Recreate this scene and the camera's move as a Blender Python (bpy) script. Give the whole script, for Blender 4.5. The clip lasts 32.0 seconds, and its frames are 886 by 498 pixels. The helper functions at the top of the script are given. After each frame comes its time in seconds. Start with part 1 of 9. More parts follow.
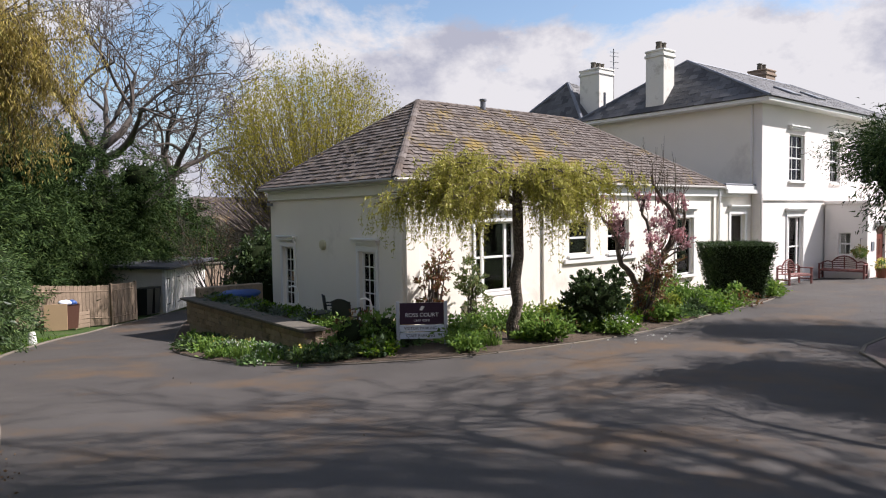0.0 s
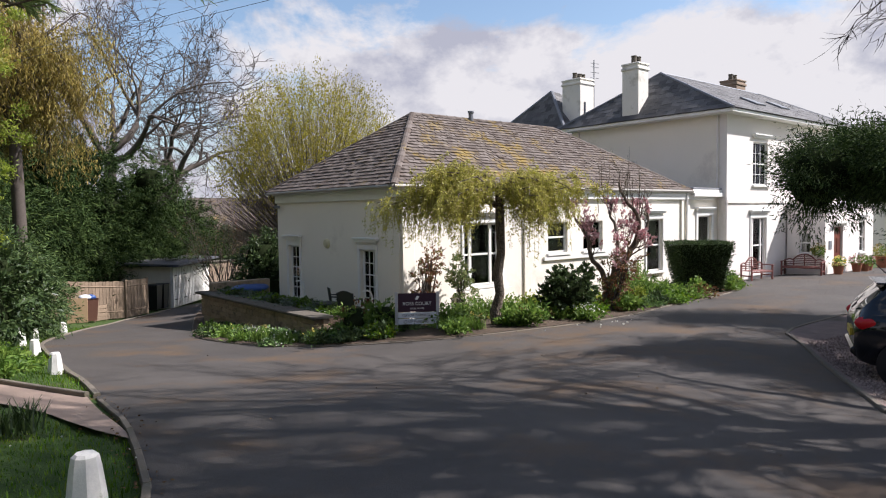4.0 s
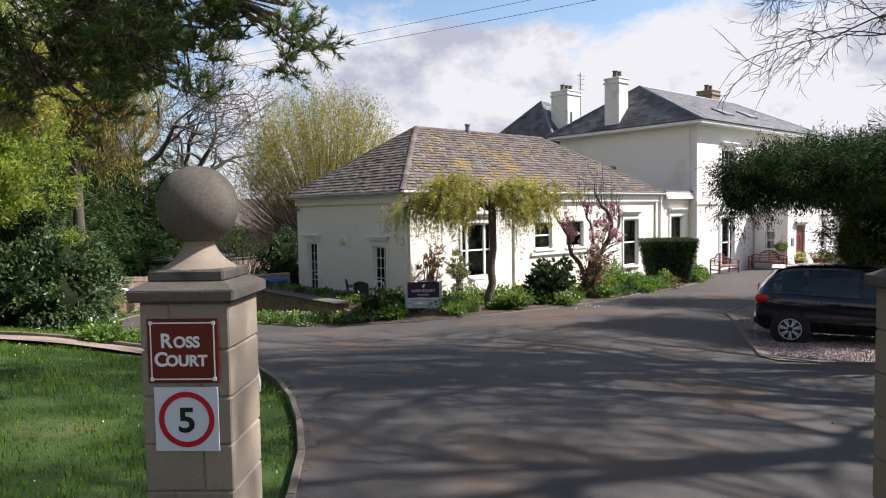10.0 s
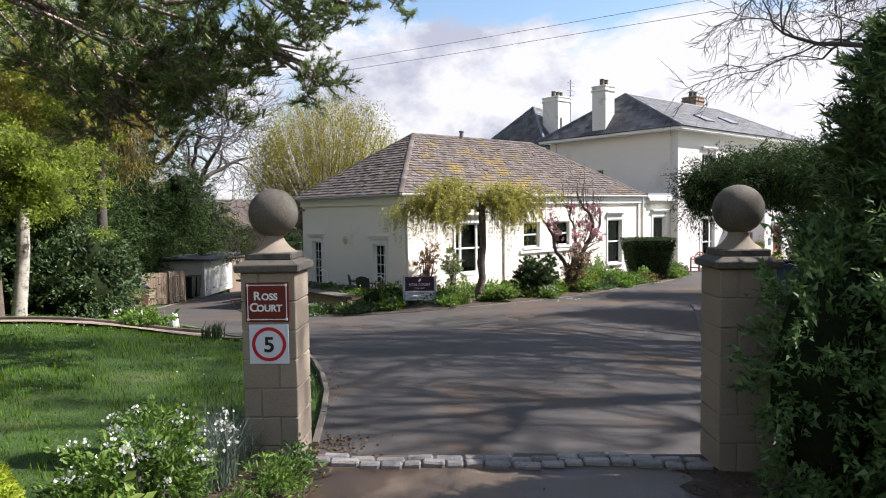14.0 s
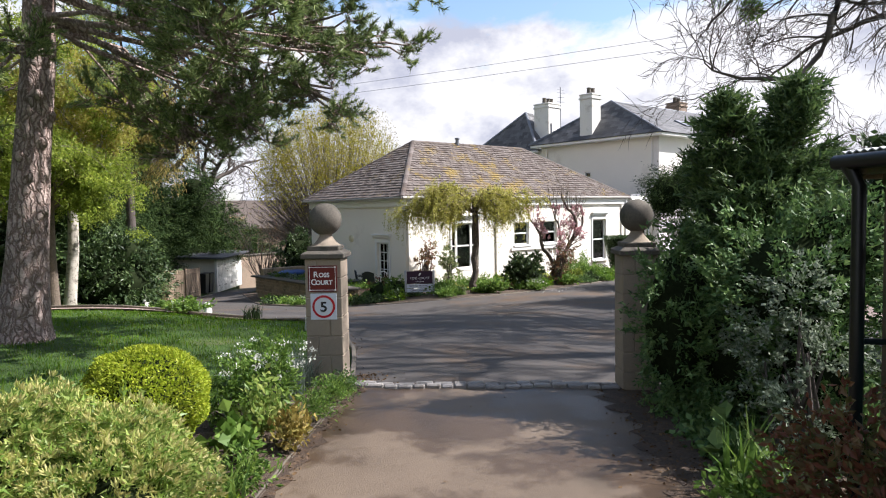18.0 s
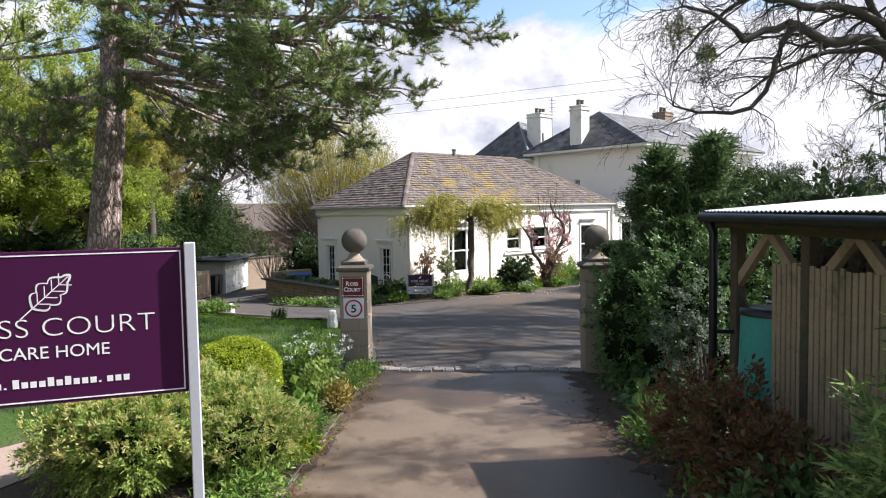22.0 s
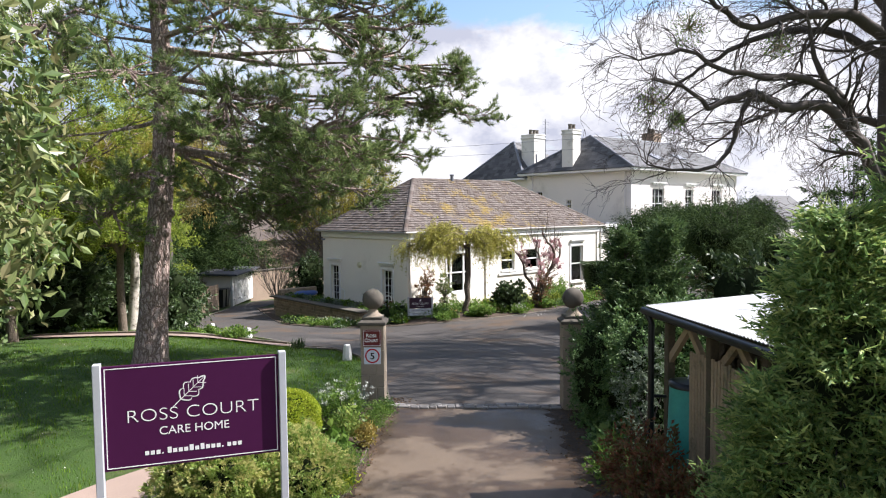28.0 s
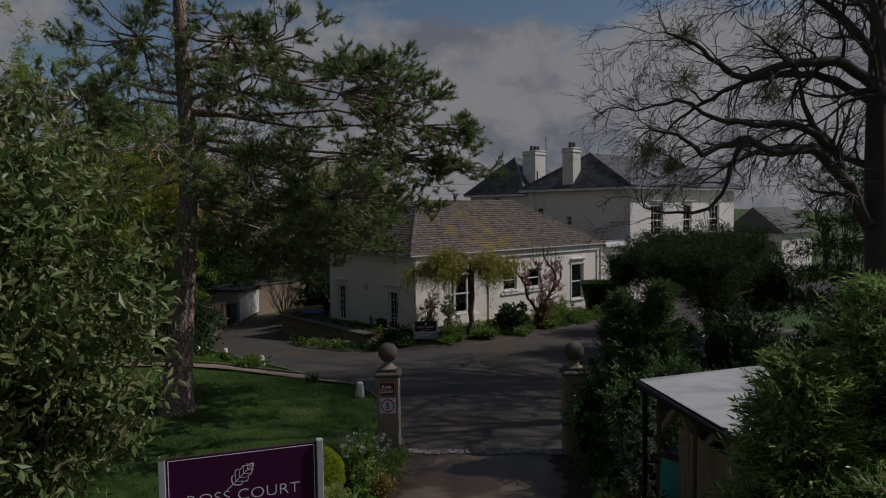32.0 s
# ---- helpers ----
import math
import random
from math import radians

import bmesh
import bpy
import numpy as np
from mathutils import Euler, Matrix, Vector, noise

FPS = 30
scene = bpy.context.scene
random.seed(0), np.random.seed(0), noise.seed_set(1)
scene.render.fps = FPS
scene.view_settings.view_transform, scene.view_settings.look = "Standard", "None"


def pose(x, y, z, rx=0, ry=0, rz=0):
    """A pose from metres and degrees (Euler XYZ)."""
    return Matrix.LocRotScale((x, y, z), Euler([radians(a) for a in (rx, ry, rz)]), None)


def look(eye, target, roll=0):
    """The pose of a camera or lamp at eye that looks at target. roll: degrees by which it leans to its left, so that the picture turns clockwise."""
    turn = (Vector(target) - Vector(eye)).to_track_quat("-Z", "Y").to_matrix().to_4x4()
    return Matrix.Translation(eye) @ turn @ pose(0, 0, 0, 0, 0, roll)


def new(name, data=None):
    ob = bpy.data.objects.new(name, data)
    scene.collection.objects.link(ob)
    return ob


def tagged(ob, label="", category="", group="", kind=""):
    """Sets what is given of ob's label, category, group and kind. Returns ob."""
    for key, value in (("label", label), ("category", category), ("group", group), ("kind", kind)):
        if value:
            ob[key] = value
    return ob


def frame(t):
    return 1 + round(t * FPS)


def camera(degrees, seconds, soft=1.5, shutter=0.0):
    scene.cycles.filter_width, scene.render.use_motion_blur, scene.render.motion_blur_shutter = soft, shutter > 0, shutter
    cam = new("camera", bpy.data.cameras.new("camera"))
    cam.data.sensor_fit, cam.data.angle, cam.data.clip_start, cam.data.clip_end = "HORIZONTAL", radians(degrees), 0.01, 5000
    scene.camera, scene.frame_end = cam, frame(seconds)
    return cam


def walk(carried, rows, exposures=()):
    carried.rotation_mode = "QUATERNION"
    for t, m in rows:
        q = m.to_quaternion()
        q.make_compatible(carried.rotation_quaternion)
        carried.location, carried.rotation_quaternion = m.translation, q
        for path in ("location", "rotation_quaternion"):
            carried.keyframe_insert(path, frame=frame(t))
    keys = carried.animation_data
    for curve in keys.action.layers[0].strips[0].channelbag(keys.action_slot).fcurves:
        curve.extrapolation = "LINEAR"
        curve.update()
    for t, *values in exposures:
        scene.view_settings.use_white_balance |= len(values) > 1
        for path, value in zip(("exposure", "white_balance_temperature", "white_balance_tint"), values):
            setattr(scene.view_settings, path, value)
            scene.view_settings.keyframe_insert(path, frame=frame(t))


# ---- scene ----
cam = camera(66.5, 32.0, 1.1)
PATH = [
    (0, (-0.361, -0.399, 1.705), (0.898, 1.151, 1.599), -0.8),
    (0.5, (-0.541, -0.63, 1.732), (0.721, 0.917, 1.625), -0.8),
    (1, (-0.727, -0.864, 1.76), (0.538, 0.682, 1.652), -0.8),
    (1.5, (-0.891, -1.098, 1.756), (0.377, 0.446, 1.649), -0.8),
    (2, (-1.083, -1.325, 1.759), (0.189, 0.214, 1.652), -0.9),
    (2.5, (-1.245, -1.521, 1.779), (0.029, 0.017, 1.67), -0.8),
    (3, (-1.435, -1.723, 1.751), (-0.158, -0.188, 1.645), -0.9),
    (3.5, (-1.625, -1.908, 1.772), (-0.345, -0.375, 1.665), -0.8),
    (5.5, (-2.38, -2.73, 1.786), (-1.094, -1.201, 1.678), -0.8),
    (6, (-2.555, -2.953, 1.803), (-1.269, -1.425, 1.695), -0.8),
    (6.5, (-2.722, -3.161, 1.81), (-1.436, -1.633, 1.7), -0.8),
    (7, (-2.904, -3.367, 1.825), (-1.617, -1.839, 1.715), -0.8),
    (7.5, (-3.072, -3.543, 1.838), (-1.785, -2.016, 1.727), -0.8),
    (8, (-3.266, -3.742, 1.838), (-1.978, -2.215, 1.728), -0.8),
    (8.5, (-3.448, -3.922, 1.836), (-2.158, -2.397, 1.726), -0.8),
    (9, (-3.658, -4.13, 1.85), (-2.369, -2.605, 1.74), -0.9),
    (9.5, (-3.848, -4.304, 1.863), (-2.558, -2.78, 1.753), -0.8),
    (10, (-4.042, -4.492, 1.869), (-2.751, -2.968, 1.759), -0.9),
    (10.5, (-4.218, -4.691, 1.879), (-2.927, -3.168, 1.767), -0.8),
    (11, (-4.373, -4.898, 1.897), (-3.081, -3.375, 1.786), -0.7),
    (11.5, (-4.507, -5.111, 1.909), (-3.216, -3.588, 1.798), -0.9),
    (12, (-4.641, -5.282, 1.908), (-3.348, -3.761, 1.795), -0.6),
    (12.5, (-4.788, -5.471, 1.916), (-3.494, -3.95, 1.804), -0.7),
    (13, (-4.942, -5.681, 1.91), (-3.648, -4.16, 1.799), -0.8),
    (13.5, (-5.085, -5.868, 1.91), (-3.79, -4.347, 1.799), -0.8),
    (14, (-5.243, -6.089, 1.915), (-3.948, -4.569, 1.804), -0.8),
    (14.5, (-5.408, -6.278, 1.919), (-4.112, -4.758, 1.807), -0.9),
    (16.5, (-6.182, -7.247, 1.952), (-4.885, -5.729, 1.838), -0.9),
    (17, (-6.419, -7.549, 1.973), (-5.123, -6.03, 1.859), -1.1),
    (17.5, (-6.66, -7.809, 1.979), (-5.363, -6.291, 1.865), -1.0),
    (18, (-6.901, -8.069, 2.0), (-5.602, -6.553, 1.886), -1.0),
    (18.5, (-7.165, -8.319, 2.021), (-5.863, -6.805, 1.905), -0.8),
    (19, (-7.371, -8.571, 2.031), (-6.07, -7.056, 1.916), -0.9),
    (19.5, (-7.577, -8.782, 2.08), (-6.273, -7.27, 1.964), -1.0),
    (20, (-7.782, -8.989, 2.151), (-6.478, -7.478, 2.034), -0.9),
    (20.5, (-7.951, -9.176, 2.196), (-6.645, -7.665, 2.08), -1.0),
    (21, (-8.117, -9.373, 2.242), (-6.811, -7.863, 2.127), -1.0),
    (21.5, (-8.269, -9.535, 2.289), (-6.962, -8.025, 2.174), -1.0),
    (22, (-8.431, -9.694, 2.35), (-7.122, -8.186, 2.235), -1.0),
    (22.5, (-8.562, -9.828, 2.419), (-7.25, -8.322, 2.304), -0.9),
    (23, (-8.694, -9.968, 2.485), (-7.382, -8.463, 2.371), -0.9),
    (23.5, (-8.805, -10.089, 2.565), (-7.491, -8.585, 2.45), -0.8),
    (24, (-8.915, -10.224, 2.673), (-7.601, -8.72, 2.558), -0.8),
    (24.5, (-9.02, -10.345, 2.778), (-7.706, -8.842, 2.663), -0.7),
    (25, (-9.14, -10.477, 2.901), (-7.823, -8.976, 2.784), -0.6),
    (25.5, (-9.248, -10.602, 3.001), (-7.931, -9.1, 2.887), -0.6),
    (27.5, (-9.736, -11.037, 3.389), (-8.416, -9.538, 3.276), -0.6),
    (28, (-9.87, -11.144, 3.496), (-8.551, -9.646, 3.383), -0.6),
    (28.5, (-9.998, -11.231, 3.606), (-8.678, -9.732, 3.494), -0.7),
    (29, (-10.128, -11.305, 3.73), (-8.808, -9.807, 3.619), -0.6),
    (29.5, (-10.243, -11.406, 3.882), (-8.922, -9.908, 3.77), -0.6),
    (30, (-10.34, -11.482, 4.025), (-9.019, -9.985, 3.912), -0.6),
    (30.5, (-10.433, -11.556, 4.17), (-9.113, -10.058, 4.057), -0.5),
    (31, (-10.514, -11.626, 4.326), (-9.194, -10.127, 4.212), -0.6),
    (31.5, (-10.533, -11.645, 4.479), (-9.214, -10.146, 4.365), -0.7),
    (32, (-10.563, -11.664, 4.65), (-9.244, -10.165, 4.536), -0.7),
]
walk(cam, [(t, look(eye, target, roll)) for t, eye, target, roll in PATH],
     [(t, e, 6430 - min(t, 15) * 8, 16 - min(t, 15) * 0.16) for t, e in ((0, 0.8), (6, 0.84), (9, 0.9), (12, 1.02), (18, 1.2), (21, 1.24), (28.3, 1.24), (29, 0.87), (29.5, 0.65), (30, 0.37), (30.5, 0.05), (31, -0.32), (31.5, -0.77), (32, -1.26))])

# ---- light ----
SUN = Vector((0.8 * 0.695, -0.6 * 0.695, 0.719))
lamp = bpy.data.lights.new("sun", "SUN")
lamp.energy, lamp.angle, lamp.color = 5.0, radians(0.6), (1.0, 0.965, 0.93)
sun = new("sun", lamp)
sun.matrix_basis = look((0, 0, 30), Vector((0, 0, 30)) - SUN)

world = bpy.data.worlds.new("sky")
scene.world = world
world.use_nodes = True
wn, wl = world.node_tree.nodes, world.node_tree.links
wn.clear()
w_out, w_bg = wn.new("ShaderNodeOutputWorld"), wn.new("ShaderNodeBackground")
w_sky = wn.new("ShaderNodeTexSky")
w_sky.sky_type, w_sky.sun_disc = "NISHITA", False
w_sky.sun_elevation, w_sky.sun_rotation = radians(46), radians(126.9)
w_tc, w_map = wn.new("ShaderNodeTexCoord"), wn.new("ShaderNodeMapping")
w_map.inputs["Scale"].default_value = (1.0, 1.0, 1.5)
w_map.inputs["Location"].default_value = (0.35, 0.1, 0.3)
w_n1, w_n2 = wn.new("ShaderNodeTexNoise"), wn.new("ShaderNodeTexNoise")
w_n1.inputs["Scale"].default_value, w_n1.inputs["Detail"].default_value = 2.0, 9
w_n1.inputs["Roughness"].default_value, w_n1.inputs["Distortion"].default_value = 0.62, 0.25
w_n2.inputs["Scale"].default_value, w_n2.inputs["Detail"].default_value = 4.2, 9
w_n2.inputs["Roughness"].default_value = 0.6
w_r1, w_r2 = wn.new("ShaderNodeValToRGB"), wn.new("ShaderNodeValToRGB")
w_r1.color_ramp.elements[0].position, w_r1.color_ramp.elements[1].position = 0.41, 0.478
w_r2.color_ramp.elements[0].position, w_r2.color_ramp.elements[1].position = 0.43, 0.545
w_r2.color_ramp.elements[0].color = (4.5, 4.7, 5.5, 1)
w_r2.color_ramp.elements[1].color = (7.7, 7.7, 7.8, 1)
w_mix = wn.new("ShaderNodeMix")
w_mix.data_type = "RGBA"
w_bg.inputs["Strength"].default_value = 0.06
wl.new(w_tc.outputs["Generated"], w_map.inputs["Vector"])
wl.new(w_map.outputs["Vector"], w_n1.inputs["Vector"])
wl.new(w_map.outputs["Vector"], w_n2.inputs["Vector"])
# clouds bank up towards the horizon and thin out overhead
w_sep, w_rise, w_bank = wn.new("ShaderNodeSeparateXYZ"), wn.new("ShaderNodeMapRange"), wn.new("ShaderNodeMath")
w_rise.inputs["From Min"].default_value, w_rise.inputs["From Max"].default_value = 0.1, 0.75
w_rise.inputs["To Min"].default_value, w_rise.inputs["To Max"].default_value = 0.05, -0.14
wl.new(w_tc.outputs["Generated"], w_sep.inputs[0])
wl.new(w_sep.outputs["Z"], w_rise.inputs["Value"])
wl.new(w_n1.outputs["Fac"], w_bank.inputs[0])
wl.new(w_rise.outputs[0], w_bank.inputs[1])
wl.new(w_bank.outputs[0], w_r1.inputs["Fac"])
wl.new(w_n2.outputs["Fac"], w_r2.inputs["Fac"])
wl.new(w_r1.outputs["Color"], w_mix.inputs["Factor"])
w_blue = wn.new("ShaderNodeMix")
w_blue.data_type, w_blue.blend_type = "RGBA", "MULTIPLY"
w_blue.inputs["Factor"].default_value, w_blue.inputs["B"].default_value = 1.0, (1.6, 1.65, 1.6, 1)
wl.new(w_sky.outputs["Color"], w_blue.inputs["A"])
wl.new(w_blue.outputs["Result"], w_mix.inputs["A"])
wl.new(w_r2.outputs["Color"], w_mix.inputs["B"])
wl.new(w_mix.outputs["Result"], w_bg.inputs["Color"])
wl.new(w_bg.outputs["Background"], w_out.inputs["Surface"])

# ---- mesh helpers ----
R = np.random.default_rng(7)


class Geo:
    """Gathers vertices and faces of one mesh."""

    def __init__(self):
        self.v, self.l, self.t, self.n = [], [], [], 0

    def add(self, v, f):
        v, f = np.asarray(v, float).reshape(-1, 3), np.asarray(f, int)
        self.l.append((f + self.n).ravel())
        self.t.append(np.full(len(f), f.shape[1]))
        self.v.append(v)
        self.n += len(v)
        return self

    def moved(self, m):
        a = np.array(m)
        self.v = [v @ a[:3, :3].T + a[:3, 3] for v in self.v]
        return self

    def join(self, other):
        for l, t in zip(other.l, other.t):
            self.l.append(l + self.n), self.t.append(t)
        self.v += other.v
        self.n += other.n
        return self

    def mesh(self, name, material, smooth=False):
        me = bpy.data.meshes.new(name)
        if self.n:
            v, l, t = np.concatenate(self.v), np.concatenate(self.l), np.concatenate(self.t)
            me.vertices.add(len(v)), me.loops.add(len(l)), me.polygons.add(len(t))
            me.vertices.foreach_set("co", v.astype(np.float32).ravel())
            me.loops.foreach_set("vertex_index", l.astype(np.int32))
            me.polygons.foreach_set("loop_start", (np.cumsum(t) - t).astype(np.int32))
            me.polygons.foreach_set("loop_total", t.astype(np.int32))
            me.polygons.foreach_set("use_smooth", np.full(len(t), smooth))
            me.update(calc_edges=True)
            me.validate()
        if material:
            me.materials.append(material)
        return me


def thing(name, at, label, category, group="", kind="", rz=0.0):
    ob = new(name)
    ob.empty_display_size = 0.2
    ob.matrix_basis = pose(*at, 0, 0, rz)
    return tagged(ob, label, category, group, kind)


def part(name, geo, material, parent=None, label="", smooth=False, world=True, kind=""):
    """One mesh object under a thing. world: the vertices are in world metres, else in the thing's own."""
    if isinstance(geo, Geo):
        me = geo.mesh(name, material, smooth)
    elif isinstance(geo, bmesh.types.BMesh):
        me = bpy.data.meshes.new(name)
        bmesh.ops.recalc_face_normals(geo, faces=geo.faces)
        for f in geo.faces:
            f.smooth = smooth
        geo.to_mesh(me)
        geo.free()
        me.materials.append(material)
    else:
        me = geo
    ob = new(name, me)
    if parent is not None:
        ob.parent = parent
        if world:
            top = parent.matrix_basis.copy() if parent.parent is None else parent.parent.matrix_basis @ parent.matrix_parent_inverse @ parent.matrix_basis
            ob.matrix_parent_inverse = top.inverted()
    if label:
        ob["label"] = label
    if kind:
        ob["kind"] = kind
    return ob


def solo(name, geo, material, label, category, group="", kind="", smooth=False):
    return tagged(part(name, geo, material, smooth=smooth), label, category, group, kind)


def cbox(x0, x1, y0, y1, z0, z1, b=0.0):
    """A box, its edges cut by b."""
    g, lo, hi = Geo(), np.array([x0, y0, z0], float), np.array([x1, y1, z1], float)
    b = min(b, 0.45 * (hi - lo).min())
    sg = np.array([[i & 1, i >> 1 & 1, i >> 2 & 1] for i in range(8)])
    if b <= 0:
        v = np.where(sg, hi, lo)
        return g.add(v, [[0, 2, 3, 1], [4, 5, 7, 6], [0, 1, 5, 4], [2, 6, 7, 3], [0, 4, 6, 2], [1, 3, 7, 5]])
    v = np.zeros((8, 3, 3))
    for i in range(8):
        inner = np.where(sg[i], hi - b, lo + b)
        for a in range(3):
            v[i, a] = inner
            v[i, a, a] = (hi if sg[i, a] else lo)[a]
    v = v.reshape(-1, 3)
    quads, tris, c = [], [], (lo + hi) / 2
    for a in range(3):
        p, q = (a + 1) % 3, (a + 2) % 3
        for s in (0, 1):
            ring = []
            for sp, sq in ((0, 0), (1, 0), (1, 1), (0, 1)):
                k = [0, 0, 0]
                k[a], k[p], k[q] = s, sp, sq
                ring.append(3 * (k[0] + 2 * k[1] + 4 * k[2]) + a)
            quads.append(ring)
        for sp in (0, 1):
            for sq in (0, 1):
                k = [0, 0, 0]
                k[p], k[q] = sp, sq
                i0 = k[0] + 2 * k[1] + 4 * k[2]
                i1 = i0 + (1 << a)
                quads.append([3 * i0 + p, 3 * i1 + p, 3 * i1 + q, 3 * i0 + q])
    tris = [[3 * i, 3 * i + 1, 3 * i + 2] for i in range(8)]

    def outward(f):
        pts = v[f]
        n = np.cross(pts[1] - pts[0], pts[2] - pts[0])
        return f if n @ (pts.mean(0) - c) > 0 else f[::-1]

    g.add(v, [outward(f) for f in quads])
    g.l.append(np.array([outward(f) for f in tris]).ravel()), g.t.append(np.full(8, 3))
    return g


def boxes(rows, b=0.0):
    g = Geo()
    for r in rows:
        g.join(cbox(*r[:6], r[6] if len(r) > 6 else b))
    return g


def tube(points, radii, n=6, g=None):
    """A tapering tube through the points."""
    g = g or Geo()
    p = np.asarray(points, float)
    r = np.broadcast_to(np.asarray(radii, float), (len(p),))
    d = np.gradient(p, axis=0)
    d /= np.linalg.norm(d, axis=1, keepdims=True) + 1e-9
    ref = np.where(np.abs(d[:, 2:3]) > 0.9, [[1.0, 0, 0]], [[0, 0, 1.0]])
    u = np.cross(d, ref)
    u /= np.linalg.norm(u, axis=1, keepdims=True) + 1e-9
    w = np.cross(d, u)
    a = np.arange(n) * 2 * np.pi / n
    ring = p[:, None] + r[:, None, None] * (np.cos(a)[None, :, None] * u[:, None] + np.sin(a)[None, :, None] * w[:, None])
    i, j = np.meshgrid(np.arange(len(p) - 1), np.arange(n), indexing="ij")
    k = (j + 1) % n
    f = np.stack([i * n + j, (i + 1) * n + j, (i + 1) * n + k, i * n + k], -1).reshape(-1, 4)[:, ::-1]
    g.add(ring.reshape(-1, 3), f)
    g.add(ring[[0, -1]].reshape(-1, 3), [list(range(n)), list(range(2 * n - 1, n - 1, -1))])
    return g


def lathe(profile, n=24, at=(0, 0, 0)):
    pr = np.array(profile, float)
    a = np.arange(n) * 2 * np.pi / n
    v = np.stack([pr[:, None, 0] * np.cos(a), pr[:, None, 0] * np.sin(a), np.repeat(pr[:, 1:2], n, 1)], -1).reshape(-1, 3) + np.array(at)
    i, j = np.meshgrid(np.arange(len(pr) - 1), np.arange(n), indexing="ij")
    k = (j + 1) % n
    return Geo().add(v, np.stack([i * n + j, i * n + k, (i + 1) * n + k, (i + 1) * n + j], -1).reshape(-1, 4))


def unit(v):
    return v / (np.linalg.norm(v, axis=-1, keepdims=True) + 1e-9)


def leaves(at, size, rng, way=None, spread=1.0, slim=0.45, droop=0.0, fold=0.25, tri=None):
    """One small pointed leaf at every place: folded along its middle, or in large masses a plain triangle."""
    at = np.asarray(at, float)
    n = len(at)
    d = rng.normal(size=(n, 3))
    if way is not None:
        d = unit(np.asarray(way, float)) + spread * 0.6 * d
    d = unit(d)
    d[:, 2] -= droop
    d = unit(d)
    s = unit(np.cross(d, rng.normal(size=(n, 3))))
    up = np.cross(s, d)
    z = (np.broadcast_to(size, n) * rng.uniform(0.65, 1.3, n))[:, None]
    tip, mid = at + d * z, at + d * z * 0.5
    if n > 24000 if tri is None else tri:
        v = np.stack([at - s * z * slim * 0.5, at + s * z * slim * 0.5, tip], 1)
        return Geo().add(v.reshape(-1, 3), np.arange(3 * n).reshape(-1, 3))
    v = np.stack([at, mid + s * z * slim * 0.5 + up * z * fold * 0.3, tip, mid - s * z * slim * 0.5 + up * z * fold * 0.3], 1)
    return Geo().add(v.reshape(-1, 3), np.arange(4 * n).reshape(-1, 4))


def blades(at, height, width, rng, lean=0.35, way=None):
    """Upright grass-like blades: three-point tapering strips."""
    at = np.asarray(at, float)
    n = len(at)
    a = rng.uniform(0, 2 * np.pi, n)
    side = np.stack([np.cos(a), np.sin(a), 0 * a], -1)
    ln = np.stack([np.cos(a + 1.3), np.sin(a + 1.3), 0 * a], -1) * (lean * rng.uniform(0.2, 1.2, n))[:, None]
    h = (np.broadcast_to(height, n) * rng.uniform(0.5, 1.25, n))[:, None]
    w = np.broadcast_to(width, n)[:, None]
    up = np.array([[0, 0, 1.0]])
    mid = at + h * 0.55 * up + ln * h * 0.35
    tip = at + h * up * 0.95 + ln * h * 1.1
    v = np.stack([at - side * w, at + side * w, mid + side * w * 0.7, mid - side * w * 0.7, tip], 1).reshape(-1, 3)
    b = 5 * np.arange(n)[:, None]
    g = Geo().add(v, b + [[0, 1, 2, 3]])
    g.l.append((b + [[3, 2, 4]]).ravel()), g.t.append(np.full(n, 3))
    return g


def needles(at, way, length, rng, count=14, width=0.006, open_=0.9):
    """Tufts of thin needles that stand out round a shoot."""
    at, way = np.repeat(np.asarray(at, float), count, 0), np.repeat(unit(np.asarray(way, float)), count, 0)
    n = len(at)
    d = unit(way + open_ * unit(rng.normal(size=(n, 3))))
    s = unit(np.cross(d, rng.normal(size=(n, 3)))) * width
    at = at + way * (rng.uniform(-0.5, 0.5, n) * length)[:, None]
    z = (length * rng.uniform(0.7, 1.2, n))[:, None]
    v = np.stack([at - s, at + s, at + d * z], 1).reshape(-1, 3)
    return Geo().add(v, np.arange(3 * n).reshape(-1, 3))


def inside(poly, x, y):
    p = np.asarray(poly, float)
    q = np.roll(p, -1, 0)
    hit = np.zeros(np.shape(x), bool)
    for (ax, ay), (bx, by) in zip(p, q):
        hit ^= ((ay > y) != (by > y)) & (x < (bx - ax) * (y - ay) / (by - ay + 1e-12) + ax)
    return hit


def scatter(poly, n, rng):
    p = np.asarray(poly, float)
    x, y = rng.uniform(p[:, 0].min(), p[:, 0].max(), 3 * n), rng.uniform(p[:, 1].min(), p[:, 1].max(), 3 * n)
    k = inside(p, x, y)
    return np.stack([x[k][:n], y[k][:n]], -1)


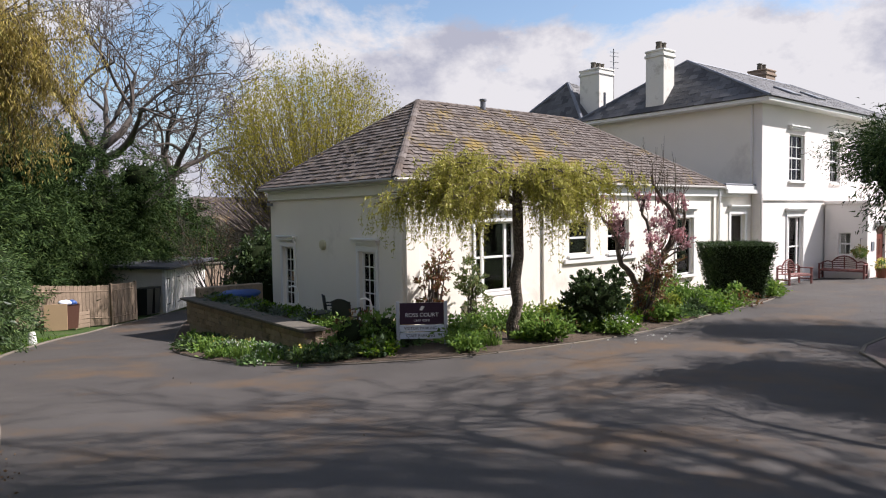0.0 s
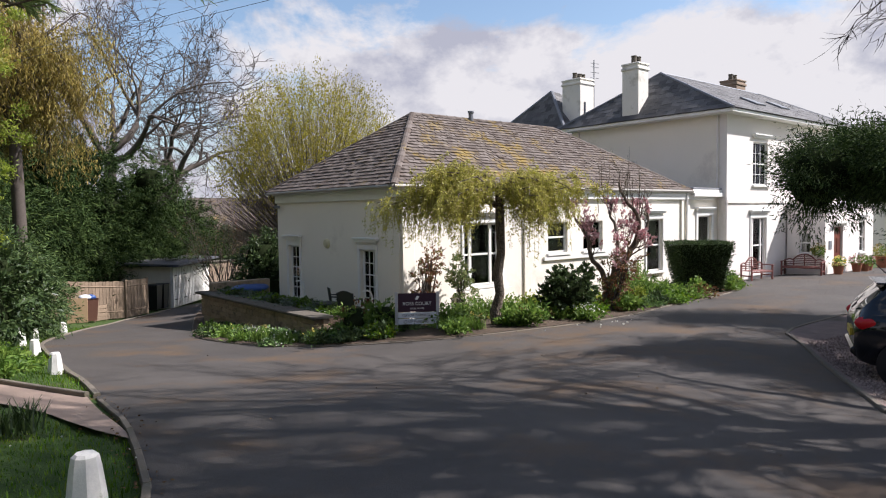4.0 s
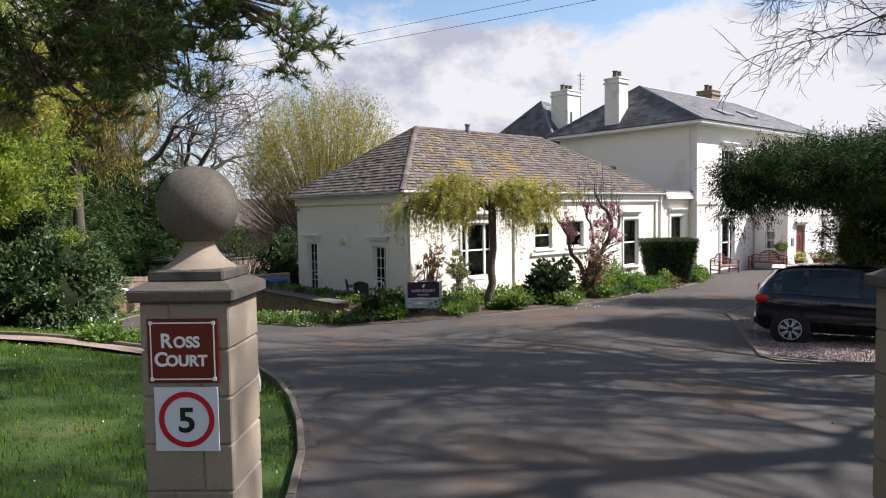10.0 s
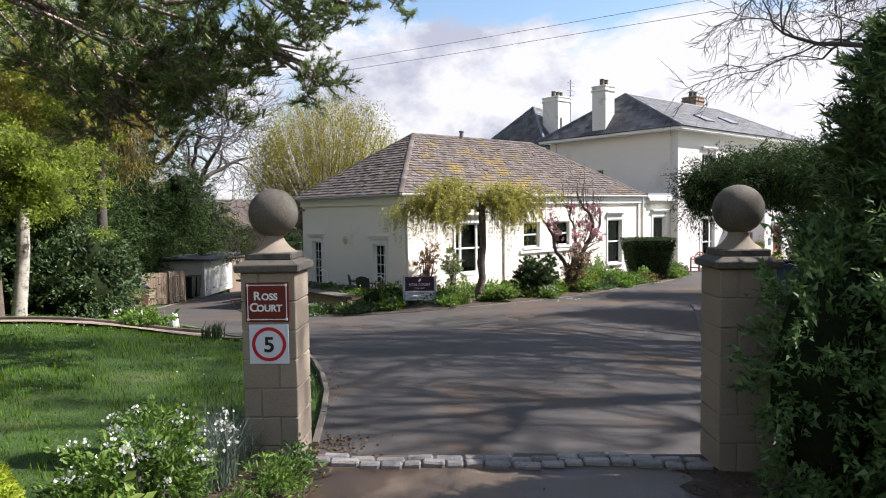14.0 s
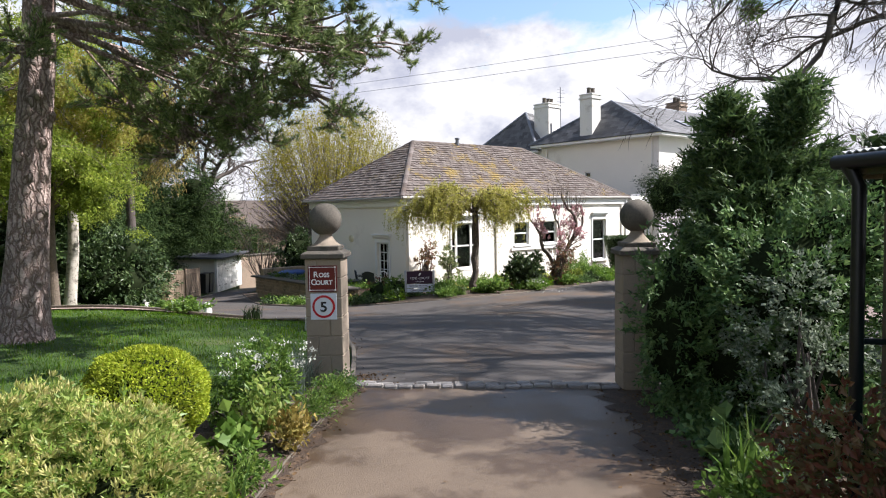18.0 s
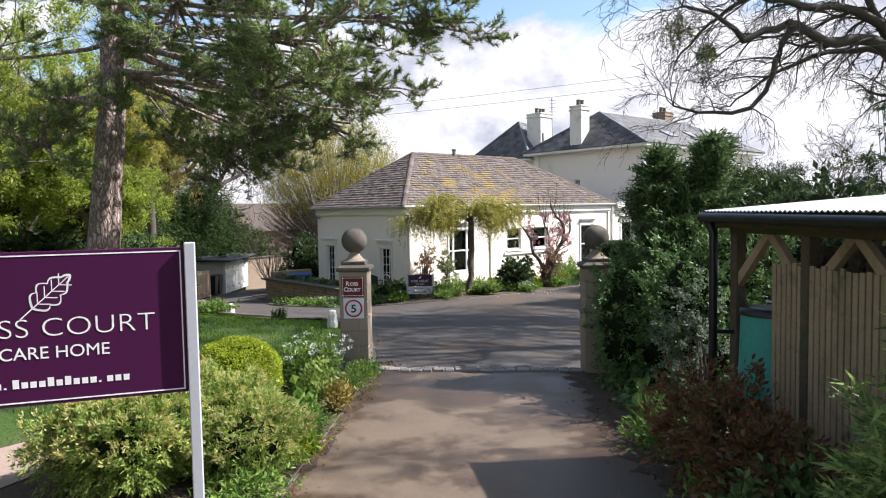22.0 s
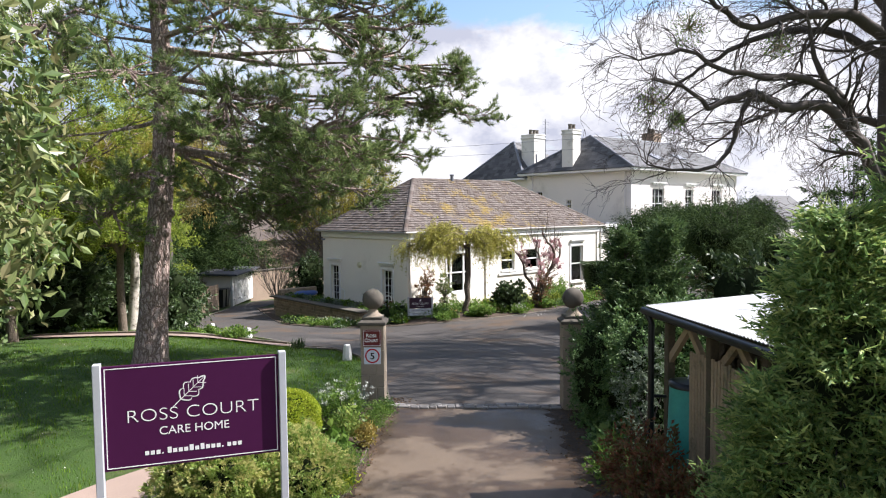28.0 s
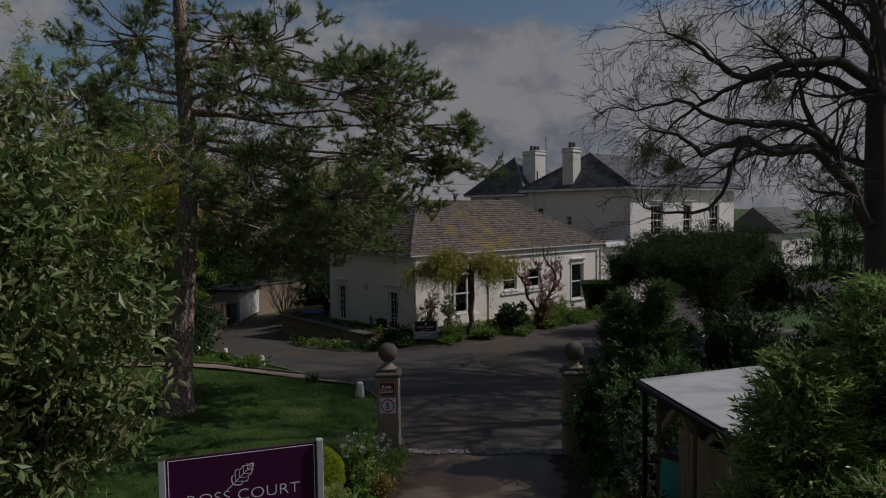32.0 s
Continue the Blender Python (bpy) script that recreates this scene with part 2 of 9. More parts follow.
def rounded(poly, step=0.35, closed=True):
    """A smooth line through corner points (Catmull-Rom)."""
    p = np.asarray(poly, float)
    out = []
    m = len(p)
    for i in range(m if closed else m - 1):
        a, b, c, d = (p[(i + k) % m] if closed else p[min(max(i + k, 0), m - 1)] for k in (-1, 0, 1, 2))
        n = max(1, int(np.linalg.norm(c - b) / step))
        for t in np.arange(n) / n:
            out.append(0.5 * (2 * b + (c - a) * t + (2 * a - 5 * b + 4 * c - d) * t * t + (3 * b - a - 3 * c + d) * t**3))
    if not closed:
        out.append(p[-1])
    return np.array(out)


def gz(x, y):
    """The height of the ground: level at the gate, falling away towards the buildings."""
    x, y = np.asarray(x, float), np.asarray(y, float)

    def s(v, o, w=2.0):
        return w * np.logaddexp(0, (v - o) / w)

    d = 0.6 * x + 0.8 * y
    z = -0.0986 * s(x, 0) + 0.0964 * s(x, 6) - 0.0078 * s(x, 14) + 0.0039 * s(y, 3) - 0.0797 * s(y, 10)
    z = z - 0.0634 * s(d, 4) + 0.0581 * s(d, 10) + 0.0129 * s(-x, 3)
    g_ = [1 / (1 + np.exp(-v)) for v in ((y - 5.4) / 0.7, (26 - y) / 1.5, (7 - x) / 0.8, (x + 1) / 0.45)]
    z = z - 0.32 * g_[0] * g_[1] * g_[2] * g_[3]
    return np.maximum(z, -4.5) + 0.2 * np.exp(-((x + 5.5) ** 2 + (y - 4) ** 2) / 14) - 0.2 * np.exp(-((x - 6) ** 2 + (y - 28.5) ** 2) / 16)


def sheet(poly, lift, step=1.0):
    """A sheet over the ground inside a polygon."""
    bm = bmesh.new()
    vs = [bm.verts.new((x, y, 0)) for x, y in poly]
    es = [bm.edges.new((vs[i], vs[(i + 1) % len(vs)])) for i in range(len(vs))]
    bmesh.ops.triangle_fill(bm, use_beauty=True, edges=es)
    p = np.asarray(poly)
    for a in (0, 1):
        for c in np.arange(math.ceil(p[:, a].min() / step) * step, p[:, a].max(), step):
            co, no = [0, 0, 0], [0, 0, 0]
            co[a], no[a] = c, 1
            bmesh.ops.bisect_plane(bm, geom=bm.verts[:] + bm.edges[:] + bm.faces[:], plane_co=co, plane_no=no, dist=1e-5)
    for v in bm.verts:
        v.co.z = float(gz(v.co.x, v.co.y)) + lift
    bmesh.ops.recalc_face_normals(bm, faces=bm.faces)
    if sum(f.normal.z for f in bm.faces) < 0:
        bmesh.ops.reverse_faces(bm, faces=bm.faces)
    return bm


# ---- materials ----
def nodes_of(name):
    m = bpy.data.materials.new(name)
    m.use_nodes = True
    n, l = m.node_tree.nodes, m.node_tree.links
    return m, n, l, n["Principled BSDF"]


def noise_node(n, l, scale, detail=6.0, rough=0.6, coord="Object"):
    tc, t = n.new("ShaderNodeTexCoord"), n.new("ShaderNodeTexNoise")
    t.inputs["Scale"].default_value, t.inputs["Detail"].default_value, t.inputs["Roughness"].default_value = scale, detail, rough
    l.new(tc.outputs[coord], t.inputs["Vector"])
    return t


def ramp(n, l, src, stops):
    r = n.new("ShaderNodeValToRGB")
    e = r.color_ramp.elements
    while len(e) < len(stops):
        e.new(0.5)
    for k, (p, c) in zip(e, stops):
        k.position, k.color = p, (*c, 1) if len(c) == 3 else c
    l.new(src, r.inputs["Fac"])
    return r.outputs["Color"]


def mixed(n, l, fac, a, b, mode="MIX"):
    m = n.new("ShaderNodeMix")
    m.data_type, m.blend_type = "RGBA", mode
    for socket, v in ((m.inputs["Factor"], fac), (m.inputs["A"], a), (m.inputs["B"], b)):
        if isinstance(v, bpy.types.NodeSocket):
            l.new(v, socket)
        else:
            socket.default_value = v if isinstance(v, float) else (*v, 1)
    return m.outputs["Result"]


def shade(c, k):
    return tuple(min(1.0, max(0.0, v * k)) for v in c)


def mat(name, col, rough=0.7, metal=0.0, var=0.12, scale=1.5, fine=30.0, bump=0.15, stain=None, amount=0.5, stain_scale=0.8, per=0.0, spec=0.4, depth=0.01):
    """A plain surface: broad and fine variation, stains of another colour, relief, and a difference from piece to piece."""
    m, n, l, b = nodes_of(name)
    big, small = noise_node(n, l, scale), noise_node(n, l, fine, 8)
    c = ramp(n, l, big.outputs["Fac"], [(0.3, shade(col, 1 - var)), (0.7, shade(col, 1 + var))])
    c = mixed(n, l, 0.5, c, ramp(n, l, small.outputs["Fac"], [(0.3, shade(col, 1 - 1.4 * var)), (0.7, shade(col, 1 + 1.4 * var))]))
    if stain:
        st = noise_node(n, l, stain_scale, 9, 0.7)
        f = ramp(n, l, st.outputs["Fac"], [(0.62 - 0.25 * amount, (0, 0, 0)), (0.74 - 0.2 * amount, (1, 1, 1))])
        c = mixed(n, l, f, c, stain)
    if per:
        info = n.new("ShaderNodeObjectInfo")
        isl = n.new("ShaderNodeNewGeometry")
        add = n.new("ShaderNodeMath")
        add.operation = "ADD"
        l.new(info.outputs["Random"], add.inputs[0]), l.new(isl.outputs["Random Per Island"], add.inputs[1])
        fr = n.new("ShaderNodeMath")
        fr.operation = "FRACT"
        l.new(add.outputs[0], fr.inputs[0])
        c = mixed(n, l, 1.0, c, ramp(n, l, fr.outputs[0], [(0, (1 - per,) * 3), (1, (1.0,) * 3)]), "MULTIPLY")
    l.new(c, b.inputs["Base Color"])
    b.inputs["Roughness"].default_value, b.inputs["Metallic"].default_value = rough, metal
    b.inputs["Specular IOR Level"].default_value = spec
    if bump:
        bp = n.new("ShaderNodeBump")
        bp.inputs["Strength"].default_value, bp.inputs["Distance"].default_value = bump, depth
        l.new(small.outputs["Fac"], bp.inputs["Height"])
        l.new(bp.outputs["Normal"], b.inputs["Normal"])
    return m


def leafmat(name, stops, trans=0.35, rough=0.55, patch=0.3, spec=0.3, patch_scale=3.0):
    """Leaves: a colour from a range for each leaf, light that comes through, and broad patches."""
    m, n, l, b = nodes_of(name)
    isl = n.new("ShaderNodeNewGeometry")
    k = len(stops)
    c = ramp(n, l, isl.outputs["Random Per Island"], [(i / max(1, k - 1), s) for i, s in enumerate(stops)])
    if patch:
        nz = noise_node(n, l, patch_scale, 3)
        c = mixed(n, l, 1.0, c, ramp(n, l, nz.outputs["Fac"], [(0.3, (1 - patch,) * 3), (0.7, (1 + 0.6 * patch,) * 3)]), "MULTIPLY")
    l.new(c, b.inputs["Base Color"])
    b.inputs["Roughness"].default_value, b.inputs["Specular IOR Level"].default_value = rough, spec
    if trans:
        t, mx = n.new("ShaderNodeBsdfTranslucent"), n.new("ShaderNodeMixShader")
        mx.inputs["Fac"].default_value = trans
        l.new(c, t.inputs["Color"])
        l.new(b.outputs["BSDF"], mx.inputs[1]), l.new(t.outputs["BSDF"], mx.inputs[2])
        l.new(mx.outputs["Shader"], n["Material Output"].inputs["Surface"])
    return m


M_ASPHALT = mat("asphalt", (0.069, 0.062, 0.057), 0.75, var=0.4, scale=0.6, fine=85, bump=0.8, stain=(0.105, 0.072, 0.047), amount=0.42, stain_scale=0.4, depth=0.006, spec=0.2)


def drivemat():
    """Worn tarmac: grey-brown, with damp brown patches that shine a little and pale grit."""
    m, n, l, b = nodes_of("worn_tarmac")
    fine, broad, damp, grit = noise_node(n, l, 90, 8), noise_node(n, l, 1.6, 6), noise_node(n, l, 0.9, 7, 0.62), noise_node(n, l, 38, 4, 0.7)
    c = ramp(n, l, broad.outputs["Fac"], [(0.3, (0.1, 0.07, 0.043)), (0.7, (0.17, 0.125, 0.082))])
    c = mixed(n, l, 0.55, c, ramp(n, l, fine.outputs["Fac"], [(0.3, (0.045, 0.033, 0.026)), (0.7, (0.155, 0.113, 0.077))]))
    wet = ramp(n, l, damp.outputs["Fac"], [(0.45, (0, 0, 0)), (0.54, (0.9,) * 3)])
    c = mixed(n, l, wet, c, (0.048, 0.028, 0.014))
    c = mixed(n, l, ramp(n, l, grit.outputs["Fac"], [(0.66, (0, 0, 0)), (0.72, (0.7,) * 3)]), c, (0.32, 0.26, 0.2))
    l.new(c, b.inputs["Base Color"])
    l.new(ramp(n, l, wet, [(0.0, (0.62,) * 3), (1.0, (0.4,) * 3)]), b.inputs["Roughness"])
    bp = n.new("ShaderNodeBump")
    bp.inputs["Strength"].default_value, bp.inputs["Distance"].default_value = 0.8, 0.006
    l.new(fine.outputs["Fac"], bp.inputs["Height"]), l.new(bp.outputs["Normal"], b.inputs["Normal"])
    return m


M_DRIVE = drivemat()
M_GRAVEL = mat("gravel", (0.2, 0.15, 0.135), 0.9, var=0.35, scale=3, fine=60, bump=0.9, stain=(0.1, 0.085, 0.06), amount=0.3, depth=0.02)
M_PATH = mat("path", (0.27, 0.2, 0.16), 0.85, var=0.15, scale=1.2, fine=90, bump=0.4)
M_EARTH = mat("earth", (0.075, 0.052, 0.035), 0.95, var=0.4, scale=2, fine=25, bump=0.9, depth=0.04)
M_TURF = mat("turf", (0.035, 0.072, 0.008), 0.9, var=0.3, scale=1.2, fine=40, bump=0.9, stain=(0.08, 0.09, 0.03), amount=0.3, depth=0.03)
M_RENDER = mat("render_white", (0.75, 0.705, 0.665), 0.85, var=0.035, scale=0.7, fine=60, bump=0.12, stain=(0.62, 0.58, 0.51), amount=0.12, stain_scale=0.5)
M_CREAM = mat("render_cream", (0.8, 0.75, 0.66), 0.85, var=0.035, scale=0.7, fine=60, bump=0.12, stain=(0.66, 0.61, 0.53), amount=0.15, stain_scale=0.5)
M_WHITE = mat("white_paint", (0.78, 0.77, 0.74), 0.45, var=0.04, scale=2, fine=25, bump=0.05)
M_LEAD = mat("lead", (0.16, 0.17, 0.19), 0.5, var=0.2, bump=0.1)
M_STONE = mat("sandstone", (0.3, 0.244, 0.182), 0.9, var=0.16, scale=2.5, fine=90, bump=0.35, stain=(0.33, 0.26, 0.175), amount=0.2, stain_scale=2.2, per=0.12)
M_CAP = mat("cap_stone", (0.115, 0.1, 0.08), 0.92, var=0.3, scale=4, fine=70, bump=0.14, stain=(0.06, 0.058, 0.045), amount=0.5, stain_scale=4)
M_MORTAR = mat("mortar", (0.34, 0.29, 0.22), 0.95, var=0.15, bump=0.4)
M_SETT = mat("sett_stone", (0.33, 0.305, 0.28), 0.85, var=0.25, scale=5, fine=60, bump=0.5, stain=(0.12, 0.1, 0.08), amount=0.35, stain_scale=6, per=0.35)
M_KERB = mat("kerb_stone", (0.17, 0.145, 0.115), 0.9, var=0.2, scale=3, fine=50, bump=0.5, stain=(0.12, 0.11, 0.07), amount=0.35, stain_scale=3, per=0.2)
M_BARK = mat("bark", (0.13, 0.1, 0.075), 0.95, var=0.35, scale=4, fine=22, bump=1.0, stain=(0.09, 0.1, 0.06), amount=0.2, depth=0.04)
M_SLATE = mat("slate", (0.125, 0.122, 0.122), 0.68, var=0.25, scale=2, fine=20, bump=0.2, per=0.6, stain=(0.2, 0.2, 0.19), amount=0.06, stain_scale=1.4)
M_DARKIN = mat("room_wall", (0.32, 0.29, 0.25), 0.9, var=0.05, bump=0)
M_CURTAIN = mat("curtain", (0.5, 0.43, 0.32), 0.9, var=0.15, scale=8, bump=0.2)


def glassmat():
    m, n, l, b = nodes_of("window_glass")
    n.remove(b)
    fr, tr, gl, mx = n.new("ShaderNodeFresnel"), n.new("ShaderNodeBsdfTransparent"), n.new("ShaderNodeBsdfGlossy"), n.new("ShaderNodeMixShader")
    fr.inputs["IOR"].default_value = 1.55
    tr.inputs["Color"].default_value = (0.86, 0.9, 0.88, 1)
    gl.inputs["Roughness"].default_value = 0.02
    l.new(fr.outputs[0], mx.inputs[0]), l.new(tr.outputs[0], mx.inputs[1]), l.new(gl.outputs[0], mx.inputs[2])
    l.new(mx.outputs[0], n["Material Output"].inputs["Surface"])
    return m


M_GLASS = glassmat()

# ---- ground ----
KERB_FRONT = [(9.2, 28.2), (7.3, 23.5), (5.7, 19.2), (4.8, 16.3), (4.75, 14.3), (4.95, 12.9), (5.3, 12.0), (6.0, 11.05), (6.75, 10.25), (7.4, 9.6), (8.1, 9.1), (9.3, 8.72), (11.4, 8.45), (14.0, 8.55), (16.2, 8.95), (20.0, 9.35), (23.2, 10.2), (24.8, 11.2), (25.6, 12.3)]
KERB_LAWN = [(-2.5, -1.2), (-1.75, -0.1), (-1.31, 0.64), (-0.87, 1.6), (-0.58, 2.35), (-0.36, 3.15), (-0.2, 4.05), (-0.02, 4.9), (0.14, 6.0), (0.24, 7.0), (0.3, 7.6)]
KERB_LEFT = [(0.34, 7.7), (0.5, 9.3), (0.53, 10.4), (0.7, 12.2), (0.95, 15.0), (1.35, 17.9), (2.2, 20.3), (3.5, 23.2), (4.6, 25.1), (5.9, 27.6), (7.15, 29.1), (8.2, 30.35), (9.3, 31.6)]
KERB_PARK = [(9.6, -2.9), (7.9, -1.1), (6.85, 0.2), (7.6, 0.85), (10.0, 2.3), (12.3, 3.65), (12.95, 4.15), (14.2, 4.5), (18.0, 4.6)]
EDGE_L = [(-17.5, -16.2), (-9.0, -7.85), (-5.78, -4.6), (-4.84, -3.66), (-3.5, -2.3), (-2.75, -1.6)]
EDGE_R = [(-0.35, -3.55), (-1.04, -4.25), (-1.98, -5.2), (-3.0, -6.4), (-6.2, -10.1), (-13.0, -18.2)]
front, left_k, lawn_k, park = (rounded(k, 0.4, False) for k in (KERB_FRONT, KERB_LEFT, KERB_LAWN, KERB_PARK))
DRIVE = [*map(tuple, EDGE_L), *map(tuple, lawn_k), *map(tuple, left_k), (12.3, 35.0), (15.0, 33.0), *map(tuple, front), (26.0, 12.4), (32.2, 12.4), (32.2, 10.6), (47.0, 10.6), (50.0, 8.0), (46.0, 4.0), (26.0, 4.4), *map(tuple, park[::-1]), (7.5, -4.6), (4.0, -5.0), (1.2, -4.4), (0.1, -3.7), *EDGE_R]
PARKING = [*map(tuple, park), (22.0, 2.0), (22.0, -5.0), (12.0, -6.5)]
BED = [*map(tuple, front), (25.6, 12.9), (9.0, 12.9), (9.0, 22.0)]
PATH_FAR = rounded([(0.2, 7.6), (0.05, 7.9), (-0.36, 8.75), (-0.75, 9.4), (-1.2, 9.9), (-2.0, 10.6), (-2.85, 11.9), (-5.5, 15.0), (-11.0, 19.0)], 0.4, False)
PATH_NEAR = rounded([(-0.18, 4.1), (-0.34, 4.75), (-0.42, 5.6), (-0.5, 6.4), (-0.85, 7.2), (-1.42, 8.0), (-2.2, 9.2), (-2.95, 10.6), (-6.0, 14.0), (-11.6, 18.0)], 0.4, False)
FOOTPATH = [*map(tuple, PATH_NEAR), *map(tuple, PATH_FAR[::-1])]
PATH_B = [(-6.35, -2.0), (-6.75, -1.75), (-7.6, -1.95), (-8.6, -2.3), (-11.0, -3.6), (-14.0, -5.5), (-14.0, -6.5), (-10.5, -4.7), (-8.0, -3.25), (-7.0, -2.75)]

gx = np.r_[-600, -300, -150, -90, -60, np.arange(-40, 70.1, 1.5), 90, 120, 200, 350, 700]
gy = np.r_[-600, -250, -120, -60, np.arange(-36, 80.1, 1.5), 110, 160, 250, 400, 800]
vx, vy = np.meshgrid(gx, gy, indexing="ij")
far = np.clip((vy - 70) / 500, 0, 1)
i, j = np.meshgrid(np.arange(len(gx) - 1), np.arange(len(gy) - 1), indexing="ij")
n2 = len(gy)
quads = np.stack([i * n2 + j, (i + 1) * n2 + j, (i + 1) * n2 + j + 1, i * n2 + j + 1], -1).reshape(-1, 4)
hz = gz(np.clip(vx, -60, 70), np.clip(vy, -60, 60)) - 0.03 + 16 * far**1.2
solo("ground", Geo().add(np.stack([vx, vy, hz], -1).reshape(-1, 3), quads), M_TURF, "rough turf and grass that reaches the far hills", "ground", kind="structure", smooth=True)
solo("road", sheet(DRIVE, 0.012, 0.8), M_ASPHALT, "grey tarmac drive with worn brown patches", "road", kind="structure", smooth=True)
def mould(line, side, wide, name):
    """A wavering strip of leaf mould and damp dirt washed against the edge of the drive."""
    ln = rounded(line, 0.12, False)
    d = np.gradient(ln, axis=0)
    out_ = np.stack([-d[:, 1], d[:, 0]], 1) / np.linalg.norm(d, axis=1, keepdims=True) * side
    k = np.arange(len(ln))
    w = wide * (0.55 + 0.3 * np.sin(k * 0.37) * np.sin(k * 0.11 + 1) + 0.25 * np.sin(k * 1.9)) + R.uniform(0, 0.06, len(k))
    a, b = ln, ln + out_ * np.maximum(w, 0.05)[:, None]
    v = np.stack([np.c_[a, gz(*a.T) + 0.026], np.c_[b, gz(*b.T) + 0.0205]], 1).reshape(-1, 3)
    i = 2 * np.arange(len(ln) - 1)[:, None]
    solo(name, Geo().add(v, i + [[0, 1, 3, 2]] if side < 0 else i + [[2, 3, 1, 0]]), M_MOULD, "dark damp leaf mould along the edge of the drive", "leaf mould", kind="stuff")


M_MOULD = mat("leaf_mould", (0.045, 0.028, 0.017), 0.8, var=0.5, scale=7, fine=40, bump=0.9, stain=(0.12, 0.07, 0.035), amount=0.4, stain_scale=9, depth=0.02)
mould(EDGE_R[:5], -1, 0.34, "leaf_mould")
mould(EDGE_L[1:], -1, 0.16, "leaf_mould")
solo("road_approach", sheet([*EDGE_L, (-2.62, -1.38), (-0.18, -3.42), *EDGE_R], 0.016, 0.8), M_DRIVE, "worn brownish tarmac of the drive outside the gate", "road", kind="structure", smooth=True)
solo("parking_ground", sheet(PARKING, 0.03, 0.8), M_GRAVEL, "loose brown gravel of the parking bay", "gravel", kind="structure", smooth=True)
solo("bed_ground", sheet(BED, 0.05, 0.8), M_EARTH, "dark earth of the flower bed before the annex", "flower bed", kind="structure", smooth=True)
solo("pavement", sheet(FOOTPATH, 0.025, 0.8), M_PATH, "pinkish tarmac footpath across the lawn", "path", kind="structure", smooth=True)
solo("garden_path", sheet(PATH_B, 0.03, 0.8), M_PATH, "narrow brown path beside the shrubs", "path", kind="structure", smooth=True)


def kerb(line, name, label, width=0.075, lift=0.04, size=0.9, both=0):
    """Kerb stones laid end to end along a line."""
    line = np.asarray(line)
    seg = np.r_[0, np.cumsum(np.linalg.norm(np.diff(line, axis=0), axis=1))]
    top = thing(name, (*line[0], float(gz(*line[0]))), label, "kerb", kind="structure")
    for k in range(int(seg[-1] / size)):
        a, b = (np.array([np.interp(s, seg, line[:, c]) for c in (0, 1)]) for s in (k * size + 0.006, (k + 1) * size - 0.006))
        d = (b - a) / np.linalg.norm(b - a)
        nrm = np.array([-d[1], d[0]]) * width / 2
        za, zb = float(gz(*a)) + lift, float(gz(*b)) + lift
        c = 0.012
        v = []
        for p, z in ((a, za), (b, zb)):
            v += [(*(p - nrm), z - 0.25), (*(p - nrm), z - c), (*(p - nrm * 0.8), z), (*(p + nrm * 0.8), z), (*(p + nrm), z - c), (*(p + nrm), z - 0.25)]
        g = Geo().add(v, [[q, q + 1, q + 7, q + 6] for q in range(5)])
        g.add(v, [[5, 4, 3, 2, 1, 0], [6, 7, 8, 9, 10, 11]])
        part("kerb_stone", g, M_KERB, top)


kerb(front, "kerb_bed", "low stone kerb round the flower bed")
kerb(lawn_k, "kerb_lawn", "worn concrete kerb along the lawn", 0.06, 0.045)
kerb(PATH_FAR, "kerb_path", "dark edging along the footpath", 0.07, 0.09)
kerb(left_k[::1], "kerb_drive", "low kerb beside the drive", 0.09, 0.05)
kerb(park, "kerb_park", "narrow edging of the parking bay", 0.07, 0.05)
kerb(rounded(EDGE_L[1:], 0.4, False), "edging_left", "narrow stone edging beside the shrub border", 0.05, 0.025)


# ---- walls, windows, roofs ----
def wall(axis, outer, inner, u0, u1, z0, z1, holes=()):
    """A wall with thickness; holes are (u0, u1, z0, z1)."""
    us = sorted({u0, u1, *(h[0] for h in holes), *(h[1] for h in holes)})
    zs = sorted({z0, z1, *(h[2] for h in holes), *(h[3] for h in holes)})
    ok = np.array([[not any(h[0] <= (a + b) / 2 <= h[1] and h[2] <= (c + d) / 2 <= h[3] for h in holes) for c, d in zip(zs, zs[1:])] for a, b in zip(us, us[1:])])
    g = Geo()

    def quad(pts, flip):
        v = [(w, u, z) if axis == "x" else (u, w, z) for w, u, z in pts]
        g.add(v, [[3, 2, 1, 0] if flip else [0, 1, 2, 3]])

    turn = (outer > inner) ^ (axis == "y")
    for p in range(ok.shape[0]):
        for q in range(ok.shape[1]):
            if not ok[p, q]:
                continue
            a, b, c, d = us[p], us[p + 1], zs[q], zs[q + 1]
            quad([(outer, a, c), (outer, b, c), (outer, b, d), (outer, a, d)], not turn)
            quad([(inner, a, c), (inner, b, c), (inner, b, d), (inner, a, d)], turn)
            if p == 0 or not ok[p - 1, q]:
                quad([(outer, a, c), (outer, a, d), (inner, a, d), (inner, a, c)], not turn)
            if p == ok.shape[0] - 1 or not ok[p + 1, q]:
                quad([(outer, b, c), (outer, b, d), (inner, b, d), (inner, b, c)], turn)
            if q == 0 or not ok[p, q - 1]:
                quad([(outer, a, c), (outer, b, c), (inner, b, c), (inner, a, c)], turn)
            if q == ok.shape[1] - 1 or not ok[p, q + 1]:
                quad([(outer, a, d), (outer, b, d), (inner, b, d), (inner, a, d)], not turn)
    return g


